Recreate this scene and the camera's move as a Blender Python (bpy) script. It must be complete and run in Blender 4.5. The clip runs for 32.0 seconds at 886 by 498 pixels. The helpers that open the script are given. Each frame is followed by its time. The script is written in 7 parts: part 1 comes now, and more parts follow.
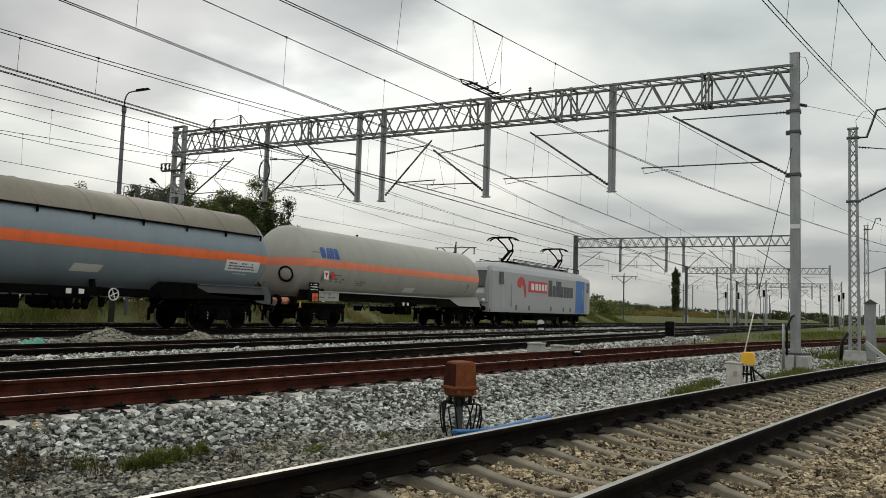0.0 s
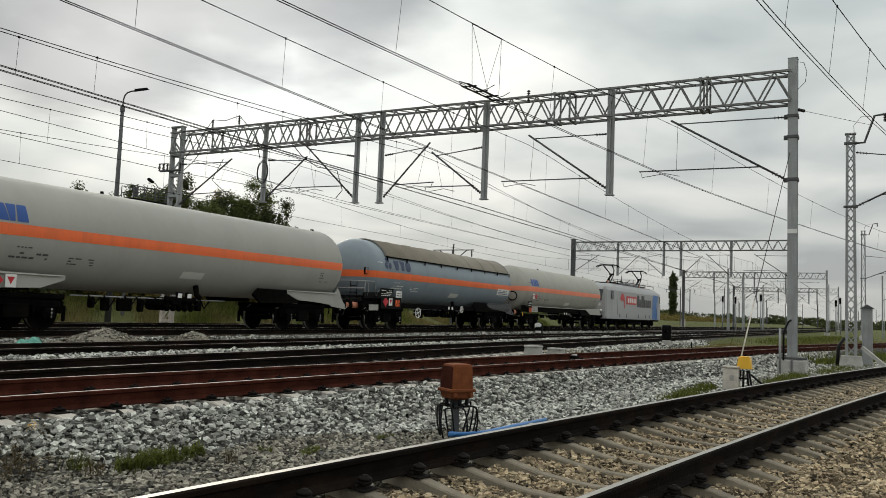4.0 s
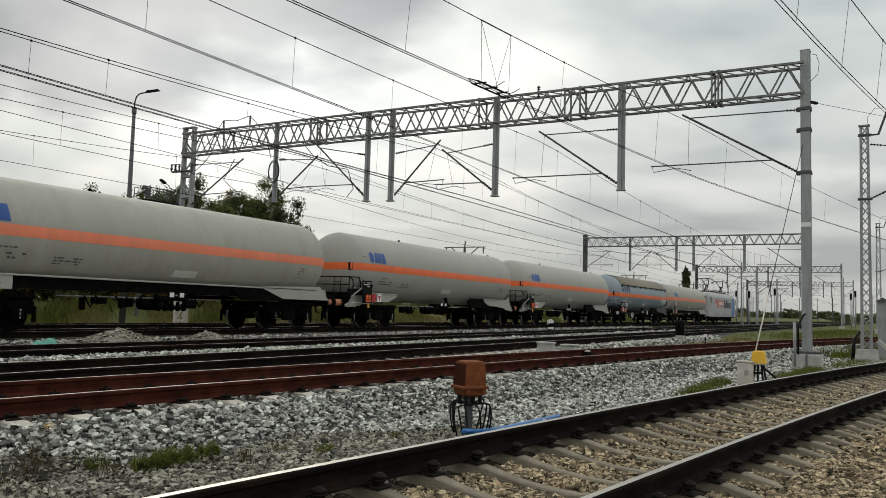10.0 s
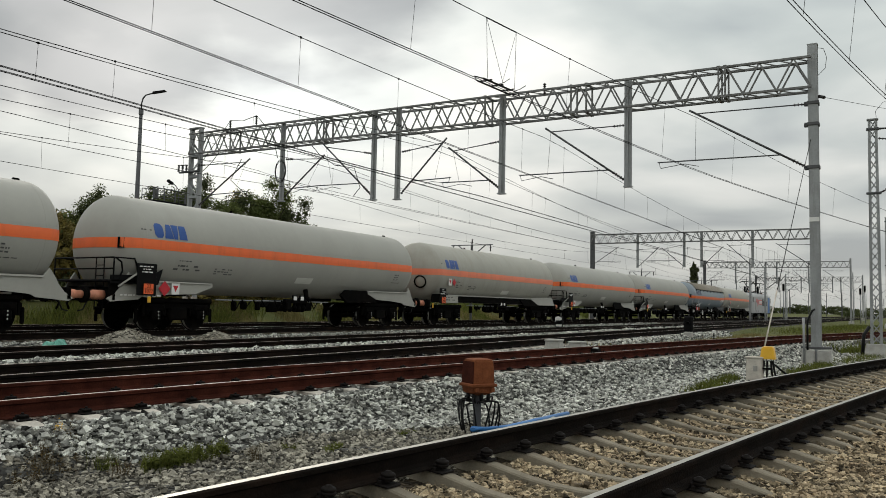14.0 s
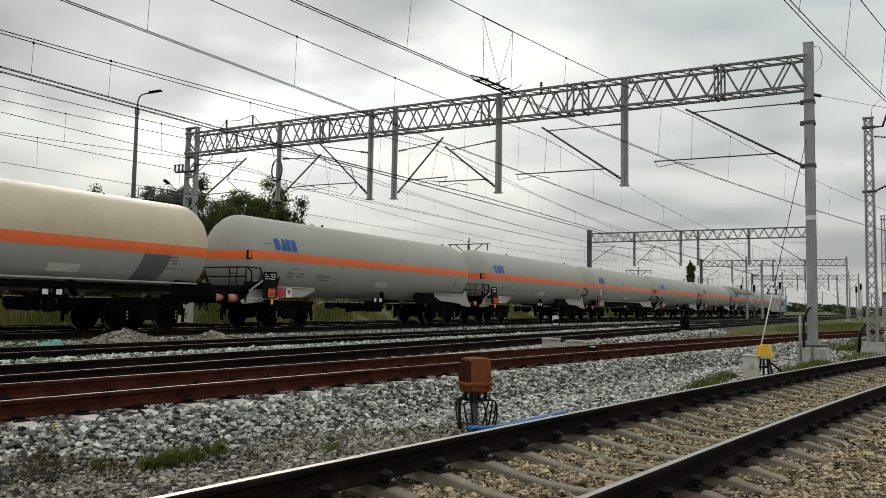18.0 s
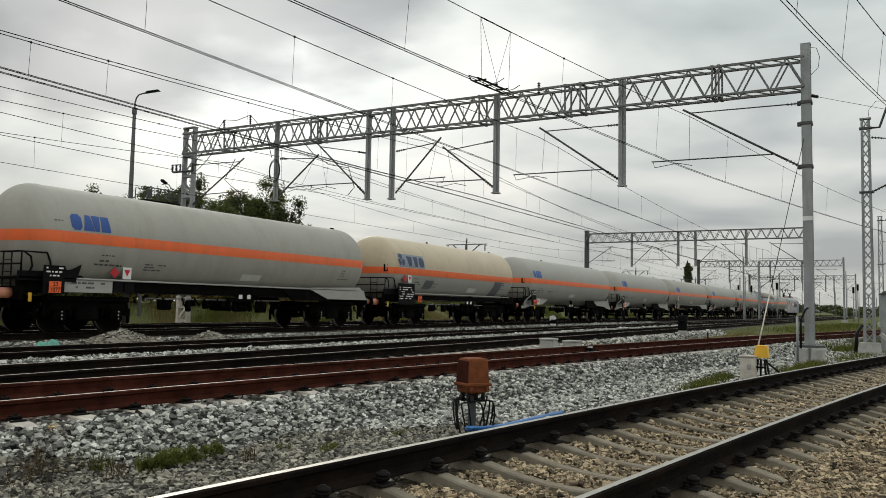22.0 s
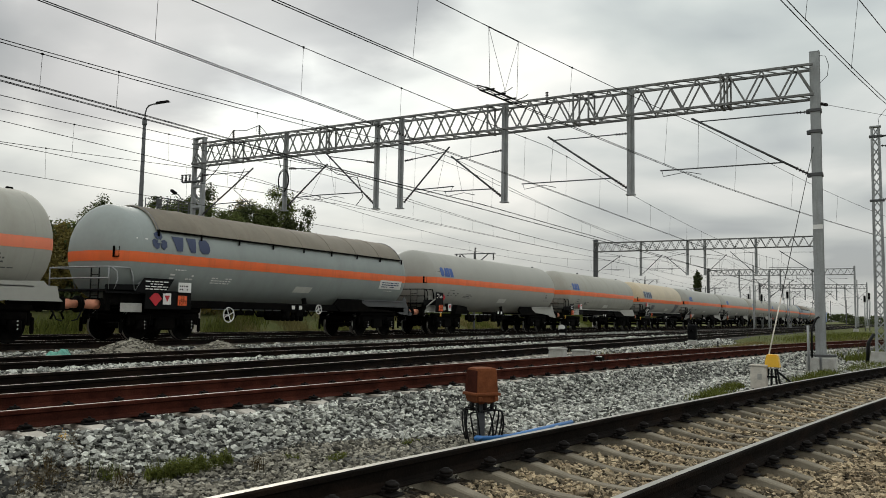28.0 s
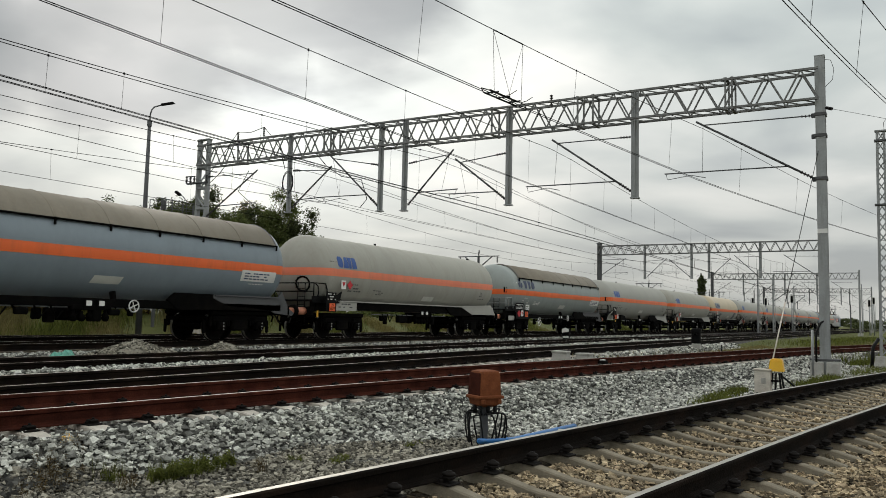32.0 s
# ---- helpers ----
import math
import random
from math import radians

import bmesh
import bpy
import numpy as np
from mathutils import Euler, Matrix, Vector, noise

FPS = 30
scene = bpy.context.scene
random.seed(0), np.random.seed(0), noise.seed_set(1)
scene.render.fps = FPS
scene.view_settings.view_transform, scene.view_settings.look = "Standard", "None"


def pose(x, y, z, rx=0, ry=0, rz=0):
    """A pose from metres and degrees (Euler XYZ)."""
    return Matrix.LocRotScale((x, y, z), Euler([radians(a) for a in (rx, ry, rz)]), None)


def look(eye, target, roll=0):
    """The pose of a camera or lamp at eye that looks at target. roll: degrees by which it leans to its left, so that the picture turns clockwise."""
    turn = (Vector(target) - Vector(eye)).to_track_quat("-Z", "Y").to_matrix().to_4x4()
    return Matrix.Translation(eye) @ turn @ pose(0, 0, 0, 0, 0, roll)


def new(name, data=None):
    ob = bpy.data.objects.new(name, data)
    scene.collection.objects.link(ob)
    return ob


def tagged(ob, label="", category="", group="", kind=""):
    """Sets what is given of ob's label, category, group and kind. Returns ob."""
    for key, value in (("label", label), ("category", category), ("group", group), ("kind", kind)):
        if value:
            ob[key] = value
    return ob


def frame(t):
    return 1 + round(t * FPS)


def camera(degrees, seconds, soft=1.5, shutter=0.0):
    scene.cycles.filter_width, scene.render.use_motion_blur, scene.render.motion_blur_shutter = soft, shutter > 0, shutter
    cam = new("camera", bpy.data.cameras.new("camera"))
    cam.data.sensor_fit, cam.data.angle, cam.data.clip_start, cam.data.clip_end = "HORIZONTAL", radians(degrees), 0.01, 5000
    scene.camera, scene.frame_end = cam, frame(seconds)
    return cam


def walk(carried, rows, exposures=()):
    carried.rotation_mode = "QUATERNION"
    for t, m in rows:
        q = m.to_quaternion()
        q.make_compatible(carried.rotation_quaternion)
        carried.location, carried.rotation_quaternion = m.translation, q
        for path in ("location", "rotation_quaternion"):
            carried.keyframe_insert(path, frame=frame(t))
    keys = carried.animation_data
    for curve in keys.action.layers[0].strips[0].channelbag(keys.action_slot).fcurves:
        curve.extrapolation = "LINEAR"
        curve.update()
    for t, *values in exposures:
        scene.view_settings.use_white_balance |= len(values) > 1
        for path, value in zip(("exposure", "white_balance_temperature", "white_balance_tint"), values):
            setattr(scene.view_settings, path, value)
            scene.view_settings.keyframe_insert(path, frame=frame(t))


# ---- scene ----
cam = camera(58.5, 32.0, soft=0.9)
EYE = (0.0, 0.0, 0.962)
# seconds, and the three angles of a hand-held camera that stands in one spot
PATH = [
    (0, 94.357, -1.769, 28.284), (0.5, 94.261, -1.884, 27.866), (1, 94.193, -2.068, 27.676), (1.5, 94.160, -2.161, 27.663),
    (2, 94.171, -2.180, 27.708), (2.5, 94.289, -2.205, 27.767), (3, 94.468, -2.217, 27.913), (3.5, 94.552, -2.236, 28.048),
    (5.5, 94.287, -1.869, 28.118), (6, 94.274, -1.778, 28.170), (6.5, 94.298, -1.742, 28.280), (7, 94.308, -1.698, 28.393),
    (7.5, 94.304, -1.612, 28.445), (8, 94.294, -1.544, 28.436), (8.5, 94.276, -1.462, 28.501), (9, 94.227, -1.438, 28.649),
    (9.5, 94.238, -1.500, 28.803), (10, 94.307, -1.602, 28.967), (10.5, 94.323, -1.601, 29.132), (11, 94.326, -1.497, 29.227),
    (11.5, 94.335, -1.393, 29.307), (12, 94.349, -1.228, 29.356), (12.5, 94.358, -1.179, 29.390), (13, 94.324, -1.213, 29.422),
    (13.5, 94.241, -1.209, 29.449), (14, 94.154, -1.154, 29.519), (14.5, 94.031, -1.125, 29.536), (16.5, 94.090, -1.195, 29.553),
    (17, 94.062, -1.097, 29.509), (17.5, 94.101, -0.986, 29.379), (18, 94.097, -0.994, 29.301), (18.5, 93.967, -1.067, 29.314),
    (19, 93.822, -1.049, 29.380), (19.5, 93.809, -0.993, 29.364), (20, 93.889, -0.997, 29.305), (20.5, 93.993, -1.004, 29.242),
    (21, 94.006, -0.967, 29.179), (21.5, 94.020, -0.986, 29.117), (22, 94.122, -1.036, 29.126), (22.5, 94.272, -1.119, 29.118),
    (23, 94.431, -1.188, 29.128), (23.5, 94.542, -1.252, 29.201), (24, 94.622, -1.291, 29.322), (24.5, 94.726, -1.377, 29.333),
    (25, 94.827, -1.424, 29.299), (25.5, 94.870, -1.324, 29.241), (27.5, 94.838, -1.070, 29.638), (28, 94.784, -0.975, 29.750),
    (28.5, 94.710, -0.956, 29.838), (29, 94.692, -0.978, 29.939), (29.5, 94.755, -1.093, 29.986), (30, 94.838, -1.210, 30.025),
    (30.5, 94.873, -1.313, 30.053), (31, 94.945, -1.268, 30.076), (31.5, 94.963, -1.228, 30.024), (32, 94.962, -1.244, 29.999),
]
walk(cam, [(t, pose(*EYE, rx, ry, rz)) for t, rx, ry, rz in PATH], exposures=[(0.0, 0.0), (32.0, 0.0)])


# ---- sky and sun ----
SUN_DIR = Vector((-0.70, 0.68, 0.50)).normalized()


def make_world():
    w = bpy.data.worlds.new("overcast_sky")
    scene.world = w
    w.use_nodes = True
    nt = w.node_tree
    N, L = nt.nodes, nt.links
    N.clear()
    out = N.new("ShaderNodeOutputWorld")
    bg = N.new("ShaderNodeBackground")
    sky = N.new("ShaderNodeTexSky")
    sky.sky_type, sky.sun_disc = "NISHITA", False
    sky.sun_elevation = math.asin(SUN_DIR.z)
    sky.sun_rotation = math.atan2(SUN_DIR.x, SUN_DIR.y)
    sky.air_density, sky.dust_density = 1.0, 3.0
    tc = N.new("ShaderNodeTexCoord")
    sep = N.new("ShaderNodeSeparateXYZ")
    L.new(tc.outputs["Generated"], sep.inputs[0])

    def math_node(op, a, b=None, clamp=False):
        n = N.new("ShaderNodeMath")
        n.operation, n.use_clamp = op, clamp
        for i, v in enumerate((a, b)):
            if v is None:
                continue
            if isinstance(v, (int, float)):
                n.inputs[i].default_value = v
            else:
                L.new(v, n.inputs[i])
        return n.outputs[0]

    up = math_node("MAXIMUM", math_node("ADD", sep.outputs[2], 0.16), 0.05)
    flat = N.new("ShaderNodeCombineXYZ")
    L.new(math_node("DIVIDE", sep.outputs[0], up), flat.inputs[0])
    L.new(math_node("DIVIDE", sep.outputs[1], up), flat.inputs[1])
    n1 = N.new("ShaderNodeTexNoise")
    n1.inputs["Scale"].default_value, n1.inputs["Detail"].default_value = 1.25, 8
    n1.inputs["Roughness"].default_value, n1.inputs["Distortion"].default_value = 0.42, 0.30
    L.new(flat.outputs[0], n1.inputs["Vector"])
    ramp = N.new("ShaderNodeValToRGB")
    els = ramp.color_ramp.elements
    els[0].position, els[0].color = 0.34, (0.45, 0.49, 0.51, 1)
    els[1].position, els[1].color = 0.68, (1.02, 1.02, 0.97, 1)
    mid = els.new(0.48)
    mid.color = (0.67, 0.71, 0.695, 1)
    L.new(n1.outputs["Fac"], ramp.inputs[0])
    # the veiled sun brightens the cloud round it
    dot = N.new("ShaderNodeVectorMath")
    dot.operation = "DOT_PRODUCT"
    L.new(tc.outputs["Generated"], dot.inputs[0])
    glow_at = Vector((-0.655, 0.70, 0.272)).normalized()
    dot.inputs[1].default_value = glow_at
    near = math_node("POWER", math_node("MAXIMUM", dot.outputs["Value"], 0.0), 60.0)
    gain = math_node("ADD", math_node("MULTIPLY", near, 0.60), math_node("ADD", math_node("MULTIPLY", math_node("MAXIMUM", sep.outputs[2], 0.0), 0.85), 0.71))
    # towards the zenith the cloud is thicker and a little brighter behind the viewer
    cloud = N.new("ShaderNodeMix")
    cloud.data_type, cloud.blend_type = "RGBA", "MULTIPLY"
    cloud.inputs[0].default_value = 1.0
    L.new(ramp.outputs[0], cloud.inputs[6])
    comb = N.new("ShaderNodeCombineXYZ")
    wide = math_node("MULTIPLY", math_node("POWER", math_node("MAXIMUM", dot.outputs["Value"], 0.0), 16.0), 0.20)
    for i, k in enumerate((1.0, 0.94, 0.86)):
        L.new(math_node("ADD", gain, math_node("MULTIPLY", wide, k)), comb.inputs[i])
    L.new(comb.outputs[0], cloud.inputs[7])
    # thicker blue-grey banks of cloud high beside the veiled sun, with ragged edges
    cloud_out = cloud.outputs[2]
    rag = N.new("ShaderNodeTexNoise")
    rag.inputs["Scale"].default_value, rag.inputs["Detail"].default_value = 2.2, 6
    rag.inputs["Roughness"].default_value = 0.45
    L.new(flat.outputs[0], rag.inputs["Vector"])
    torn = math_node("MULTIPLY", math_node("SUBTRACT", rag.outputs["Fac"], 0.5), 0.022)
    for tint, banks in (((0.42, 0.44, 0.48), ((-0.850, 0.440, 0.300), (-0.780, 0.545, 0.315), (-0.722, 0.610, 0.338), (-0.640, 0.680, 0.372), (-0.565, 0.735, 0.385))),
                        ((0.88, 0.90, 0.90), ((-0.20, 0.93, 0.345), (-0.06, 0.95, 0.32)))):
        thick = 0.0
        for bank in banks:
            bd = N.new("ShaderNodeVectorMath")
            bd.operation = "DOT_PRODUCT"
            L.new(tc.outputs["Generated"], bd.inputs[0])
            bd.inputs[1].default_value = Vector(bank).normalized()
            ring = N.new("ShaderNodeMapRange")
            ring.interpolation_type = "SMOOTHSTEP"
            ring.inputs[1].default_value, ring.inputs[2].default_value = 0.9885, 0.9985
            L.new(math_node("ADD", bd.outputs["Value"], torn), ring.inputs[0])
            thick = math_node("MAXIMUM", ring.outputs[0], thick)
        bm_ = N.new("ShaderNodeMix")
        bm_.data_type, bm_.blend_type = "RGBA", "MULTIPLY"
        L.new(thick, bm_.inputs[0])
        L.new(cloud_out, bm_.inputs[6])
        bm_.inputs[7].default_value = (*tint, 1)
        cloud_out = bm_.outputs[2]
    # haze low over the horizon
    haze = N.new("ShaderNodeMix")
    haze.data_type = "RGBA"
    hz = math_node("POWER", math_node("SUBTRACT", 1.0, math_node("ABSOLUTE", sep.outputs[2]), clamp=True), 9.0)
    L.new(math_node("MULTIPLY", hz, 0.75), haze.inputs[0])
    L.new(cloud_out, haze.inputs[6])
    haze.inputs[7].default_value = (0.445, 0.45, 0.425, 1)
    skymul = N.new("ShaderNodeMix")
    skymul.data_type, skymul.blend_type = "RGBA", "ADD"
    skymul.inputs[0].default_value = 0.004
    L.new(haze.outputs[2], skymul.inputs[6])
    L.new(sky.outputs[0], skymul.inputs[7])
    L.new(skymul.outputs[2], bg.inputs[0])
    bg.inputs[1].default_value = 1.0
    L.new(bg.outputs[0], out.inputs[0])


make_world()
sun_data = bpy.data.lights.new("veiled_sun", "SUN")
sun_data.energy, sun_data.angle, sun_data.color = 0.6, radians(20), (1.0, 0.95, 0.86)
sun_ob = new("veiled_sun", sun_data)
sun_ob.matrix_world = look(SUN_DIR * 100, (0, 0, 0))


# ---- materials ----
def shade(c, k):
    return (min(c[0] * k, 1), min(c[1] * k, 1), min(c[2] * k, 1), 1)


def mat(name, col, rough=0.6, metal=0.0, var=0.15, scale=3.0, bump=0.0, bscale=40.0, dirt=None, dirt_amt=0.4,
        dirt_scale=(1.0, 1.0, 1.0), island=0.0, obrand=0.0, spec=0.5, thin=0.0):
    """Colour that varies at two scales, with streaks or patches of dirt, and fine relief."""
    m = bpy.data.materials.new(name)
    m.use_nodes = True
    nt = m.node_tree
    N, L = nt.nodes, nt.links
    b = N["Principled BSDF"]
    b.inputs["Metallic"].default_value = metal
    b.inputs["Specular IOR Level"].default_value = spec
    tc = N.new("ShaderNodeTexCoord")
    big, fine = N.new("ShaderNodeTexNoise"), N.new("ShaderNodeTexNoise")
    big.inputs["Scale"].default_value, big.inputs["Detail"].default_value = scale, 5
    fine.inputs["Scale"].default_value, fine.inputs["Detail"].default_value = bscale, 4
    L.new(tc.outputs["Object"], big.inputs["Vector"])
    L.new(tc.outputs["Object"], fine.inputs["Vector"])
    mix = N.new("ShaderNodeMix")
    mix.data_type = "RGBA"
    mix.inputs[6].default_value, mix.inputs[7].default_value = shade(col, 1 - var), shade(col, 1 + var)
    stretch = N.new("ShaderNodeMapRange")
    stretch.inputs[1].default_value, stretch.inputs[2].default_value = 0.3, 0.7
    L.new(big.outputs["Fac"], stretch.inputs[0])
    L.new(stretch.outputs[0], mix.inputs[0])
    top = mix.outputs[2]
    g = N.new("ShaderNodeMix")
    g.data_type, g.blend_type = "RGBA", "OVERLAY"
    g.inputs[0].default_value = min(1.0, var * 1.5)
    L.new(top, g.inputs[6])
    L.new(fine.outputs["Fac"], g.inputs[7])
    top = g.outputs[2]
    if dirt:
        mp = N.new("ShaderNodeMapping")
        mp.inputs["Scale"].default_value = dirt_scale
        L.new(tc.outputs["Object"], mp.inputs["Vector"])
        dn = N.new("ShaderNodeTexNoise")
        dn.inputs["Scale"].default_value, dn.inputs["Detail"].default_value = 2.0, 6
        dn.inputs["Roughness"].default_value = 0.65
        L.new(mp.outputs[0], dn.inputs["Vector"])
        dr = N.new("ShaderNodeMapRange")
        dr.inputs[1].default_value, dr.inputs[2].default_value = 0.48, 0.75
        dr.inputs[3].default_value, dr.inputs[4].default_value = 0.0, dirt_amt
        L.new(dn.outputs["Fac"], dr.inputs[0])
        dm = N.new("ShaderNodeMix")
        dm.data_type = "RGBA"
        L.new(dr.outputs[0], dm.inputs[0])
        L.new(top, dm.inputs[6])
        dm.inputs[7].default_value = (*dirt, 1)
        top = dm.outputs[2]
    if island or obrand:
        src = N.new("ShaderNodeNewGeometry").outputs["Random Per Island"] if island else N.new("ShaderNodeObjectInfo").outputs["Random"]
        k = island or obrand
        mr = N.new("ShaderNodeMapRange")
        mr.inputs[3].default_value, mr.inputs[4].default_value = 1 - k, 1 + k
        L.new(src, mr.inputs[0])
        hs = N.new("ShaderNodeHueSaturation")
        L.new(mr.outputs[0], hs.inputs["Value"])
        L.new(top, hs.inputs["Color"])
        top = hs.outputs[0]
    L.new(top, b.inputs["Base Color"])
    rr = N.new("ShaderNodeMapRange")
    rr.inputs[3].default_value, rr.inputs[4].default_value = max(0.02, rough - 0.12), min(1.0, rough + 0.12)
    L.new(fine.outputs["Fac"], rr.inputs[0])
    L.new(rr.outputs[0], b.inputs["Roughness"])
    if bump:
        bp = N.new("ShaderNodeBump")
        bp.inputs["Strength"].default_value, bp.inputs["Distance"].default_value = min(1.0, bump), 0.02
        L.new(fine.outputs["Fac"], bp.inputs["Height"])
        L.new(bp.outputs[0], b.inputs["Normal"])
    if thin:
        # light passes through thin leaves
        glow = N.new("ShaderNodeBsdfTranslucent")
        L.new(top, glow.inputs["Color"])
        both = N.new("ShaderNodeMixShader")
        both.inputs[0].default_value = thin
        L.new(b.outputs[0], both.inputs[1])
        L.new(glow.outputs[0], both.inputs[2])
        L.new(both.outputs[0], N["Material Output"].inputs["Surface"])
    return m


M_WHITE = mat("tank_white_paint", (0.372, 0.366, 0.330), 0.65, var=0.035, scale=0.5, bscale=6, dirt=(0.27, 0.26, 0.23), dirt_amt=0.28, dirt_scale=(0.35, 0.45, 0.12), spec=0.3)
M_WHITE2 = mat("tank_dull_white_paint", (0.380, 0.370, 0.325), 0.68, var=0.05, scale=0.6, bscale=6, dirt=(0.25, 0.22, 0.17), dirt_amt=0.40, dirt_scale=(0.4, 0.7, 0.14), spec=0.3)
M_GREY = mat("tank_blue_grey_paint", (0.225, 0.270, 0.305), 0.45, var=0.05, scale=0.6, bscale=6, dirt=(0.12, 0.13, 0.13), dirt_amt=0.30, dirt_scale=(0.4, 0.6, 0.14))
M_GREY2 = mat("tank_pale_grey_green_paint", (0.300, 0.330, 0.315), 0.5, var=0.05, scale=0.6, bscale=6, dirt=(0.17, 0.17, 0.15), dirt_amt=0.30, dirt_scale=(0.4, 0.6, 0.14), spec=0.35)
M_CREAM = mat("tank_cream_paint", (0.53, 0.44, 0.30), 0.45, var=0.06, scale=0.8, bscale=8, dirt=(0.40, 0.32, 0.22), dirt_amt=0.5, dirt_scale=(0.5, 1.5, 0.5))
M_SHADE = mat("sunshade_dull_metal", (0.215, 0.188, 0.145), 0.7, var=0.10, scale=1.0, bscale=12, dirt=(0.16, 0.12, 0.08), dirt_amt=0.45, dirt_scale=(1.0, 2.0, 0.4))
M_ORANGE = mat("orange_stripe_paint", (0.90, 0.165, 0.042), 0.4, var=0.05, scale=1.2, bscale=8, dirt=(0.30, 0.10, 0.05), dirt_amt=0.30, dirt_scale=(0.5, 1.6, 0.3))
M_PINKORANGE = mat("faded_orange_stripe_paint", (0.86, 0.235, 0.125), 0.5, var=0.06, scale=1.2, bscale=8, dirt=(0.4, 0.2, 0.12), dirt_amt=0.3, dirt_scale=(0.5, 1.6, 0.3))
M_BLUE = mat("logo_blue_paint", (0.015, 0.075, 0.30), 0.45, var=0.05)
M_INK = mat("faded_dark_lettering", (0.075, 0.075, 0.075), 0.6, var=0.2)
M_NAVY = mat("logo_navy_paint", (0.035, 0.05, 0.11), 0.5, var=0.05)
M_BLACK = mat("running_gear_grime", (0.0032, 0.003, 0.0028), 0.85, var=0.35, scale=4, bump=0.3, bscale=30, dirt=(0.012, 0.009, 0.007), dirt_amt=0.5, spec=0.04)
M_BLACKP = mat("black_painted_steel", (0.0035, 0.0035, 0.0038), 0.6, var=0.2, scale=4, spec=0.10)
M_STEEL = mat("worn_bright_steel", (0.42, 0.41, 0.39), 0.34, 1.0, var=0.08, scale=6)
M_PLATE = mat("placard_white", (0.75, 0.74, 0.71), 0.5, var=0.05)
M_NOTE = mat("pale_note_paint", (0.60, 0.60, 0.55), 0.6, var=0.08, scale=2)
M_RED = mat("placard_red", (0.50, 0.015, 0.025), 0.5, var=0.05)
M_HAZ = mat("placard_orange", (0.85, 0.13, 0.03), 0.5, var=0.05)
M_YELLOW = mat("yellow_paint", (0.80, 0.45, 0.03), 0.5, var=0.08, dirt=(0.3, 0.15, 0.03), dirt_amt=0.4)
M_SALMON = mat("buffer_salmon_primer", (0.62, 0.25, 0.15), 0.55, var=0.12, scale=5, dirt=(0.12, 0.06, 0.04), dirt_amt=0.6)
M_SILVER = mat("loco_silver_paint", (0.37, 0.372, 0.372), 0.45, var=0.03, scale=0.5, dirt=(0.28, 0.27, 0.25), dirt_amt=0.2, dirt_scale=(0.3, 0.3, 0.3), spec=0.4)
M_LBLUE = mat("loco_blue_paint", (0.02, 0.14, 0.42), 0.35, var=0.05)
M_LRED = mat("loco_red_paint", (0.55, 0.03, 0.03), 0.4, var=0.05)
M_ROOF = mat("loco_roof_grey", (0.12, 0.12, 0.13), 0.6, var=0.15)
M_GLASS = mat("dark_cab_glass", (0.01, 0.012, 0.015), 0.08, var=0.05)
M_GALV = mat("galvanised_steel", (0.31, 0.32, 0.32), 0.55, 0.3, var=0.14, scale=2, bscale=25, dirt=(0.13, 0.12, 0.11), dirt_amt=0.5, dirt_scale=(3, 3, 0.35))
M_TRUSS = mat("weathered_truss_steel", (0.185, 0.185, 0.18), 0.6, 0.25, var=0.25, scale=3, bscale=25, dirt=(0.05, 0.045, 0.04), dirt_amt=0.7)
M_GALVD = mat("dark_galvanised_steel", (0.085, 0.087, 0.09), 0.6, 0.2, var=0.2, scale=2, bscale=25, dirt=(0.04, 0.034, 0.03), dirt_amt=0.5)
M_WIRE = mat("weathered_copper_wire", (0.008, 0.008, 0.008), 0.8, 0.0, var=0.1, spec=0.05)
M_INS = mat("brown_porcelain", (0.015, 0.010, 0.009), 0.35, var=0.1)
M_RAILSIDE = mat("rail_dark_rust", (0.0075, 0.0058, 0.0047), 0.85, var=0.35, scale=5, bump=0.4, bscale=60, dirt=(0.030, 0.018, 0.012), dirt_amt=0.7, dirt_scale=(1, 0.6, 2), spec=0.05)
M_RAILRED = mat("rail_red_rust", (0.056, 0.0165, 0.0105), 0.9, var=0.4, scale=4, bump=0.4, bscale=60, dirt=(0.013, 0.006, 0.005), dirt_amt=0.85, dirt_scale=(1, 0.35, 2), spec=0.05)
M_RAILTOP = mat("polished_rail_head", (0.40, 0.38, 0.34), 0.46, 1.0, var=0.12, scale=8, bscale=30)
M_RAILTOP2 = mat("dull_rail_head", (0.36, 0.30, 0.25), 0.5, 0.15, var=0.3, scale=6, bscale=30, dirt=(0.05, 0.02, 0.014), dirt_amt=0.6, dirt_scale=(1, 0.3, 1), spec=0.3)
M_SLEEPER = mat("weathered_concrete_sleeper", (0.215, 0.188, 0.142), 0.92, var=0.2, scale=6, bump=0.4, bscale=90, dirt=(0.10, 0.075, 0.050), dirt_amt=0.6, obrand=0.15, spec=0.15)
M_SLEEPER2 = mat("pale_concrete_sleeper", (0.52, 0.48, 0.42), 0.92, var=0.15, scale=6, bump=0.5, bscale=70, dirt=(0.2, 0.12, 0.08), dirt_amt=0.5, obrand=0.15, spec=0.2)
M_CONC = mat("grey_concrete", (0.40, 0.39, 0.36), 0.9, var=0.15, scale=5, bump=0.5, bscale=60, dirt=(0.16, 0.14, 0.11), dirt_amt=0.5, dirt_scale=(1, 1, 0.4))
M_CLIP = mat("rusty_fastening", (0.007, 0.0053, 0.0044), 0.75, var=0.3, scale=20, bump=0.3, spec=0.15)
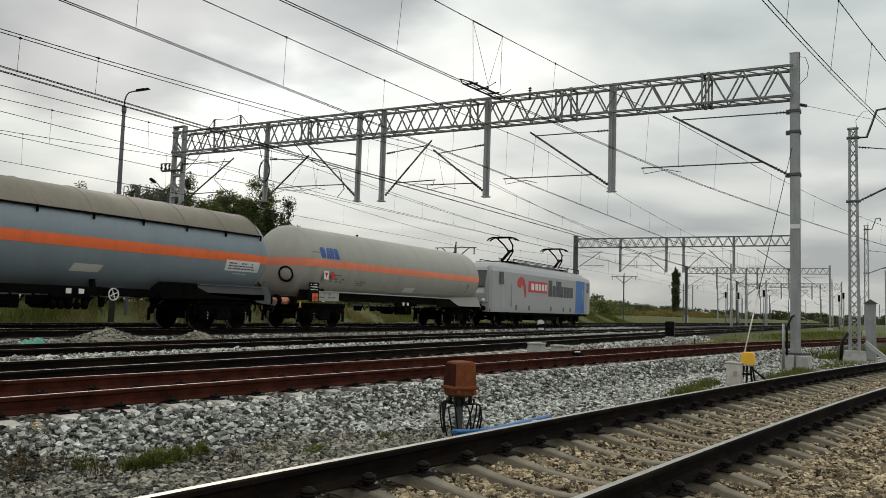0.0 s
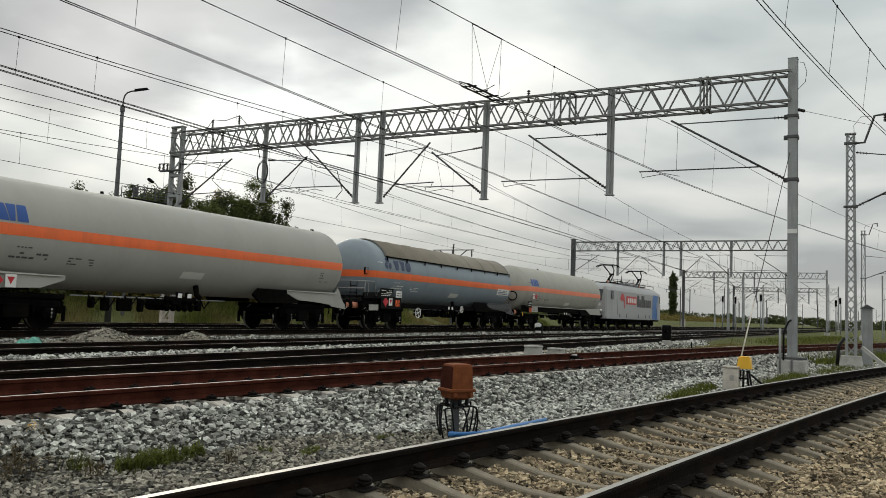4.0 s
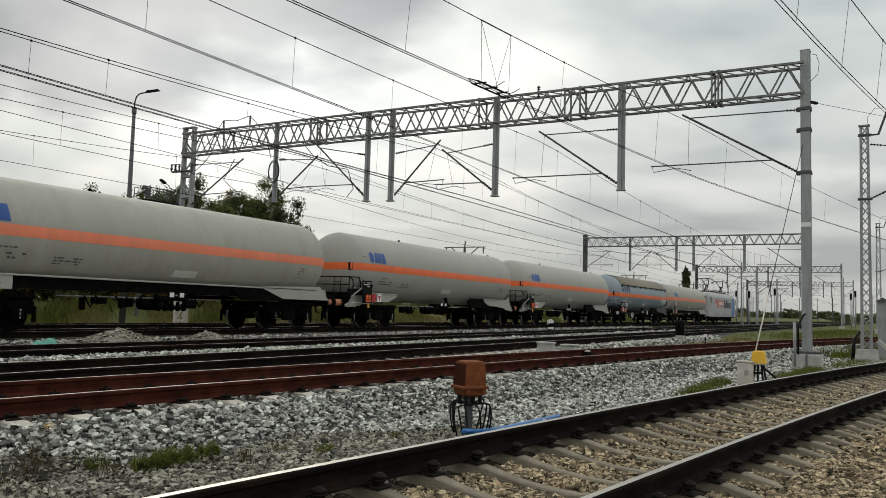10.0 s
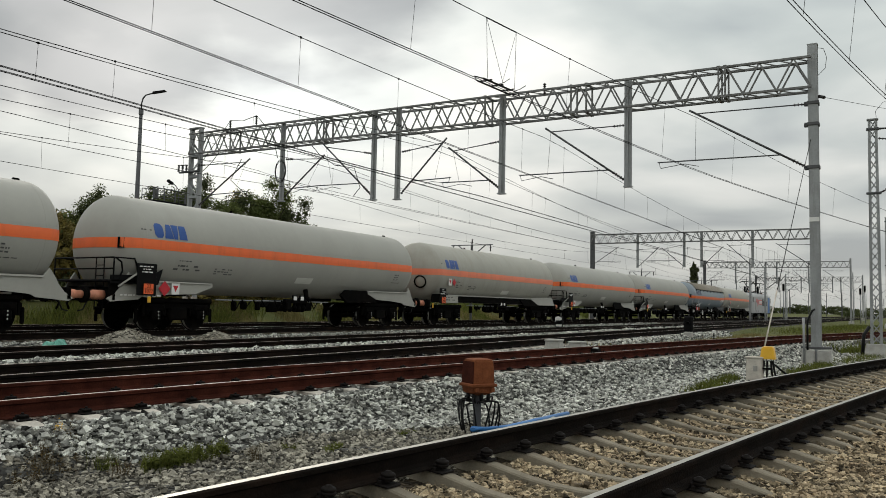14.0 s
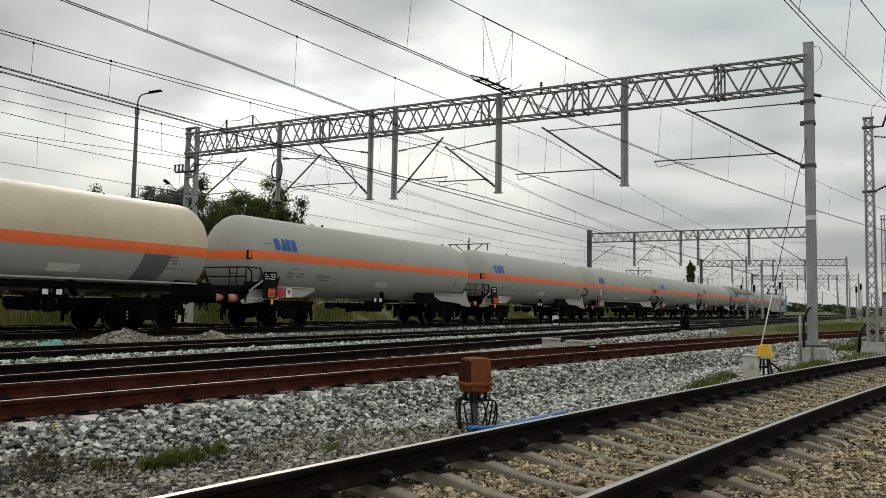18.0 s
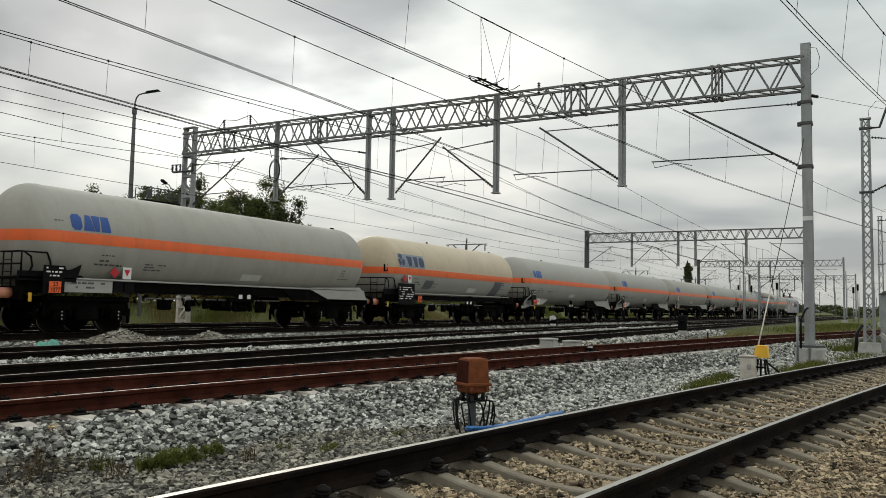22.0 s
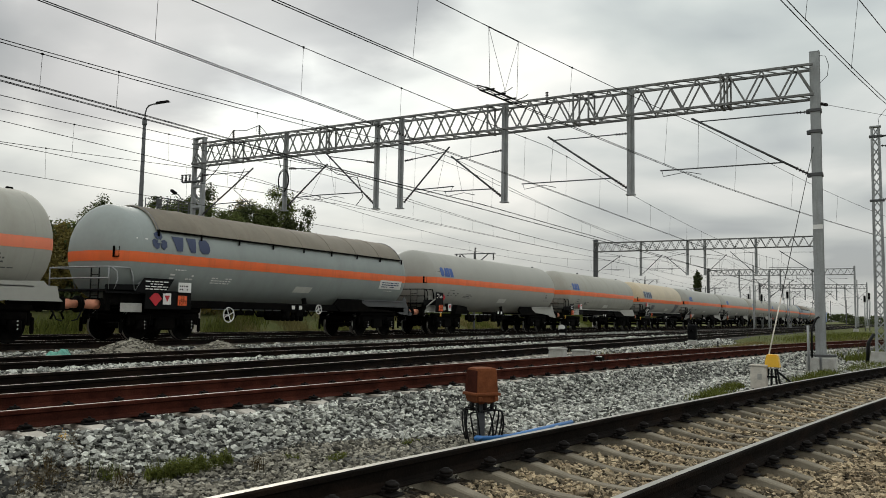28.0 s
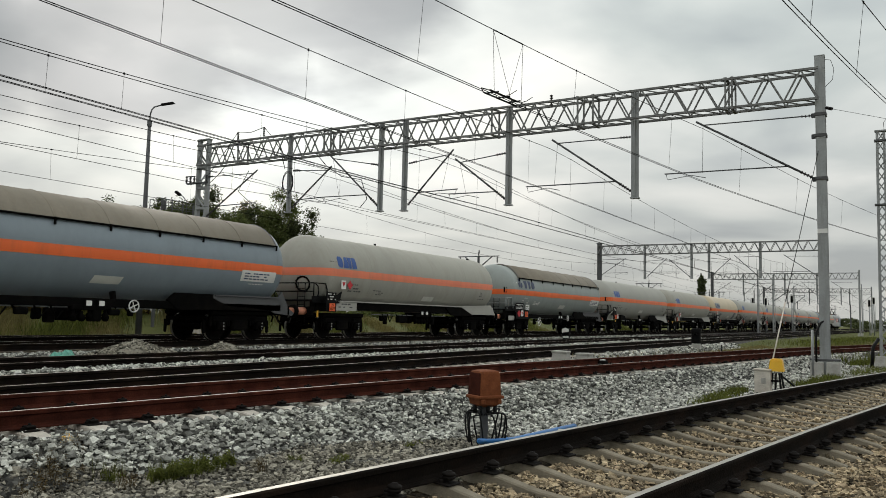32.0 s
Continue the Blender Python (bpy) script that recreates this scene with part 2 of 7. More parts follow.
M_STONE = mat("grey_granite_ballast", (0.405, 0.405, 0.366), 0.9, var=0.25, scale=9, bump=0.5, bscale=90, dirt=(0.10, 0.09, 0.075), dirt_amt=0.5, island=0.92, spec=0.2)
M_STONED = mat("fouled_grey_ballast", (0.245, 0.228, 0.186), 0.92, var=0.25, scale=9, bump=0.5, bscale=90, dirt=(0.06, 0.048, 0.033), dirt_amt=0.6, island=0.90, spec=0.15)
M_STONET = mat("tan_ballast", (0.315, 0.252, 0.165), 0.92, var=0.25, scale=9, bump=0.5, bscale=90, dirt=(0.11, 0.065, 0.035), dirt_amt=0.65, island=0.92, spec=0.15)
M_RUSTBOX = mat("orange_rusted_box_paint", (0.165, 0.052, 0.020), 0.85, var=0.3, scale=7, bump=0.3, bscale=60, dirt=(0.035, 0.012, 0.008), dirt_amt=0.95, dirt_scale=(1.5, 1.5, 0.9), spec=0.15)
M_BLUEPIPE = mat("blue_plastic_conduit", (0.03, 0.16, 0.42), 0.4, var=0.08)
M_CABLE = mat("black_rubber_cable", (0.008, 0.008, 0.008), 0.6, var=0.2, spec=0.2)
M_GREEN = mat("green_plastic_sheet", (0.11, 0.36, 0.28), 0.4, var=0.2, scale=6)
M_BARK = mat("bark", (0.05, 0.04, 0.03), 0.9, var=0.3, scale=8, bump=0.8, bscale=30, spec=0.1)
M_LEAF = mat("tree_leaf", (0.118, 0.142, 0.044), 0.6, var=0.25, scale=0.6, bscale=5, island=0.45, spec=0.25, thin=0.45)
M_LEAFY = mat("yellowing_leaf", (0.175, 0.140, 0.040), 0.6, var=0.25, scale=0.6, bscale=5, island=0.45, spec=0.25, thin=0.45)
M_LEAFD = mat("dark_leaf", (0.074, 0.088, 0.034), 0.65, var=0.25, scale=0.6, bscale=5, island=0.4, spec=0.25, thin=0.45)
M_GRASS = mat("green_weed", (0.108, 0.122, 0.026), 0.7, var=0.25, scale=2, island=0.55, spec=0.2, thin=0.45)
M_BROWNWEED = mat("dead_weed", (0.085, 0.062, 0.030), 0.85, var=0.25, scale=2, island=0.5, spec=0.1)
M_GRASSY = mat("dry_grass", (0.195, 0.165, 0.060), 0.8, var=0.2, scale=2, island=0.4, thin=0.45)


# ---- mesh tools ----
class M:
    """Vertices and faces of one mesh, put together from simple shaped pieces."""

    def __init__(self):
        self.v, self.f, self.s = [], [], []

    def add(self, vs, fs, smooth=False):
        o = len(self.v)
        self.v += [tuple(p) for p in vs]
        self.f += [tuple(i + o for i in q) for q in fs]
        self.s += [smooth] * len(fs)
        return self

    def box(self, c, size, bev=0.0, rot=None):
        """A box about c with chamfered edges."""
        h = [k / 2 for k in size]
        b = min(bev, 0.45 * min(size))
        vs, fs, idx = [], [], {}
        if b <= 0:
            vs = [Vector((sx * h[0], sy * h[1], sz * h[2])) for sx in (-1, 1) for sy in (-1, 1) for sz in (-1, 1)]
            fs = [(0, 1, 3, 2), (4, 6, 7, 5), (0, 4, 5, 1), (2, 3, 7, 6), (0, 2, 6, 4), (1, 5, 7, 3)]
        else:
            for sx in (-1, 1):
                for sy in (-1, 1):
                    for sz in (-1, 1):
                        for ax in range(3):
                            p = [sx * (h[0] - b), sy * (h[1] - b), sz * (h[2] - b)]
                            p[ax] = (sx, sy, sz)[ax] * h[ax]
                            idx[sx, sy, sz, ax] = len(vs)
                            vs.append(Vector(p))
            for ax in range(3):
                o1, o2 = [k for k in range(3) if k != ax]
                for s in (-1, 1):
                    q = []
                    for a, c2 in ((-1, -1), (1, -1), (1, 1), (-1, 1)):
                        sg = [0, 0, 0]
                        sg[ax], sg[o1], sg[o2] = s, a, c2
                        q.append(idx[(*sg, ax)])
                    fs.append(tuple(q))
                for a in (-1, 1):
                    for c2 in (-1, 1):
                        q = []
                        for s, which in ((-1, o1), (1, o1), (1, o2), (-1, o2)):
                            sg = [0, 0, 0]
                            sg[ax], sg[o1], sg[o2] = s, a, c2
                            q.append(idx[(*sg, which)])
                        fs.append(tuple(q))
            for sx in (-1, 1):
                for sy in (-1, 1):
                    for sz in (-1, 1):
                        fs.append(tuple(idx[sx, sy, sz, ax] for ax in range(3)))
        if rot is not None:
            vs = [rot @ p for p in vs]
        return self.add([p + Vector(c) for p in vs], fs)

    def beam(self, p, q, w, d=None, up=(0, 0, 1)):
        """A straight bar of section w x d from p to q."""
        p, q = Vector(p), Vector(q)
        y = (q - p).normalized()
        x = y.cross(Vector(up))
        x = x.normalized() if x.length > 1e-4 else Vector((1, 0, 0))
        z = x.cross(y)
        d = d or w
        vs = [e + x * sx * w / 2 + z * sz * d / 2 for e in (p, q) for sx, sz in ((-1, -1), (1, -1), (1, 1), (-1, 1))]
        return self.add(vs, [(0, 1, 2, 3), (7, 6, 5, 4), (0, 4, 5, 1), (1, 5, 6, 2), (2, 6, 7, 3), (3, 7, 4, 0)])

    def tube(self, pts, r, n=6, cap=True, taper=None):
        pts = [Vector(p) for p in pts]
        k = len(pts)
        t0 = (pts[1] - pts[0]).normalized()
        x = t0.cross(Vector((0, 0, 1)))
        x = x.normalized() if x.length > 1e-3 else Vector((1, 0, 0))
        vs = []
        for i, p in enumerate(pts):
            t = (pts[min(i + 1, k - 1)] - pts[max(i - 1, 0)]).normalized()
            x = (x - t * x.dot(t)).normalized()
            y = t.cross(x)
            rr = r if taper is None else r + (taper - r) * i / (k - 1)
            for j in range(n):
                a = 2 * math.pi * j / n
                vs.append(p + x * math.cos(a) * rr + y * math.sin(a) * rr)
        fs = [(i * n + j, i * n + (j + 1) % n, (i + 1) * n + (j + 1) % n, (i + 1) * n + j) for i in range(k - 1) for j in range(n)]
        self.add(vs, fs, n > 4)
        if cap:
            o = len(self.v) - len(vs)
            self.f += [tuple(o + j for j in range(n)), tuple(o + (k - 1) * n + j for j in range(n))]
            self.s += [False, False]
        return self

    def lathe(self, prof, axis="Y", c=(0, 0, 0), n=24, a0=0.0, a1=None, smooth=True):
        """Turns (radius, along) pairs about an axis through c, all round or from angle a0 to a1."""
        full = a1 is None
        m = n if full else n + 1
        a1 = a0 + 2 * math.pi if full else a1
        vs, fs = [], []
        for r, h in prof:
            for j in range(m):
                a = a0 + (a1 - a0) * j / n
                u, w = r * math.cos(a), r * math.sin(a)
                p = {"Y": (u, h, w), "Z": (u, w, h), "X": (h, u, w)}[axis]
                vs.append((p[0] + c[0], p[1] + c[1], p[2] + c[2]))
        for i in range(len(prof) - 1):
            for j in range(n):
                k = (j + 1) % m
                fs.append((i * m + j, i * m + k, (i + 1) * m + k, (i + 1) * m + j))
        return self.add(vs, fs, smooth)

    def sweep(self, prof, frames, smooth=False, cap=True):
        """Carries a closed outline of (sideways, up) pairs along frames of (point, sideways axis)."""
        n = len(prof)
        vs = []
        for p, x in frames:
            p, x = Vector(p), Vector(x)
            vs += [p + x * a + Vector((0, 0, b)) for a, b in prof]
        k = len(frames)
        fs = [(i * n + j, i * n + (j + 1) % n, (i + 1) * n + (j + 1) % n, (i + 1) * n + j) for i in range(k - 1) for j in range(n)]
        if cap:
            fs += [tuple(range(n)), tuple((k - 1) * n + j for j in range(n))]
        return self.add(vs, fs, smooth)

    def plate(self, outline, thick, to_world):
        """A flat plate from a 2D outline; to_world(u, v, w) gives its place."""
        n = len(outline)
        vs = [to_world(u, v, w) for w in (0, thick) for u, v in outline]
        fs = [tuple(range(n)), tuple(range(n, 2 * n))] + [(i, (i + 1) % n, n + (i + 1) % n, n + i) for i in range(n)]
        return self.add(vs, fs)

    def mesh(self, name, material, recalc=True):
        me = bpy.data.meshes.new(name)
        me.from_pydata(self.v, [], self.f)
        me.polygons.foreach_set("use_smooth", self.s)
        if recalc:
            bm = bmesh.new()
            bm.from_mesh(me)
            bmesh.ops.recalc_face_normals(bm, faces=bm.faces)
            bm.to_mesh(me)
            bm.free()
        me.materials.append(material)
        me.update()
        return me


def thing(name, m=None, label="", category="", group="", kind=""):
    """An Empty that carries the parts of one thing."""
    ob = new(name)
    ob.empty_display_size = 0.2
    if m is not None:
        ob.matrix_basis = m
    return tagged(ob, label, category, group, kind)


def part(name, bm, material, parent, label="", at=None):
    me = bm if isinstance(bm, bpy.types.Mesh) else bm.mesh(name, material)
    ob = new(name, me)
    ob.parent = parent
    if at is not None:
        ob.matrix_basis = at
    return tagged(ob, label)


def solo(name, bm, material, label, category, m=None, group="", kind=""):
    """A thing of one mesh."""
    ob = new(name, bm if isinstance(bm, bpy.types.Mesh) else bm.mesh(name, material))
    if m is not None:
        ob.matrix_basis = m
    return tagged(ob, label, category, group, kind)


# ---- plan of the tracks ----
GAUGE = 0.7535                      # half the distance between the rail centres
NEAR_O, NEAR_A, NEAR_K, NEAR_Z, NEAR_CANT, NEAR_SP = (-2.2157, 5.6733), 0.1406, 0.0040, -0.110, -0.095, 0.587
STRAIGHT = {"branch_track": (-10.4, 0.0), "middle_track": (-14.35, 0.0), "main_track": (-20.5, 0.05), "far_track": (-25.3, 0.05)}


def bend(y):
    """Sideways shift of the running tracks where they swing gently away past the second gantry."""
    q = np.clip(np.asarray(y, float) - 34.0, 0.0, None)
    return 0.021 * np.where(q < 32.0, q * q / 64.0, q - 16.0)


def near_at(u):
    """Centre and sideways axis of the near curve, u metres from its origin."""
    b = NEAR_A + NEAR_K * u
    x = NEAR_O[0] + u * math.sin(NEAR_A + NEAR_K * u / 2)
    y = NEAR_O[1] + u * math.cos(NEAR_A + NEAR_K * u / 2)
    return Vector((x, y, NEAR_Z)), Vector((math.cos(b), -math.sin(b), NEAR_CANT / (2 * GAUGE)))


def red_x(y):
    yc = min(y, 75.0)
    return -8.45 + 0.0883 * yc + 0.001374 * yc * yc + (y - yc) * 0.294


def red_at(y):
    s = (red_x(y + 0.5) - red_x(y - 0.5))
    k = math.hypot(1, s)
    return Vector((red_x(y), y, 0.0)), Vector((1 / k, -s / k, 0))


def bed(d, top, half=1.75, slope=1.5):
    """Height of a ballast bed at the distance d from its centre line."""
    return top - np.maximum(d - half, 0) / slope


def ground_height(x, y):
    """Height of the ground sheet; takes arrays."""
    x, y = np.asarray(x, float), np.asarray(y, float)
    h = np.full(x.shape, -0.52)
    yc = np.minimum(y, 75)
    rx = -8.45 + 0.0883 * yc + 0.001374 * yc * yc + (y - yc) * 0.294
    rs = 0.0883 + 0.00275 * yc
    h = np.maximum(h, bed(np.abs(x - rx) / np.sqrt(1 + rs * rs), -0.205 - 0.035 * (np.abs(x - rx) < 1.1), 1.55))
    for cx, z in STRAIGHT.values():
        h = np.maximum(h, bed(np.abs(x - cx - bend(y)), z - 0.245, 1.7))
    # near curve: signed distance by its circle
    r = 1 / NEAR_K
    ox, oy = NEAR_O[0] + r * math.cos(NEAR_A), NEAR_O[1] - r * math.sin(NEAR_A)
    d = np.hypot(x - ox, y - oy) - r
    h = np.maximum(h, np.where(d > 0, bed(d, NEAR_Z - 0.275 + 0.063 * np.minimum(d, 1.2), 1.30, 1.0), NEAR_Z - 0.275 + 0.063 * np.maximum(d, -1.3) + 0.05 * np.clip((-d - 1.15) / 0.4, 0, 1)))
    # spread ballast between the running tracks
    h = np.where((x > -19) & (x < -9), np.maximum(h, -0.34), h)
    # crest of pale ballast heaped along the sleeper ends of the middle track
    h = np.where(y < 60, np.maximum(h, bed(np.abs(x - bend(y) + 12.95), -0.135, 0.22, 0.9)), h)
    # low grassy bank in the fork of the tracks, rough strip beyond the far track
    bank = np.clip((y - 48) / 25, 0, 1) * np.clip((x - rx + 14) / 5, 0, 1) * np.clip((rx - 2.2 - x) / 2, 0, 1)
    h = h + 0.30 * bank * (x > -9.0)
    strip = np.clip((-29.2 - x) / 6.5, 0, 1)
    return h + strip * 1.35


def spread(a, b, step, outs, grow=1.35):
    """Grid lines: even from a to b, then ever wider out to the limits."""
    mid = list(np.arange(a, b + step / 2, step))
    lo, hi, s = [], [], step
    p = a
    while p > outs[0]:
        s *= grow
        p -= s
        lo.append(p)
    s, p = step, mid[-1]
    while p < outs[1]:
        s *= grow
        p += s
        hi.append(p)
    return np.array(lo[::-1] + mid + hi)


def make_ground_material():
    m = bpy.data.materials.new("ballast_and_grass_ground")
    m.use_nodes = True
    nt = m.node_tree
    N, L = nt.nodes, nt.links
    b = N["Principled BSDF"]
    b.inputs["Roughness"].default_value = 0.95
    b.inputs["Specular IOR Level"].default_value = 0.2
    tc = N.new("ShaderNodeTexCoord")
    cover = N.new("ShaderNodeAttribute")
    cover.attribute_name = "cover"
    sepc = N.new("ShaderNodeSeparateColor")
    L.new(cover.outputs["Color"], sepc.inputs[0])
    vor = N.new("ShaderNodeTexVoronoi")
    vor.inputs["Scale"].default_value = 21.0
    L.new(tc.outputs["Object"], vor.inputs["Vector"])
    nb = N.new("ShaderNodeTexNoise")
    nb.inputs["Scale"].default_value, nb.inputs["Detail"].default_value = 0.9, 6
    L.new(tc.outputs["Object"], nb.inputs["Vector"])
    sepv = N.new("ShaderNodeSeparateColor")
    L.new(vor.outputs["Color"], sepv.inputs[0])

    def ramp2(fac, c0, c1):
        n = N.new("ShaderNodeMix")
        n.data_type = "RGBA"
        n.inputs[6].default_value, n.inputs[7].default_value = (*c0, 1), (*c1, 1)
        L.new(fac, n.inputs[0])
        return n.outputs[2]

    def mixc(fac, a, c):
        n = N.new("ShaderNodeMix")
        n.data_type = "RGBA"
        L.new(fac, n.inputs[0])
        L.new(a, n.inputs[6])
        L.new(c, n.inputs[7])
        return n.outputs[2]

    # dark grey and tan stand in for shade between the loose stones
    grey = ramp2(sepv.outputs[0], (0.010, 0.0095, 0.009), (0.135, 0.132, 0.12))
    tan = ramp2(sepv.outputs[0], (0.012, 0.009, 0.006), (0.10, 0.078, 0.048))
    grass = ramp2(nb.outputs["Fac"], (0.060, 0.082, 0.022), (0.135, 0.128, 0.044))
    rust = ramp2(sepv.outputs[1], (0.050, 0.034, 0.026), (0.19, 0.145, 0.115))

    def edge(weight):
        a = N.new("ShaderNodeMath")
        a.operation = "ADD"
        L.new(weight, a.inputs[0])
        s = N.new("ShaderNodeMath")
        s.operation = "MULTIPLY_ADD"
        L.new(nb.outputs["Fac"], s.inputs[0])
        s.inputs[1].default_value, s.inputs[2].default_value = 0.8, -0.4
        L.new(s.outputs[0], a.inputs[1])
        r = N.new("ShaderNodeMapRange")
        r.inputs[1].default_value, r.inputs[2].default_value = 0.35, 0.65
        L.new(a.outputs[0], r.inputs[0])
        return r.outputs[0]

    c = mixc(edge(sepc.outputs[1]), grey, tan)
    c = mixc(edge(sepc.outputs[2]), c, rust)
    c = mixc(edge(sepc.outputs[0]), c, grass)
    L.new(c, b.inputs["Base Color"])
    bp = N.new("ShaderNodeBump")
    bp.inputs["Strength"].default_value, bp.inputs["Distance"].default_value = 1.0, 0.05
    bp.invert = True
    L.new(vor.outputs["Distance"], bp.inputs["Height"])
    L.new(bp.outputs[0], b.inputs["Normal"])
    return m


def make_ground():
    xs = spread(-32, 8, 0.25, (-3500, 3500))
    ys = spread(-2, 62, 0.25, (-3500, 4500))
    X, Y = np.meshgrid(xs, ys)
    Z = ground_height(X, Y)
    rng = np.random.default_rng(4)
    near = (np.abs(X + 12) < 22) & (Y < 70) & (Y > -4)
    Z = Z + np.where(near, rng.normal(0, 0.012, X.shape), 0)
    me = bpy.data.meshes.new("ground")
    nx, ny = len(xs), len(ys)
    me.vertices.add(nx * ny)
    me.vertices.foreach_set("co", np.stack([X, Y, Z], -1).astype(np.float32).ravel())
    i = (np.arange(ny - 1)[:, None] * nx + np.arange(nx - 1)[None]).ravel()
    quads = np.stack([i, i + 1, i + nx + 1, i + nx], -1)
    me.loops.add(quads.size)
    me.loops.foreach_set("vertex_index", quads.ravel())
    me.polygons.add(len(quads))
    me.polygons.foreach_set("loop_start", np.arange(len(quads)) * 4)
    me.update()
    # cover: red is grass, green is tan ballast, blue is rust-stained ballast
    yc = np.minimum(Y, 75)
    rx = -8.45 + 0.0883 * yc + 0.001374 * yc * yc + (Y - yc) * 0.294
    r = 1 / NEAR_K
    d = np.hypot(X - NEAR_O[0] - r * math.cos(NEAR_A), Y - NEAR_O[1] + r * math.sin(NEAR_A)) - r
    grass = np.clip((-28.6 - X) / 1.5, 0, 1) + np.clip((X - 9) / 3, 0, 1)
    grass = np.maximum(grass, np.clip((Y - 27) / 16, 0, 1) * np.clip((X - rx + 5.5) / 1.5, 0, 1) * np.clip((rx - 1.6 - X) / 0.6, 0, 1) * (X > -9.2))
    grass = np.maximum(grass, np.clip((Y - 27) / 6, 0, 1) * np.clip((X - rx - 1.9) / 0.6, 0, 1) * np.clip((d - 1.3) / 0.5, 0, 1))
    grass = np.maximum(grass, 0.55 * np.clip((Y - 8) / 8, 0, 1) * np.clip(1 - np.abs(d - 1.75) / 0.45, 0, 1))
    grass = np.maximum(grass, np.clip((Y - 42) / 14, 0, 1) * (X > -8.6) * np.clip((rx - 1.7 - X) / 0.6, 0, 1))
    grass = np.maximum(grass, np.clip((Y - 190) / 60, 0, 1) * 0.7)
    grass = np.maximum(grass, np.clip((-d - 3.2) / 1.6, 0, 1))
    tan = np.clip((1.15 - d) / 0.3, 0, 1)
    rust = np.clip(1 - np.abs(X - rx) / 1.2, 0, 1) * 0.9 + np.clip(1 - np.abs(X + 10.4) / 1.2, 0, 1) * 0.9 + np.clip(1 - np.abs(X + 20.5) / 1.6, 0, 1)
    col = np.stack([np.clip(grass, 0, 1), np.clip(tan, 0, 1), np.clip(rust, 0, 1), np.ones_like(X)], -1).reshape(-1, 4)
    at = me.color_attributes.new("cover", "FLOAT_COLOR", "POINT")
    at.data.foreach_set("color", col.astype(np.float32).ravel())
    me.polygons.foreach_set("use_smooth", np.ones(len(quads), bool))
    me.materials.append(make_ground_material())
    ob = new("ground", me)
    tagged(ob, "grey ballast and rough grass under a railway yard", "ground", kind="structure")


make_ground()

# ---- rails and sleepers ----
RAIL = [(-0.036, -0.010), (-0.023, 0.0), (0.023, 0.0), (0.036, -0.010), (0.036, -0.038), (0.010, -0.054), (0.0085, -0.13),
        (0.030, -0.152), (0.075, -0.162), (0.075, -0.172), (-0.075, -0.172), (-0.075, -0.162), (-0.030, -0.152), (-0.0085, -0.13), (-0.010, -0.054), (-0.036, -0.038)]


def rail(parent, frames, side, top_mat, side_mat):
    m = M().sweep(RAIL, [(p + x * side, x) for p, x in frames])
    me = m.mesh("rail", side_mat)
    me.materials.append(top_mat)
    for p in me.polygons:
        if p.normal.z > 0.93:
            zs = [me.vertices[i].co for i in p.vertices]
            base = min(((f[0] + f[1] * side) - zs[0]).length for f in frames)
            if base < 0.06 or p.normal.z > 0.97 and abs(zs[0].z - (frames[0][0] + frames[0][1] * side).z) < 0.02:
                p.material_index = 1
    return part("rail", me, None, parent)


def sleeper_mesh(material, name="sleeper", wide=1.0):
    lats = [-1.25, -1.2, -0.98, -0.55, -0.25, 0.0, 0.25, 0.55, 0.98, 1.2, 1.25]
    tops = [-0.065, -0.04, -0.004, -0.006, -0.045, -0.055, -0.045, -0.006, -0.004, -0.04, -0.065]
    m = M()
    vs, fs = [], []
    for x, z in zip(lats, tops):
        w = (0.068 if abs(x) > 0.5 else 0.060) * wide
        vs += [(x, -w - 0.012, -0.21), (x, -w, z - 0.012), (x, -w + 0.012, z), (x, w - 0.012, z), (x, w, z - 0.012), (x, w + 0.012, -0.21)]
    for i in range(len(lats) - 1):
        fs += [(i * 6 + j, i * 6 + j + 1, i * 6 + j + 7, i * 6 + j + 6) for j in range(5)]
    fs += [tuple(range(6)), tuple(60 + j for j in range(6))]
    return m.add(vs, fs).mesh(name, material)


def fastening_mesh(stout):
    """A ribbed base plate with a bolt on each side of the rail foot: stout with sprung washers, or low."""
    m = M()
    m.box((0, 0, 0.006), (0.36, 0.15, 0.014), 0.004)
    for s in (-1, 1):
        m.box((s * 0.095, 0, 0.022), (0.03, 0.14, 0.03), 0.005)
        m.box((s * 0.105, 0, 0.042), (0.09, 0.09, 0.02), 0.006)
        if stout:
            m.lathe([(0.0, 0.100), (0.022, 0.098), (0.028, 0.086), (0.046, 0.084), (0.052, 0.074), (0.048, 0.064), (0.036, 0.062), (0.050, 0.058), (0.054, 0.048), (0.0, 0.040)], "Z", (s * 0.120, 0, 0), 9)
        else:
            m.lathe([(0.0, 0.072), (0.014, 0.072), (0.014, 0.058), (0.024, 0.057), (0.024, 0.045), (0.0, 0.045)], "Z", (s * 0.112, 0, 0), 7, smooth=False)
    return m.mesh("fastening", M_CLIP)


FASTEN, FASTEN_LOW = fastening_mesh(True), fastening_mesh(False)


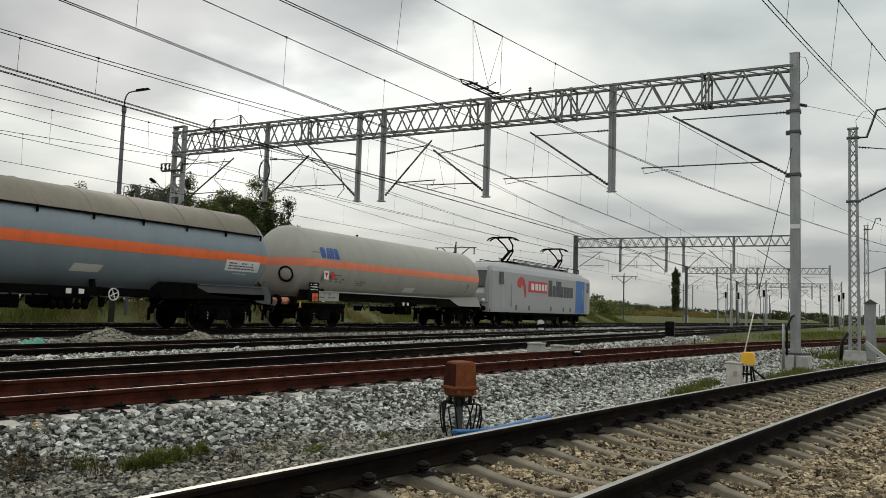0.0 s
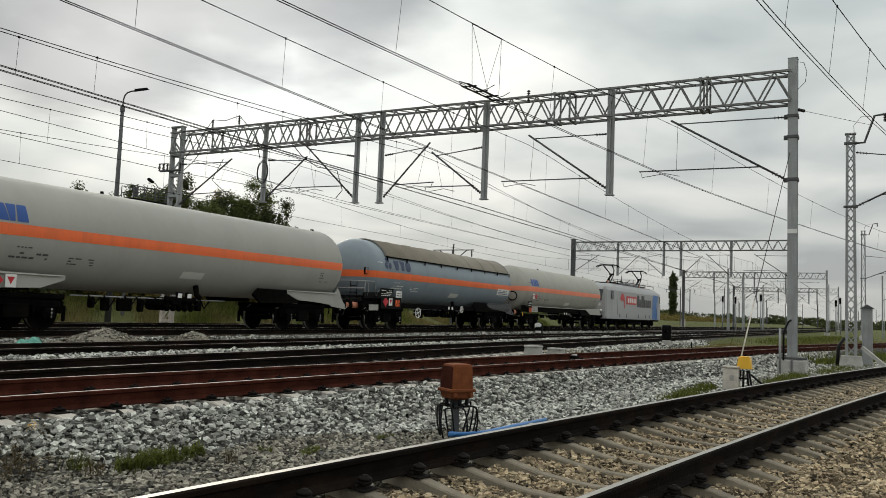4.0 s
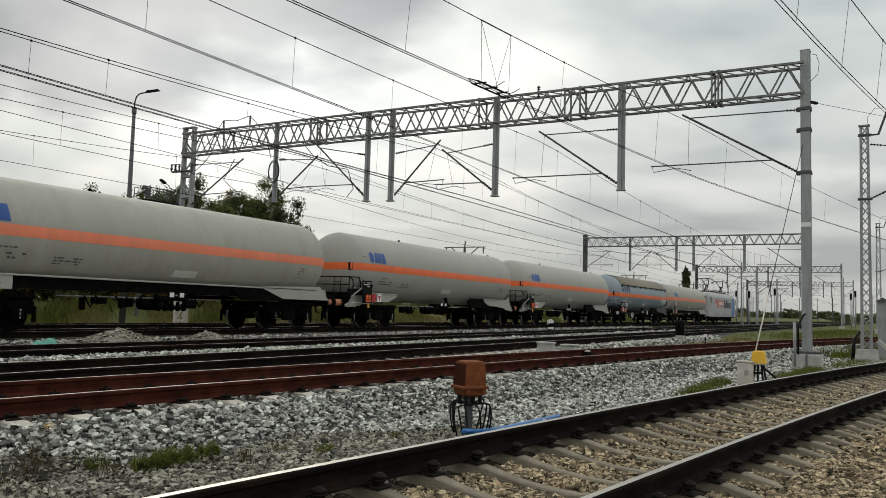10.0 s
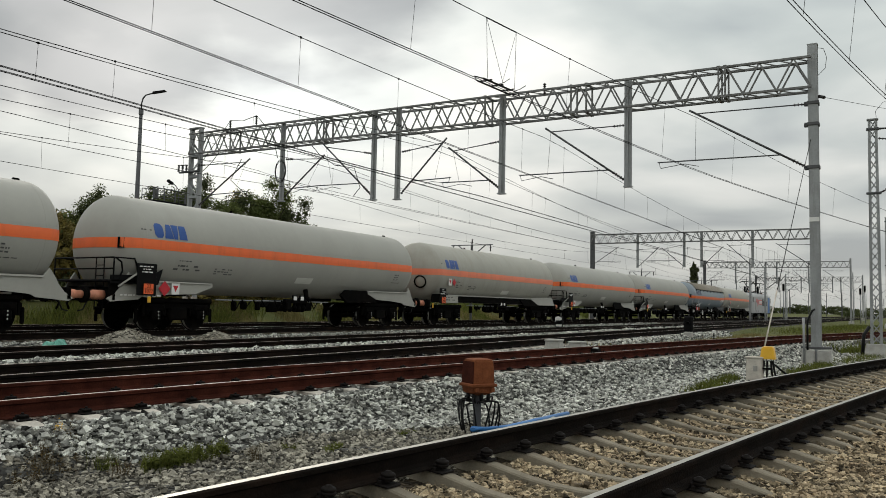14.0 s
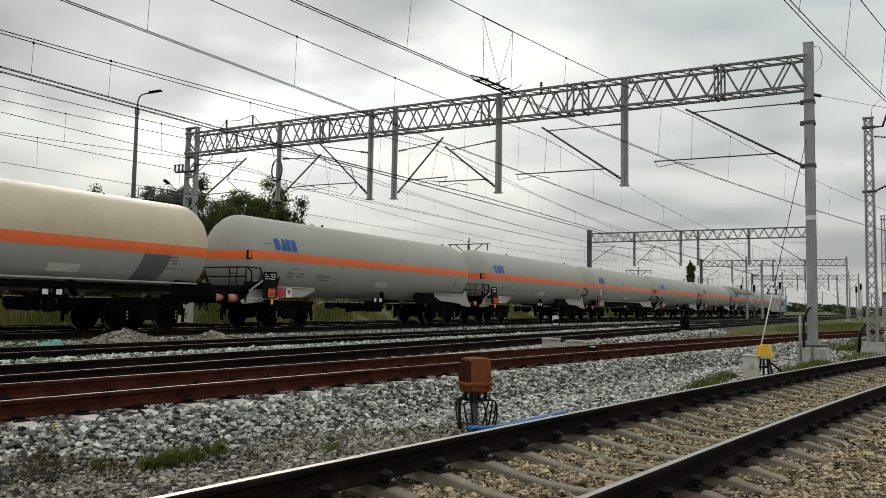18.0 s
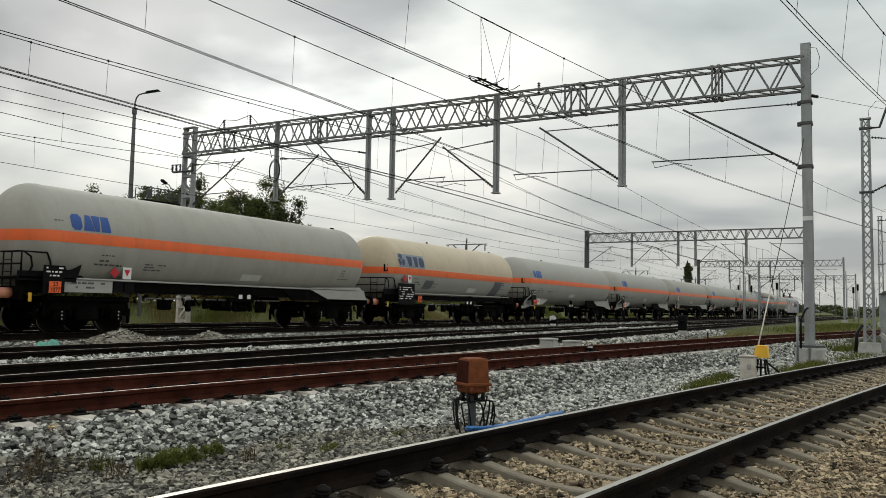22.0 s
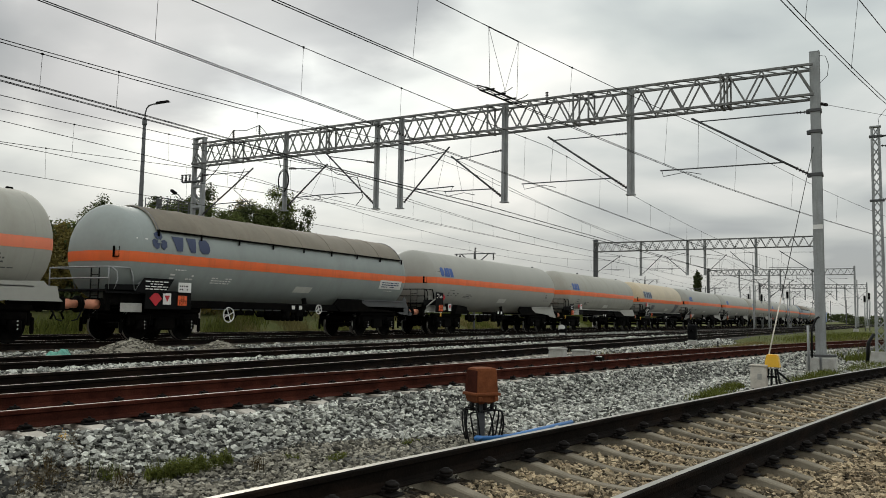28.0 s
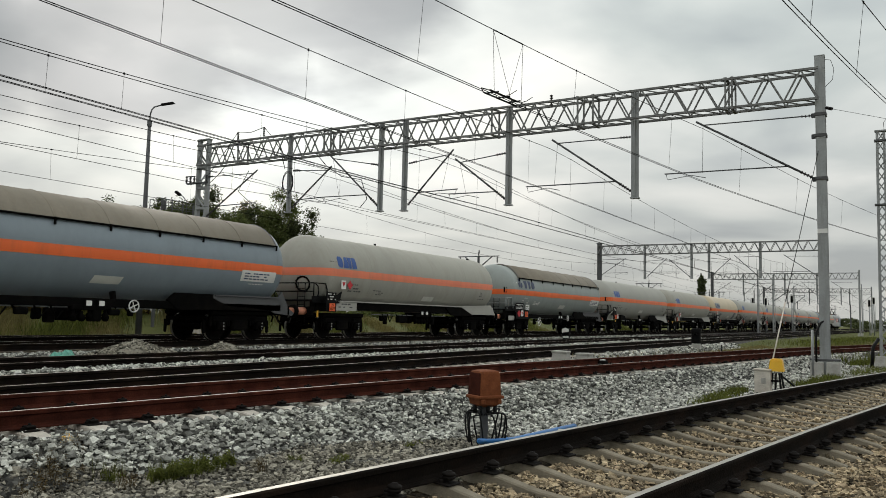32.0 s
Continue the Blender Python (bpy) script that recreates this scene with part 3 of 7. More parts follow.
def lay(parent, places, mesh, fastened=True, stretch=1.0):
    """Sleepers at poses (centre of the rail plane, sideways axis), each with a fastening under either rail."""
    for p, x in places:
        y = Vector((0, 0, 1)).cross(x).normalized()
        z = x.cross(y).normalized()
        rot = Matrix((x.normalized(), y, z)).transposed().to_4x4()
        ob = new("sleeper", mesh)
        ob.parent = parent
        jit = pose(random.uniform(-.01, .01), random.uniform(-.012, .012), random.uniform(-.006, .002), 0, 0, random.uniform(-.5, .5))
        ob.matrix_basis = Matrix.Translation(p - Vector((0, 0, 0.186))) @ rot @ jit
        if fastened:
            for s in (-GAUGE, GAUGE):
                f = new("fastening", FASTEN if parent.name == "near_track" else FASTEN_LOW)
                f.parent = ob
                f.matrix_basis = pose(s, 0, 0.0)


def make_tracks():
    s1, s2 = sleeper_mesh(M_SLEEPER, wide=0.88), sleeper_mesh(M_SLEEPER2, wide=1.5)
    t = thing("near_track", None, "curved railway track with polished rails on waisted concrete sleepers", "railway track", kind="structure")
    fr = [near_at(u) for u in np.arange(-14, 70, 1.0)]
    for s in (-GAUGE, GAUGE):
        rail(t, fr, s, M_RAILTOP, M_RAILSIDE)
    lay(t, [near_at(i * NEAR_SP) for i in range(-23, 80)], s1)
    t = thing("rusty_track", None, "red-rusted curving railway track with concrete sleepers in ballast", "railway track", kind="structure")
    fr = [red_at(y) for y in np.arange(-14, 110, 1.5)]
    for s in (-GAUGE, GAUGE):
        rail(t, fr, s, M_RAILTOP2, M_RAILRED)
    lay(t, [red_at(0.3 + i * 0.63) for i in range(-4, 70)], s2)
    X1 = Vector((1, 0, 0))
    for name, (cx, z) in STRAIGHT.items():
        t = thing(name, None, "straight railway track with dark rails on concrete sleepers", "railway track", kind="structure")
        for s in (-GAUGE, GAUGE):
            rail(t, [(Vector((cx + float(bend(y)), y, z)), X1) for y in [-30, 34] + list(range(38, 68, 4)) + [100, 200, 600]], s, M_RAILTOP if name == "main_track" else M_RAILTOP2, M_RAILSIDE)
        if name != "far_track":
            lay(t, [(Vector((cx + float(bend(1 + i * 0.62)), 1 + i * 0.62, z)), X1) for i in range(78)], s2 if cx > -16 else s1, fastened=name == "branch_track")


make_tracks()

# ---- overhead line ----
GY = [25.74, 81.5, 140.9, 200.0, 262.0]


def insulator(p, q, n=5, r=0.055):
    """Ribbed porcelain between p and q, as one mesh in the thing's space."""
    p, q = Vector(p), Vector(q)
    m = M()
    m.tube([p, q], r * 0.45, 8)
    for i in range(n):
        c = p.lerp(q, (i + 0.5) / n)
        d = (q - p).normalized() * 0.012
        m.tube([c - d, c, c + d], r, 10)
    return m


def arm(parent, pole_x, tip, base_z, stay_z, reg, y=0.0):
    """A bracket: slanted tube, stay, registration tube and steady arm, with insulators, in the gantry's plane."""
    sx = 1 if tip[0] > pole_x else -1
    px = pole_x + sx * 0.14
    b, t = Vector((px, y, base_z)), Vector((tip[0], y, tip[1]))
    d = (t - b).normalized()
    part("insulator", insulator(b, b + d * 0.5), M_INS, parent)
    part("cantilever_tube", M().tube([b + d * 0.48, t + d * 0.25], 0.034, 8), M_GALVD, parent)
    s = Vector((px, y, stay_z))
    e = (t - s).normalized()
    part("insulator", insulator(s, s + e * 0.4, 4, 0.045), M_INS, parent)
    part("stay_tube", M().tube([s + e * 0.38, t], 0.020, 6), M_GALVD, parent)
    k = (reg[1] + 0.05 - b.z) / (t.z - b.z)
    g = b + (t - b) * k
    part("registration_tube", M().tube([g, Vector((reg[0] + sx * 0.35, y, reg[1] + 0.08))], 0.022, 6), M_GALVD, parent)
    r = Vector((reg[0], y, reg[1]))
    part("steady_arm", M().tube([r + Vector((sx * 0.3, 0, 0.06)), r + Vector((sx * 0.25, 0, -0.12)), r + Vector((-sx * 0.5, 0, -0.02)), r + Vector((-sx * 0.95, 0, -0.13))], 0.012, 5), M_GALVD, parent)
    part("hanger_wire", M().tube([t, g + Vector((0, 0, 0.02)) + (r - g) * 0.75], 0.006, 4), M_WIRE, parent)


def truss(parent, x0, x1, z0, z1, w=0.62, pitch=0.96, pieces=True):
    """A box girder of four angle chords with V bracing on its faces."""
    for z in (z0, z1):
        for y in (-w / 2, w / 2):
            part("chord", M().box(((x0 + x1) / 2, y, z), (x1 - x0, 0.075, 0.075), 0.008), M_TRUSS, parent)
    n = round((x1 - x0) / (pitch / 2))
    step = (x1 - x0) / n
    br = M().beam((0, 0, 0), (step, 0, z1 - z0), 0.030, 0.050).mesh("diagonal", M_TRUSS)
    brt = M().beam((0, -w / 2, 0), (step, w / 2, 0), 0.03, 0.03).mesh("lacing", M_TRUSS)
    joint = M()
    for i in range(n):
        for y in (-w / 2, w / 2):
            m = pose(x0 + i * step, y, z0) if i % 2 == 0 else pose(x0 + (i + 1) * step, y, z0, 0, 0, 180)
            if pieces:
                part("diagonal", br, None, parent, at=m)
            else:
                a, c = (z0, z1) if i % 2 == 0 else (z1, z0)
                joint.beam((x0 + i * step, y, a), (x0 + (i + 1) * step, y, c), 0.05)
        if pieces:
            for z in (z0, z1):
                part("lacing", brt, None, parent, at=pose(x0 + i * step, 0, z) if i % 2 == 0 else pose(x0 + (i + 1) * step, 0, z, 0, 0, 180))
    if not pieces:
        tagged(part("bracing", joint, M_TRUSS, parent), kind="stuff")


def gantry(y, xl, xr, z0, z1, drops, arms, pieces=True, base=True, lift=0.0):
    g = thing("catenary_gantry", pose(0, y, lift), "galvanised steel portal gantry with hanging poles carrying catenary brackets", "gantry", "catenary gantries")
    truss(g, xl, xr, z0, z1, pieces=pieces)
    # right mast: rolled H section on a concrete footing
    gz = float(ground_height(xr, y)) - lift
    hx, hy, f, w = 0.135, 0.15, 0.022, 0.012
    o = [(-hx, -hy), (hx, -hy), (hx, -hy + f), (w, -hy + f), (w, hy - f), (hx, hy - f), (hx, hy), (-hx, hy), (-hx, hy - f), (-w, hy - f), (-w, -hy + f), (-hx, -hy + f)]
    m = M().plate(o, z1 + 0.42 - gz, lambda u, v, q: (xr + 0.02 + u, v, gz + q))
    part("mast", m, M_GALV, g)
    part("cap_plate", M().box((xr + 0.02, 0, z1 + 0.43), (0.29, 0.31, 0.02), 0.003), M_GALV, g)
    if base:
        for dx in (-0.19, 0.23):
            part("footing", M().box((xr + dx, 0, gz + 0.17), (0.36, 0.56, 0.55), 0.03), M_CONC, g)
        part("clamp", M().box((xr + 0.02, 0, gz + 0.50), (0.82, 0.36, 0.06), 0.01), M_GALVD, g)
    # left mast: two channels laced together
    gl = float(ground_height(xl - 0.3, y)) - lift
    ml = xl - 0.13
    if not pieces:
        part("mast", M().box((ml + 0.29, 0, (z1 + 0.35 + gl) / 2), (0.46, 0.30, z1 + 0.35 - gl), 0.02), M_GALVD, g)
    for x in (ml, ml + 0.58) if pieces else ():
        part("mast_channel", M().box((x, 0, (z1 + 0.35 + gl) / 2), (0.13, 0.22, z1 + 0.35 - gl), 0.01), M_GALV, g)
    for x in (ml, ml + 0.58):
        part("footing", M().box((x, 0, gl + 0.05), (0.34, 0.42, 0.5), 0.04), M_SLEEPER2, g)
        part("painted_foot", M().box((x, 0, gl + 0.95), (0.142, 0.232, 1.5), 0.01), M_SLEEPER2, g, "pale limewashed mast foot")
    zz, up = gl + 0.6, True
    while pieces and zz < z1 - 0.4:
        for yy in (-0.115, 0.115):
            part("lacing_bar", M().beam((ml, yy, zz if up else zz + 0.62), (ml + 0.58, yy, zz + 0.62 if up else zz), 0.012, 0.09), M_GALV if zz > 1.4 else M_SLEEPER2, g)
        part("batten", M().box((ml + 0.29, 0, zz), (0.60, 0.24, 0.12), 0.01), M_GALV if zz > 1.4 else M_SLEEPER2, g)
        zz += 0.62 if zz < 1.4 else 0.95
        up = not up
    part("head_plate", M().box((ml + 0.29, 0, z1 + 0.33), (0.76, 0.26, 0.06), 0.01), M_GALV, g)
    for x, zb in drops:
        part("drop_pole", M().box((x, -0.05, (z1 + 0.06 + zb) / 2), (0.035, 0.16, z1 + 0.06 - zb)).box((x - 0.07, -0.05, (z1 + 0.06 + zb) / 2), (0.12, 0.016, z1 + 0.06 - zb)).box((x + 0.07, -0.05, (z1 + 0.06 + zb) / 2), (0.12, 0.016, z1 + 0.06 - zb)).box((x, -0.05, zb), (0.28, 0.22, 0.04)), M_GALVD if zb > 9 else M_GALV, g)
    for a in arms:
        arm(g, *a)
    return g


DROPS = [(-22.58, 5.30), (-17.84, 5.12), (-16.70, 5.08), (-12.21, 5.07), (-7.57, 5.06)]
ARMS = [(-1.97, (-5.37, 7.30), 5.32, 7.26, (-6.25, 5.72)), (-7.57, (-10.35, 7.17), 5.30, 7.15, (-11.2, 5.62)), (-12.21, (-14.27, 6.80), 5.30, 7.0, (-14.4, 5.55)),
        (-16.70, (-14.73, 7.15), 5.30, 6.95, (-14.7, 5.72)), (-17.84, (-20.29, 7.45), 5.35, 7.0, (-20.4, 5.78)), (-22.58, (-20.56, 6.98), 5.5, 7.1, (-21.0, 5.78)),
        (-27.75, (-24.70, 7.15), 5.3, 7.2, (-24.9, 5.75))]
near_gantry = gantry(GY[0], -28.0, -1.97, 7.70, 8.62, DROPS, ARMS)
for x in (-4.62, -4.42, -9.50, -8.95, -12.80, -20.55, -20.20, -25.4):
    for y in (-0.31, 0.31):
        part("splice_post", M().beam((x, y, 7.66), (x, y, 8.66), 0.05, 0.06, up=(0, 1, 0)), M_TRUSS, near_gantry)
    for z in (7.66, 8.66):
        part("splice_plate", M().box((x, 0, z), (0.10, 0.70, 0.04), 0.005), M_TRUSS, near_gantry)
FARDROPS = [(-22.95, 5.15), (-18.20, 5.15), (-16.50, 5.15), (-11.69, 5.15)]
FARARMS = [(-6.5, (-9.4, 7.25), 5.3, 7.2, (-10.2, 5.72)), (-11.69, (-13.9, 7.25), 5.3, 7.3, (-14.3, 5.6)), (-16.50, (-14.6, 7.0), 5.3, 7.2, (-14.7, 5.72)), (-18.20, (-20.3, 7.0), 5.3, 7.4, (-20.4, 5.78)),
           (-22.95, (-20.9, 7.1), 5.3, 7.0, (-21.0, 5.78)), (-28.2, (-25.2, 7.2), 5.3, 7.3, (-25.1, 5.75))]
gantry(GY[1], -28.0, -6.5, 7.74, 8.68, FARDROPS, FARARMS, pieces=False, lift=0.27)
for gy in GY[2:4]:
    gantry(gy, -28.2, -5.65, 7.80, 8.75, FARDROPS + [(-10.0, 5.06)], FARARMS, pieces=False, lift=0.68)


def messenger_z(y, stations, top, low):
    for a, b in zip(stations[:-1], stations[1:]):
        if a <= y <= b:
            k = (y - a) / (b - a)
            return top - (top - low) * 4 * k * (1 - k)
    return top


STATIONS = [-31.0] + GY


def catenary(x_m, x_c, top=7.2, low=6.35, contact=lambda y: 5.4, y0=-31.0, y1=262.0, step=6.2, twin=False, phase=0.0, drop_to=145):
    """Messenger wire, contact wire and droppers over one track; x_m and x_c give their place along it."""
    t = thing("overhead_line", pose(0, 0, 0), "dark messenger and contact wires joined by thin droppers", "overhead wire", "overhead lines")
    ys = np.arange(y0, y1 + 0.1, 2.0)
    part("messenger_wire", M().tube([(x_m(y), y, messenger_z(y, STATIONS, top, low)) for y in ys], 0.0095, 4), M_WIRE, t)
    for o in ((-0.035, 0.035) if twin else (0,)):
        part("contact_wire", M().tube([(x_c(y) + o, y, contact(y)) for y in ys], 0.0085, 4), M_WIRE, t)
    y = y0 + phase
    while y < min(y1, drop_to):
        part("dropper", M().tube([(x_c(y), y, contact(y)), (x_m(y), y, messenger_z(y, STATIONS, top, low))], 0.0045 if y < 60 else 0.009, 3), M_WIRE, t)
        part("dropper_clamp", M().box((x_m(y), y, messenger_z(y, STATIONS, top, low)), (0.03, 0.05, 0.05), 0.01), M_WIRE, t)
        y += step
    return t


def track_x(y):
    """Middle of the near curve at y."""
    u = (y - NEAR_O[1]) / math.cos(NEAR_A + NEAR_K * (y - NEAR_O[1]) / 2)
    return near_at(u)[0].x


catenary(lambda y: -25.15, lambda y: -25.1, 7.1, 5.88, lambda y: 5.38, phase=4.0)
catenary(lambda y: -20.45 + 0.05 * max(min(25.7 - y, 30), -5), lambda y: -20.4 + 0.05 * max(min(25.7 - y, 30), -5), 6.99, 6.17, lambda y: 5.71, phase=4.8)
catenary(lambda y: -20.80 + 0.012 * max(y - 20, 0), lambda y: -20.83 + 0.012 * max(y - 20, 0), 6.81, 6.10, lambda y: 5.37 + 0.28 * min(max((y - 19) / 8, 0), 1), phase=2.0)
catenary(lambda y: -14.72, lambda y: -14.75, 7.09, 5.89, lambda y: 5.38 + 0.17 * min(max((y - 20) / 9, 0), 1), phase=5.0, twin=True)
catenary(lambda y: -15.02 + 0.012 * (y - 10), lambda y: -15.05 + 0.012 * (y - 10), 6.87, 5.98, lambda y: 5.38, phase=3.4, twin=True)
catenary(lambda y: -10.47 + 0.01 * (y - 9), lambda y: -10.5 + 0.01 * (y - 9), 6.86, 6.22, lambda y: 5.36, phase=3.15, step=3.65, twin=True)
catenary(lambda y: red_x(y) + 0.2 + 0.037 * max(y - 26, 0), lambda y: red_x(y) + 0.1 + 0.037 * max(y - 26, 0), 7.02, 6.43, lambda y: 5.37, y1=80, phase=3.14, step=5.6, twin=True)
catenary(lambda y: track_x(y) + 0.1, lambda y: track_x(y) - 0.04, 6.92, 6.80, lambda y: 5.55, y0=-6, y1=62, phase=1.91, step=2.85, twin=True)


# ---- the train ----
TRAIN_X, TRAIN_Z = -20.5, 0.05
TR, TC = 1.47, 2.60                 # radius and height of the tanks
JOINTS = [40.844, 23.24, 5.614, -12.771, -30.655, -47.844, -65.62, -83.825, -99.127, -115.957, -133.715, -150.942, -167.765, -185.2]


def travel(t):
    return 5.59222 * t + 0.18508 * t * t / 32 + 0.17835 * t ** 3 / 1024


def tank_profile(half, r=TR, head=0.8, off=0.0):
    pts = []
    for i in range(13):
        a = math.pi / 2 * i / 12
        pts.append(((r + off) * math.sin(a), -half + head - (head + off) * math.cos(a)))
    return pts + [(p, -h) for p, h in pts[::-1]]


def on_tank(y0, z0, skew=0.0, side=1, off=0.004):
    """Gives places on the tank's skin: u along the wagon from y0, v round it from the height z0."""
    a0 = math.asin(max(-1, min(1, (z0 - TC) / TR)))

    def place(u, v, w):
        a = a0 + v / TR
        r = TR + off + w
        return (side * r * math.cos(a), y0 + u + skew * v, TC + r * math.sin(a))
    return place


def skin(m, place, grid, thick=0.004):
    """A thin sheet over rows of (u, v) points, with closed edges, laid on the tank."""
    rows, cols = len(grid), len(grid[0])
    vs = [place(u, v, w) for w in (0, thick) for row in grid for u, v in row]
    n = rows * cols
    at = lambda k, r, q: k * n + r * cols + q
    fs = [(at(k, r, q), at(k, r, q + 1), at(k, r + 1, q + 1), at(k, r + 1, q)) for k in (0, 1) for r in range(rows - 1) for q in range(cols - 1)]
    rim = [(0, q) for q in range(cols)] + [(r, cols - 1) for r in range(1, rows)] + [(rows - 1, q) for q in range(cols - 2, -1, -1)] + [(r, 0) for r in range(rows - 2, 0, -1)]
    fs += [(at(0, *p), at(0, *q), at(1, *q), at(1, *p)) for p, q in zip(rim, rim[1:] + rim[:1])]
    return m.add(vs, fs)


def curved(m, place, pts, n=6, thick=0.004):
    """A four-cornered shape bent round the tank: lower left, lower right, upper right, upper left."""
    (a, b), (c, d), (e, f), (g, h) = pts
    mix = lambda p, q, k: p + (q - p) * k
    return skin(m, place, [[(mix(a, g, k / n), mix(b, h, k / n)), (mix(c, e, k / n), mix(d, f, k / n))] for k in range(n + 1)], thick)


def patch(m, place, u0, v0, u1, v1, n=5, thick=0.004):
    """A thin curved patch of the tank's skin."""
    return skin(m, place, [[(u0, v0 + (v1 - v0) * k / n), (u1, v0 + (v1 - v0) * k / n)] for k in range(n + 1)], thick)


def letters(text, size, material):
    """Flat lettering as a mesh: x along the line, y up, centred."""
    cu = bpy.data.curves.new("lettering", "FONT")
    cu.body, cu.size, cu.align_x, cu.align_y, cu.extrude = text, size, "CENTER", "CENTER", 0.002
    ob = bpy.data.objects.new("lettering", cu)
    scene.collection.objects.link(ob)
    me = bpy.data.meshes.new_from_object(ob.evaluated_get(bpy.context.evaluated_depsgraph_get()))
    bpy.data.objects.remove(ob)
    me.name = "lettering"
    me.materials.clear()
    me.materials.append(material)
    return me


CODE, SUBSTANCE = letters("23", 0.15, M_BLACKP), letters("1077", 0.15, M_BLACKP)


def bar_rows(y, z, w, h, rows, place=None, fill=0.75, seed=0):
    """Rows of short bars in place of small writing, on a flat board in the plane x = const."""
    rng = random.Random(seed)
    m = M()
    for r in range(rows):
        zz = z - h * r / rows
        u = 0.0
        while u < w:
            k = rng.uniform(0.05, 0.20) * min(1.0, max(w / 0.8, 0.5))
            if u + k > w:
                break
            if rng.random() < fill:
                if place:
                    m.plate([(u, -h * r / rows), (u + k, -h * r / rows), (u + k, -h * r / rows + h / rows * 0.45), (u, -h * r / rows + h / rows * 0.45)], 0.003, place)
                else:
                    m.box((0, y + u + k / 2, zz), (0.006, k, h / rows * 0.42))
            u += k + 0.04
    return m


def shifted(m, dx=0.0, dy=0.0, dz=0.0):
    m.v = [(p[0] + dx, p[1] + dy, p[2] + dz) for p in m.v]
    return m


def wheelset_mesh():
    m = M()
    prof = [(0.0, 0.055), (0.11, 0.065), (0.13, 0.02), (0.36, 0.005), (0.385, 0.05), (0.447, 0.058), (0.46, 0.055), (0.46, -0.04), (0.485, -0.055), (0.485, -0.075), (0.39, -0.075), (0.36, -0.03), (0.13, -0.03), (0.11, -0.07), (0.0, -0.07)]
    for s in (-1, 1):
        m.lathe([(r, s * (0.75 + h)) for r, h in prof], "X", (0, 0, 0), 24)
    m.tube([(-1.0, 0, 0), (1.0, 0, 0)], 0.085, 12)
    for s in (-1, 1):
        for k in range(3):
            a = k * 2.1
            m.box((s * 0.808, 0.30 * math.cos(a), 0.30 * math.sin(a)), (0.012, 0.05, 0.05), 0.004)
    me = m.mesh("wheelset", M_BLACK)
    me.materials.append(M_STEEL)
    for p in me.polygons:
        q = [math.hypot(me.vertices[i].co.y, me.vertices[i].co.z) for i in p.vertices]
        if min(q) > 0.455 and abs(p.normal.x) < 0.5:
            p.material_index = 1
    return me


WHEELSET = wheelset_mesh()
WHEELS = []                         # wheelsets and the radius at which they roll


def bogie_mesh(half=0.9):
    """Side frames, bolster, axle boxes, springs and brake gear of a freight bogie."""
    m = M()
    for s in (-1, 1):
        x = s * 1.0
        m.box((x, 0, 0.78), (0.12, 1.5, 0.24), 0.03)
        for e in (-1, 1):
            m.box((x, e * half, 0.86), (0.13, 0.86, 0.12), 0.03)
            m.box((x + s * 0.04, e * half, 0.47), (0.26, 0.34, 0.30), 0.05)
            m.lathe([(0.0, x + s * 0.20), (0.12, x + s * 0.20), (0.13, x + s * 0.14)], "X", (0, e * half, 0.47), 12)
            m.box((x, e * half - 0.40, 0.64), (0.10, 0.07, 0.36), 0.01)
            m.box((x, e * half + 0.40, 0.64), (0.10, 0.07, 0.36), 0.01)
            for d in (-0.27, 0.27):
                m.tube([(x + s * 0.02, e * half + d, 0.48), (x + s * 0.02, e * half + d, 0.80)], 0.075, 8)
            m.box((s * 0.75, e * (half - 0.53), 0.50), (0.10, 0.09, 0.34), 0.02)
        m.tube([(x + s * 0.07, -half - 0.45, 0.92), (x + s * 0.07, half + 0.45, 0.92)], 0.018, 6)
    for s in (-1, 1):
        m.box((s * 1.02, 0, 0.52), (0.16, 0.72, 0.40), 0.05)
        m.box((s * 0.98, 0, 0.92), (0.30, 2 * half + 0.9, 0.16), 0.04)
        for e in (-1, 1):
            m.box((s * 1.06, e * half, 0.70), (0.18, 0.62, 0.22), 0.05)
            m.box((s * 0.90, e * (half + 0.58), 0.46), (0.10, 0.10, 0.44), 0.03)
    m.box((0, 0, 0.72), (2.0, 0.42, 0.26), 0.04)
    m.box((0, -half - 0.50, 0.72), (1.9, 0.10, 0.14), 0.02)
    m.box((0, half + 0.50, 0.72), (1.9, 0.10, 0.14), 0.02)
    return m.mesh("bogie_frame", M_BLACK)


BOGIE = bogie_mesh()


def springmarks():
    m = M()
    for e in (-1, 1):
        for k in range(3):
            m.box((1.215, e * 0.9 + 0.0, 0.38 + 0.10 * k), (0.01, 0.035, 0.03), 0.004)
    return m.mesh("axle_box_marking", M_PLATE)


MARKS = springmarks()


def bogie(parent, y, marks=True):
    b = part("bogie", BOGIE, None, parent, at=pose(0, y, 0))
    for e in (-0.9, 0.9):
        w = part("wheelset", WHEELSET, None, b, at=pose(0, e, 0.46))
        WHEELS.append(w)
    if marks:
        part("axle_box_marking", MARKS, None, b)
    return b


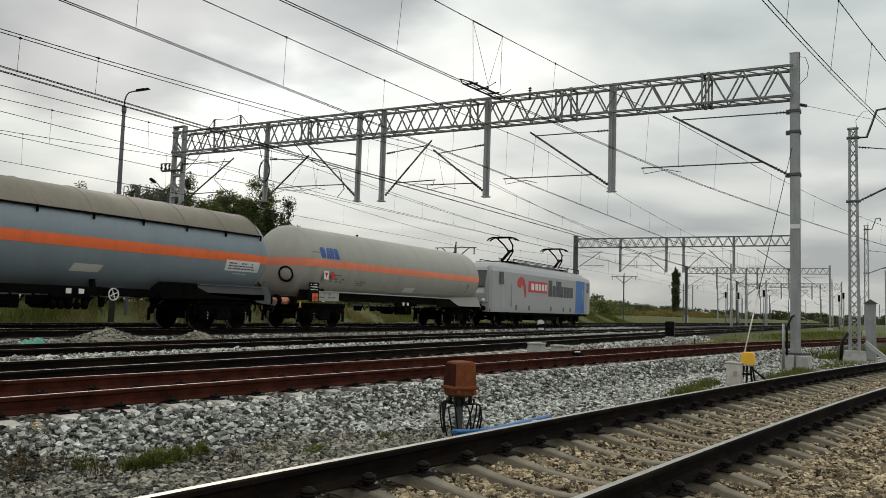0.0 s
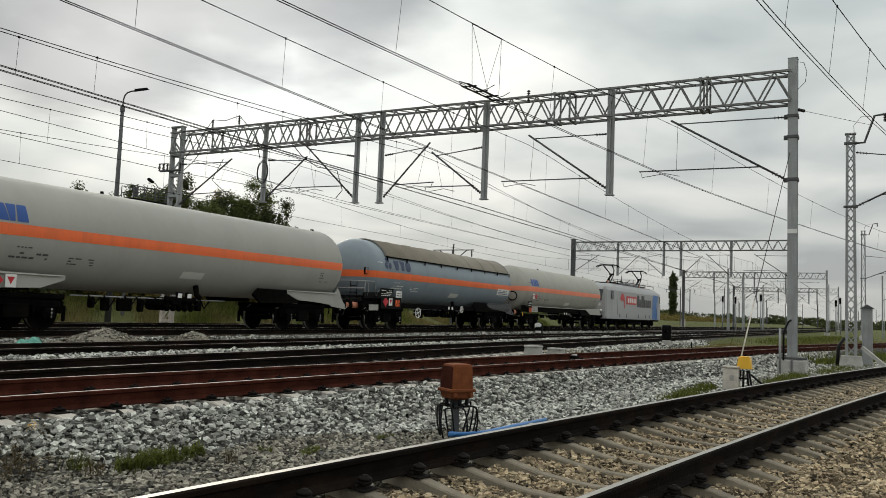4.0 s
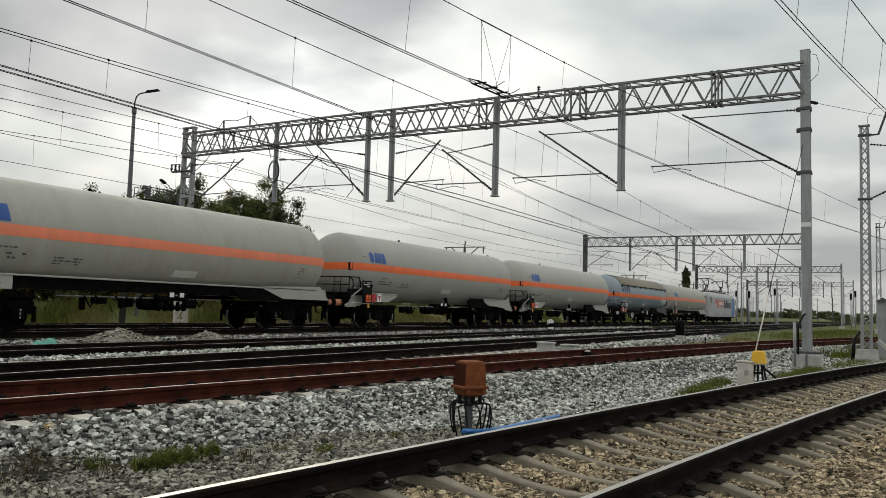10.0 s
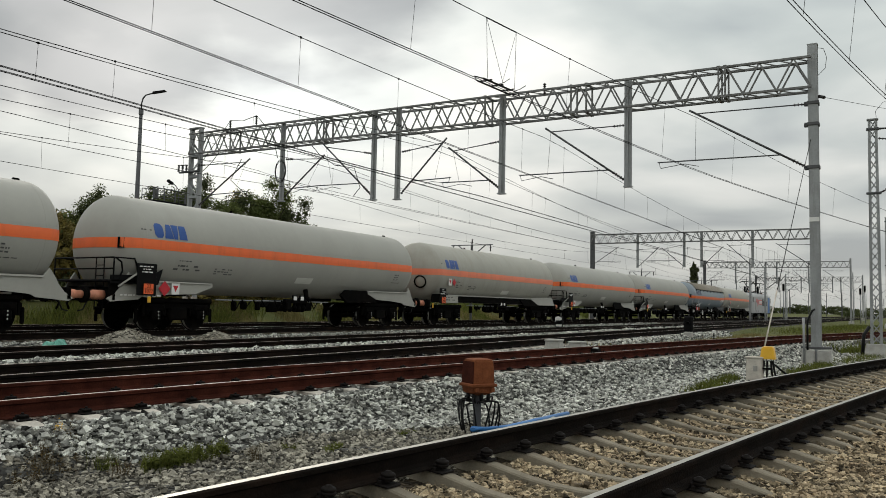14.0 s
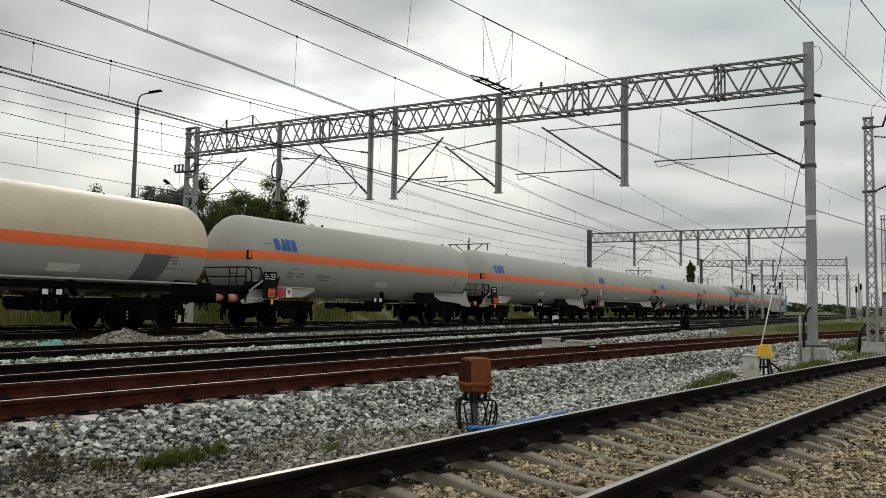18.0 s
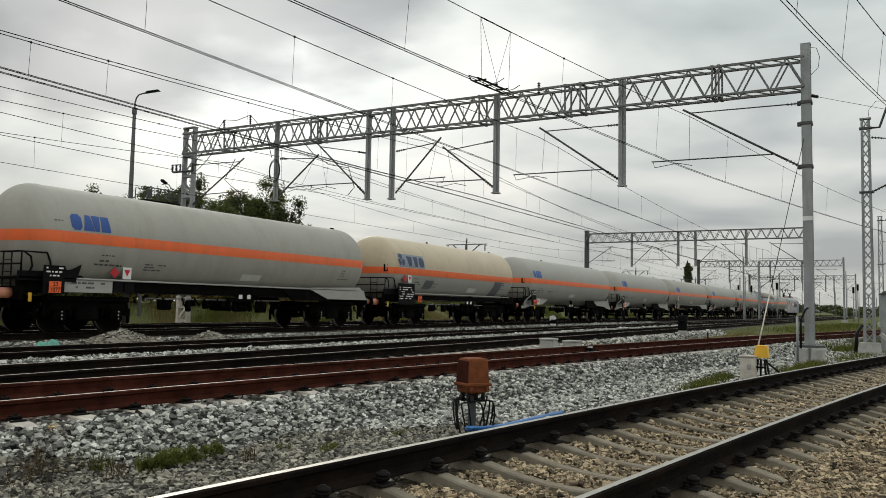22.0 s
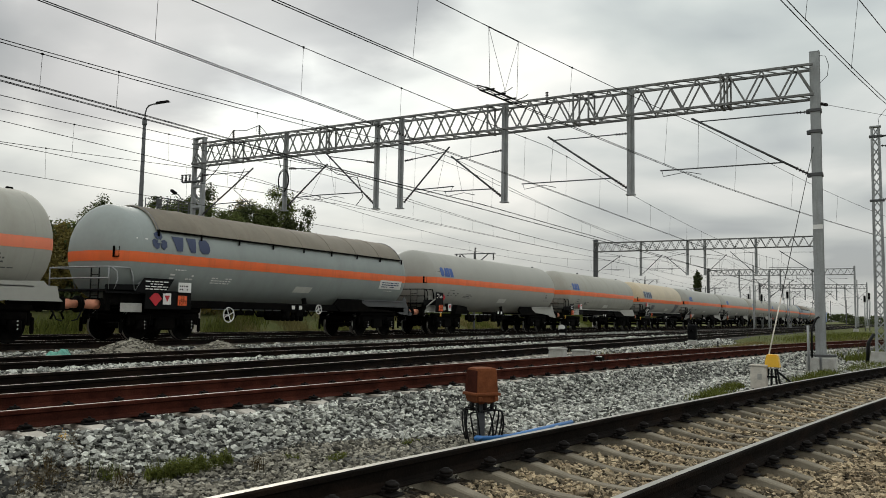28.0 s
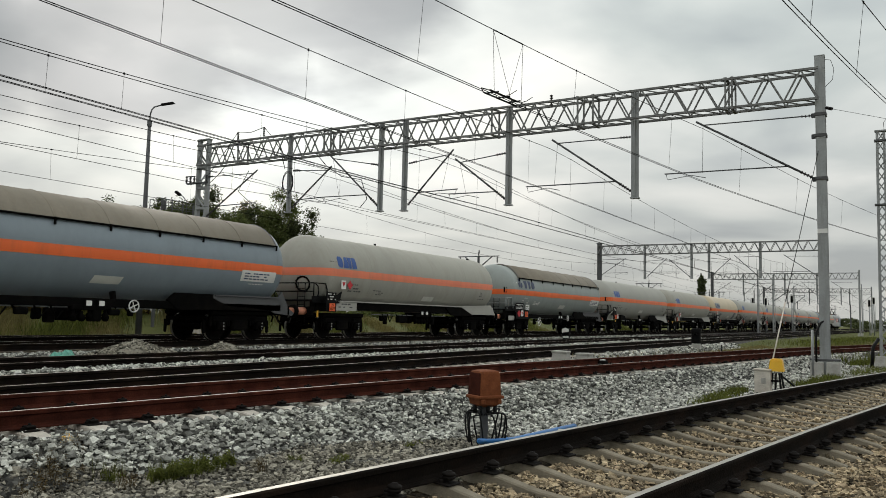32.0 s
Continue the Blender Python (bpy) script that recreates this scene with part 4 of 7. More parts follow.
def buffers(parent, half, material=None):
    for e in (-1, 1):
        for x in (-0.875, 0.875):
            m = M().lathe([(0.0, e * (half - 0.62)), (0.14, e * (half - 0.62)), (0.14, e * (half - 0.30)), (0.115, e * (half - 0.29)), (0.115, e * (half - 0.06)), (0.0, e * (half - 0.06))], "Y", (x, 0, 1.05), 14)
            part("buffer", m, material or M_SALMON, parent)
            part("buffer_plate", M().lathe([(0.0, e * (half - 0.07)), (0.235, e * (half - 0.055)), (0.24, e * (half - 0.03)), (0.0, e * (half - 0.005))], "Y", (x, 0, 1.05), 14), M_BLACK, parent)
        part("headstock", M().box((0, e * (half - 0.70), 1.05), (2.5, 0.16, 0.36), 0.03), M_BLACK, parent)
        part("coupling", M().box((0, e * (half - 0.45), 1.02), (0.10, 0.42, 0.12), 0.03).tube([(0, e * (half - 0.3), 1.0), (0, e * (half - 0.12), 0.8), (0, e * (half - 0.2), 0.62)], 0.03, 6), M_BLACK, parent)
        part("brake_hose", M().tube([(0.4, e * (half - 0.62), 0.95), (0.42, e * (half - 0.45), 0.85), (0.44, e * (half - 0.32), 0.62), (0.44, e * (half - 0.15), 0.58)], 0.022, 6), M_CABLE, parent)


def handrail(parent, pts, r=0.026, material=None):
    part("handrail", M().tube(pts, r, 6), material or M_BLACKP, parent)


def small_gear(parent, y0, y1, seed, rng_n=9):
    """Valves, levers, pipes and the brake cylinder slung below the tank."""
    rng = random.Random(seed)
    part("brake_pipe", M().tube([(1.05, y0 - 0.6, 0.98), (1.05, y1 + 0.6, 0.98)], 0.022, 6), M_GALV, parent)
    part("brake_cylinder", M().lathe([(0.0, -0.4), (0.2, -0.38), (0.22, 0.3), (0.1, 0.38), (0.0, 0.4)], "Y", (0.5, (y0 + y1) / 2 + 0.6, 0.82), 12), M_BLACK, parent)
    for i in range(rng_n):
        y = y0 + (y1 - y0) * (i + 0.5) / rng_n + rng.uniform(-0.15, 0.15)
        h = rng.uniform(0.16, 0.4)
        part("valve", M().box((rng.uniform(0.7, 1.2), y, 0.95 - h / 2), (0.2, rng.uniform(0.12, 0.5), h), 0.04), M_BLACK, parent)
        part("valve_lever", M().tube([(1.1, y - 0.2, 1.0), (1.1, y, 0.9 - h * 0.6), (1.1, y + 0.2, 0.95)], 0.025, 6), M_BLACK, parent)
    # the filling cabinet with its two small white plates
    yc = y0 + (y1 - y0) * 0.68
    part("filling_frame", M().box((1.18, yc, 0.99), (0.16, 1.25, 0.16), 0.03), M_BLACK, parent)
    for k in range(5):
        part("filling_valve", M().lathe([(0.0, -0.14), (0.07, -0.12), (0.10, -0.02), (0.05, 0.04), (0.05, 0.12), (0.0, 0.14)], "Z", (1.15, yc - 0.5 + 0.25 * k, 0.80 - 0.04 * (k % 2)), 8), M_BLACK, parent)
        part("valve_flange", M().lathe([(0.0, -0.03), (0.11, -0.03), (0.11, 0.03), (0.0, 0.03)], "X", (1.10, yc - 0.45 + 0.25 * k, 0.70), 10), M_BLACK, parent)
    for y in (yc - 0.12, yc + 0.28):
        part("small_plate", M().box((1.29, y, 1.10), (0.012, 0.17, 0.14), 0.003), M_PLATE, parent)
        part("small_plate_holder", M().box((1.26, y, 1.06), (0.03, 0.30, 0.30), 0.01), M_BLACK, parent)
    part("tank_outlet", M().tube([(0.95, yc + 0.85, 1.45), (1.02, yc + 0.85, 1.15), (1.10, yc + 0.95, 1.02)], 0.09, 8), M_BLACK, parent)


def handwheel(parent, y, z, x=1.35, r=0.24):
    m = M()
    ring = [(x, y + r * math.cos(a), z + r * math.sin(a)) for a in [k * math.pi / 8 for k in range(17)]]
    m.tube(ring, 0.02, 5, cap=False)
    for k in range(4):
        a = k * math.pi / 2 + 0.4
        m.beam((x, y, z), (x, y + r * math.cos(a), z + r * math.sin(a)), 0.025)
    m.tube([(x - 0.25, y, z), (x + 0.02, y, z)], 0.025, 6)
    part("handwheel", m, M_PLATE, parent, "pale spoked brake handwheel")


def placards(parent, y, z, x=1.42, flip=False, s=0.23, tile=None):
    """Flat hazard signs: a red diamond and a white tile with a red triangle."""
    a, b = (0.0, 0.42) if not flip else (0.42, 0.0)
    part("hazard_diamond", M().plate([(y + a, z - s), (y + a + s, z), (y + a, z + s), (y + a - s, z)], 0.012, lambda u, v, w: (x + w, u, v)), M_RED, parent, "red diamond hazard sign")
    b, z = (b, z) if tile is None else tile
    part("warning_tile", M().box((x + 0.006, y + b, z), (0.012, 0.30, 0.34), 0.002), M_PLATE, parent, "white warning tile")
    part("warning_triangle", M().plate([(y + b - 0.10, z + 0.10), (y + b + 0.10, z + 0.10), (y + b, z - 0.09)], 0.006, lambda u, v, w: (x + 0.012 + w, u, v)), M_RED, parent)


def hazard_plate(parent, y, z, x=1.64, s=0.30):
    p = part("hazard_plate", M().box((x, y, z), (0.014, s * 1.15, s), 0.003), M_HAZ, parent, "orange hazard plate numbered 23 over 1077")
    part("divider", M().box((x + 0.009, y, z), (0.004, s * 1.12, 0.012)), M_BLACKP, p)
    face = lambda dz: Matrix.Translation((x + 0.010, y, z + dz)) @ Matrix(((0, 0, 1, 0), (1, 0, 0, 0), (0, 1, 0, 0), (0, 0, 0, 1)))
    part("number", CODE, None, p, at=face(0.075))
    part("number", SUBSTANCE, None, p, at=face(-0.075))


def finer(rows, n=5):
    """Rows of (height, left, right) cut finely enough to follow the curved skin."""
    out = []
    for a, b in zip(rows, rows[1:]):
        for i in range(n):
            v, u0, u1 = (p + (q - p) * i / n for p, q in zip(a, b))
            out.append([(u0, v), (u1, v)])
    v, u0, u1 = rows[-1]
    return out + [[(u0, v), (u1, v)]]


def wordmark(parent, y, z, kind):
    """Plain coloured shapes where the lessee's sign stands."""
    pl = on_tank(y, z, skew=-0.09 if kind == "blocks" else -0.1, off=0.006 if kind == "blocks" else 0.014)
    if kind == "blocks":
        def strip(*rows):
            part("sign_block", skin(M(), pl, finer(rows)), M_BLUE, parent, "blue sign block")
        strip((0.0, 0.08, 0.25), (0.09, 0.0, 0.33), (0.36, 0.0, 0.33), (0.45, 0.08, 0.25))
        strip((0.0, 0.36, 0.70), (0.45, 0.47, 0.62))
        strip((0.0, 0.72, 0.86), (0.45, 0.66, 0.92))
        strip((0.0, 0.92, 1.23), (0.45, 0.96, 1.21))
    else:
        c = (0.30, 0.30)
        for k in range(3):
            a = math.pi / 2 + k * 2 * math.pi / 3
            out = [(c[0] + rr * math.cos(a + da) * 0.95, c[1] + rr * math.sin(a + da)) for rr, da in ((0.05, 0.85), (0.20, 0.85), (0.29, 0.55), (0.31, 0.0), (0.29, -0.55), (0.20, -0.85), (0.05, -0.85), (0.12, 0.0))]
            part("emblem_arm", M().plate(out, 0.004, pl), M_NAVY, parent, "navy emblem arm")
        def strip(*rows):
            part("sign_block", skin(M(), pl, finer(rows)), M_NAVY, parent, "navy sign block")
        strip((0.05, 0.92, 1.14), (0.50, 0.80, 1.26))
        strip((0.05, 1.46, 1.66), (0.50, 1.36, 1.76))
        strip((0.05, 1.94, 2.18), (0.16, 1.84, 2.28), (0.39, 1.84, 2.28), (0.50, 1.94, 2.18))


def stripe(parent, half, material, w=0.30, z=2.58, head=0.8):
    """A band of even height all round the tank, heads included."""
    r, hd = TR + 0.007, head + 0.007
    loops = []
    for k in range(5):
        dz = z - TC - w / 2 + w * k / 4
        wz, hz = math.sqrt(r * r - dz * dz), hd * math.sqrt(1 - dz * dz / (r * r))
        loop = []
        for e in (1, -1):
            for i in range(17):
                a = math.pi * i / 16 - math.pi / 2
                x, y = wz * math.sin(a), (half - head) + hz * math.cos(a)
                loop.append((-e * x, e * y, TC + dz))
        loops.append(loop)
    n = len(loops[0])
    m = M().add([p for l in loops for p in l], [(i * n + j, i * n + (j + 1) % n, (i + 1) * n + (j + 1) % n, (i + 1) * n + j) for i in range(4) for j in range(n)], True)
    part("stripe", m, material, parent, "orange hazard stripe")


def end_platform(parent, y, material=None):
    """Brakeman's platform with railings at the rear end."""
    g = part("end_platform", M().box((0, y + 0.45, 1.46), (2.7, 0.95, 0.06), 0.01).plate([(y - 0.05, 1.38), (y + 1.62, 1.38), (y + 1.78, 1.86), (y + 1.50, 1.72), (y + 1.2, 1.66), (y - 0.05, 1.62)], 0.03, lambda u, v, w: (1.32 + w, u, v)), M_BLACKP, parent)
    part("platform_skirt", M().plate([(y, 1.06), (y + 1.5, 1.06), (y + 1.6, 1.25), (y + 1.5, 1.46), (y, 1.46)], 0.03, lambda u, v, w: (1.20 + w, u, v)), M_BLACK, parent)
    for pts in ([(1.33, y + 0.05, 1.48), (1.33, y + 0.05, 2.12), (1.33, y + 0.75, 2.12), (1.33, y + 0.85, 1.9), (1.33, y + 0.92, 1.48)],
                [(1.33, y + 0.22, 1.48), (1.33, y + 0.35, 1.75), (1.33, y + 0.30, 2.0), (1.33, y + 0.10, 2.12)],
                [(1.33, y + 0.95, 1.48), (1.33, y + 1.12, 1.72), (1.33, y + 1.28, 1.74), (1.33, y + 1.38, 1.6)],
                [(-1.33, y + 0.05, 1.48), (-1.33, y + 0.05, 2.12), (-1.33, y + 0.75, 2.12), (-1.33, y + 0.92, 1.48)],
                [(-1.33, y + 0.05, 2.12), (1.33, y + 0.05, 2.12)], [(-1.33, y + 0.05, 1.8), (1.33, y + 0.05, 1.8)]):
        handrail(parent, pts, material=material)
    m = M()
    for x in (0.55, 0.9):
        m.tube([(x, y + 0.06, 0.62), (x, y + 0.06, 2.1)], 0.018, 6)
    for k in range(5):
        m.tube([(0.55, y + 0.06, 0.7 + 0.3 * k), (0.9, y + 0.06, 0.7 + 0.3 * k)], 0.013, 5)
    part("ladder", m, M_BLACKP, parent)


def saddle(parent, y, e, material, long=False):
    """Pale cradle panel under one end of the tank, swept up to the head, with a black bracket inboard. e: -1 rear, 1 front."""
    out = [(-0.35, 1.50), (-0.35, 1.38), (0.35, 1.14), (1.4, 1.10), (2.4, 1.02), (2.55, 0.94), (3.5, 0.86), (3.62, 0.94), (3.36, 1.10), (3.18, 1.30), (3.05, 1.52), (2.9, 1.72), (2.75, 1.52)]
    blk = [(-2.2, 1.26), (-1.9, 1.50), (-0.4, 1.50), (-0.36, 1.36), (0.3, 1.12), (0.3, 1.02), (-1.8, 0.98)]
    for s in (-1, 1):
        part("saddle", M().plate([(y + e * u, v) for u, v in out], 0.05, lambda u, v, w, s=s: (s * (1.20 + w), u, v)), material, parent, "pale steel tank cradle")
        if e > 0:
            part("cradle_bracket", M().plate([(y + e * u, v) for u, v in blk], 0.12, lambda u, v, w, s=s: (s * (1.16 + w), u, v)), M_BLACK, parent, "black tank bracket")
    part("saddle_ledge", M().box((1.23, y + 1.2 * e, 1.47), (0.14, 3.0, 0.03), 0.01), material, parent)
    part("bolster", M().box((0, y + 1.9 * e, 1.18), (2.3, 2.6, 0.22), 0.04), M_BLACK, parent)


def tank_wagon(kind, y_front, y_rear, look_no=0):
    L = y_front - y_rear
    half = L / 2
    th = half - 0.72
    seed = int(abs(y_rear) * 10)
    names = {"A": "white gas tank wagon with orange stripe and blue sign, rolling", "B": "dull white gas tank wagon with ring seams and pale sill, rolling",
             "G": "blue-grey gas tank wagon under a tan sunshade, orange stripe", "C": "cream-topped grey gas tank wagon with a navy sign panel, rolling"}
    w = thing("tank_wagon", pose(TRAIN_X, (y_front + y_rear) / 2, TRAIN_Z), names[kind], "tank wagon", "wagons of the train")
    body = {"A": M_WHITE, "B": M_WHITE2, "G": M_GREY2 if look_no == 2 else M_GREY, "C": M_WHITE}[kind]
    r = -half                       # rear coupling plane in the wagon's space
    part("tank", M().lathe(tank_profile(th), "Y", (0, 0, TC), 48), body, w)
    stripe(w, th, M_PINKORANGE if kind == "B" and look_no != 3 else M_ORANGE, z={"G": 2.46, "C": 2.47}.get(kind, 2.58))
    bc = {"A": 3.25, "B": 2.8, "G": 2.9, "C": 3.2}[kind]
    bogie(w, r + bc)
    bogie(w, half - bc)
    buffers(w, half)
    # seams of the tank shell
    for k in ((1.6, 4.2, L - 4.4, L - 1.7) if kind == "B" else (1.6, L - 1.6)):
        part("weld_seam", M().lathe([(TR + 0.001, -0.02), (TR + (0.008 if kind == "B" else 0.004), 0.0), (TR + 0.001, 0.02)], "Y", (0, r + k, TC), 48), body, w)
    if kind in "AB":
        wordmark(w, r + 1.9, 2.79, "blocks")
    # pale painted note panel and small inscriptions on the skin
    g = patch(M(), on_tank(r + 8.6, 1.66, 0.25 if kind == "G" else 0.06), 0, 0, 0.95, 0.26)
    part("note_panel", g, M_NOTE, w)
    ink = M_PLATE if kind == "G" else M_INK
    for u, z, wd, h, rows, fill in ((2.9, 2.14, 0.5, 0.08, 1, 1.0), (2.75, 1.98, 1.1, 0.24, 2, 0.6), (4.45, 1.96, 0.9, 0.26, 3, 0.7), (1.40, 2.98, 0.45, 0.08, 1, 0.8), (L - 2.75, 2.22, 0.32, 0.30, 3, 0.9), (L - 2.85, 1.90, 0.75, 0.06, 1, 0.9)):
        tagged(part("inscription", bar_rows(0, 0, wd, h, rows, on_tank(r + u, z), fill, seed + int(u * 10)), ink, w), kind="stuff")
    part("dome_valve", M().lathe([(0.0, 0.10), (0.05, 0.09), (0.06, 0.0)], "Z", (0, r + 6.4, TC + TR), 8), M_BLACK, w)
    part("dome_valve", M().box((0, half - 1.6, TC + TR + 0.03), (0.08, 0.2, 0.08), 0.02), M_BLACK, w)
    part("lamp_bracket", M().box((1.06, r + 0.93, 2.58), (0.08, 0.03, 0.32), 0.01).box((1.13, r + 1.04, 2.58), (0.08, 0.03, 0.32), 0.01).box((1.10, r + 0.985, 2.44), (0.10, 0.13, 0.03), 0.01), M_BLACK, w) if kind != "B" else None
    small_gear(w, r + 5.4, r + 10.2, seed)
    if kind == "A":
        end_platform(w, r + 0.55)
        if look_no == 1:
            for x in (-1.25, 1.20):
                part("end_gusset", M().plate([(r + 0.72, 1.02), (r + 1.9, 1.06), (r + 3.0, 1.20), (r + 3.0, 1.32), (r + 1.7, 1.36), (r + 1.4, 1.84), (r + 1.15, 1.80), (r + 1.0, 1.35)], 0.05, lambda u, v, q, x=x: (x + q, u, v)), M_WHITE, w, "pale end gusset under the tank")
            part("tile_bracket", M().box((1.24, r + 3.02, 1.28), (0.10, 0.52, 0.44), 0.02), M_BLACK, w)
            part("valve_box", M().add([(1.36, r + 3.5, 1.0), (1.36, r + 4.9, 1.0), (1.36, r + 4.7, 1.36), (1.36, r + 3.75, 1.44), (1.08, r + 3.5, 1.0), (1.08, r + 4.9, 1.0), (1.08, r + 4.7, 1.36), (1.08, r + 3.75, 1.44)],
                                      [(0, 1, 2, 3), (4, 5, 6, 7), (0, 1, 5, 4), (1, 2, 6, 5), (2, 3, 7, 6), (3, 0, 4, 7)]), M_BLACK, w, "black drain valve housing")
            part("drain_pipe", M().tube([(1.30, r + 4.75, 1.20), (1.30, r + 4.95, 1.12), (1.30, r + 4.95, 0.75)], 0.06, 8), M_BLACK, w)
            part("bolster", M().box((0, r + 2.6, 1.18), (2.3, 2.6, 0.22), 0.04), M_BLACK, w)
        else:
            saddle(w, r + 4.1, -1, M_WHITE)
        saddle(w, half - 4.2, 1, M_WHITE)
        b = part("data_board", M().box((1.58, r + 1.55, 1.52), (0.03, 0.70, 0.94), 0.01), M_BLACKP, w, "black data board with white lettering bars")
        tagged(part("board_bars", shifted(bar_rows(r + 1.27, 1.90, 0.54, 0.24, 3, seed=seed), 1.60), M_PLATE, b), kind="stuff")
        part("board_strut", M().beam((1.56, r + 1.25, 1.70), (1.3, r + 0.8, 1.30), 0.05), M_WHITE, w)
        hazard_plate(w, r + 1.58, 1.25)
        if look_no == 1:
            placards(w, r + 2.42, 1.78, 1.30, s=0.15, tile=(0.62, 1.30))
        else:
            placards(w, r + 2.42, 1.28, 1.34)
        part("anchor_mark", M().box((1.60, r + 1.65, 0.94), (0.02, 0.12, 0.18), 0.02), M_YELLOW, w)
        tagged(part("striped_edge", bar_rows(r + 0.9, 1.02, 1.6, 0.12, 1, fill=1.0, seed=3) and shifted(bar_rows(r + 0.9, 1.06, 1.6, 0.12, 1, fill=1.0, seed=3), 1.27), M_PLATE, w), kind="stuff")
    elif kind in "BC":
        sill = M_WHITE if kind == "B" else M_BLACK
        for s in (-1, 1):
            part("side_sill", M().box((s * 1.24, 0, 1.30), (0.08, L - 4.4, 0.34 if kind == "B" else 0.20), 0.02), M_BLACK, w)
            part("sill_flange", M().box((s * 1.27, 0, 1.47), (0.16, L - 3.2, 0.05), 0.01), M_WHITE, w)
            if kind == "B":
                part("end_fairing", M().plate([(half - 0.78, 1.10), (half - 3.5, 1.10), (half - 4.6, 1.45), (half - 4.6, 1.52), (half - 1.35, 1.62), (half - 1.1, 1.38)], 0.05, lambda u, v, w2, s=s: (s * (1.30 + w2), u, v)), M_WHITE, w, "pale flared end fairing")
                part("sill_bracket", M().plate([(half - 3.3, 1.02), (half - 5.6, 1.02), (half - 6.2, 1.40), (half - 4.7, 1.46), (half - 3.5, 1.16)], 0.08, lambda u, v, w2, s=s: (s * (1.26 + w2), u, v)), M_BLACK, w)
            if kind == "B":
                part("sill_panel", M().box((s * 1.30, r + 2.55, 1.28), (0.03, 1.65, 0.36), 0.005), M_WHITE, w, "pale inscribed sill panel")
        part("inscription", shifted(bar_rows(r + 1.95, 1.36, 1.2, 0.24, 2, fill=0.6, seed=seed + 5), 1.318), M_INK, w) if kind == "B" else None
        for e in (-1, 1):
            part("end_skirt", M().plate([(e * (half - 0.8), 1.10), (e * (half - 2.5), 1.10), (e * (half - 2.7), 1.30), (e * (half - 2.4), 1.56), (e * (half - 0.9), 1.50)], 0.04, lambda u, v, w2: (1.22 + w2, u, v)), M_BLACK if e < 0 or kind == "C" else M_WHITE, w)
        b = part("data_board", M().box((1.58, r + (1.36 if kind == "B" else 2.0), 1.42), (0.03, 0.62 if kind == "B" else 1.4, 0.74 if kind == "B" else 0.95), 0.01), M_BLACKP, w, "black data board with white lettering bars")
        tagged(part("board_bars", shifted(bar_rows(r + (1.12 if kind == "B" else 1.4), 1.72, 0.5 if kind == "B" else 1.2, 0.3 if kind == "B" else 0.6, 3 if kind == "B" else 6, seed=seed), 1.60), M_PLATE, b), kind="stuff")
        hazard_plate(w, r + (1.36 if kind == "B" else 3.1), 1.22)
        if look_no == 3:
            placards(w, r + 3.45, 1.69, 1.275, False, 0.16)
            for u in (3.56, 3.94):
                part("sill_box", M().box((1.30, r + u, 1.30), (0.06, 0.34, 0.34), 0.02), M_BLACKP, w, "small black box on the sill")
        else:
            placards(w, r + (2.25 if kind == "B" else 2.0), 2.12, 1.47, kind == "B", 0.18)
        part("hook_plate", M().box((1.3, r + 0.9, 0.95), (0.03, 0.10, 0.24), 0.02), M_YELLOW, w)
    if look_no == 3:
        end_platform(w, r + 0.55)
    elif kind == "B":
        n = Vector((0.278, -1.06, -0.23)).normalized()
        lie = Matrix.Translation((0.60, r + 0.835, 2.10)) @ n.to_track_quat("Z", "Y").to_matrix().to_4x4()
        ring = part("manhole_ring", M().tube([(0.28 * math.cos(k * math.pi / 10), 0.28 * math.sin(k * math.pi / 10), 0.03) for k in range(21)], 0.035, 6, cap=False), M_BLACK, w, "dark bolted manhole ring", at=lie)
        for k in range(14):
            a = k * 2 * math.pi / 14
            part("bolt", M().box((0.30 * math.cos(a), 0.30 * math.sin(a), 0.05), (0.045, 0.045, 0.04), 0.01), M_BLACK, ring)
        part("manhole_cover", M().lathe([(0.0, 0.06), (0.20, 0.05), (0.28, 0.02), (0.28, -0.15)], "Z", (0, 0, 0), 20), M_WHITE2, w, at=lie)
        end_platform(w, r + 0.55) if look_no == 1 else None
    if kind == "C":
        # cream upper half of the shell
        part("upper_shell", M().lathe([(q + 0.003, h) for q, h in tank_profile(th, off=0.003) if q > 0.02], "Y", (0, 0, TC), 24, 0.01, math.pi - 0.01), M_CREAM, w, "yellowed cream paint on the upper half")
        part("sign_panel", patch(M(), on_tank(r + 1.55, 2.64, -0.1, off=0.008), 0, 0, 2.25, 0.62), M_GREY, w)
        wordmark(w, r + 1.45, 2.66, "armed")
        for u, z0, wd, h in ((r + 3.9, 1.72, 0.8, 0.46), (half - 4.0, 1.46, 1.0, 1.0)):
            part("dark_patch", patch(M(), on_tank(u, z0, 0.25), 0, 0, wd, h, 8), M_ROOF, w)
        end_platform(w, r + 0.55)
    if kind == "G":
        prof = [(TR + 0.06, -th + 1.45), (TR + 0.06, th - 0.85)]
        part("sunshade", M().lathe([(TR + 0.03, -th + 1.45)] + prof + [(TR + 0.03, th - 0.85)], "Y", (0, 0, TC), 22, 0.47, math.pi - 0.47), M_SHADE, w, "tan sheet-metal sunshade")
        for a in (0.47, math.pi - 0.47):
            part("shade_edge", M().tube([((TR + 0.07) * math.cos(a), -th + 1.45, TC + (TR + 0.07) * math.sin(a)), ((TR + 0.07) * math.cos(a), th - 0.85, TC + (TR + 0.07) * math.sin(a))], 0.028, 6), M_BLACK, w)
        n = 9
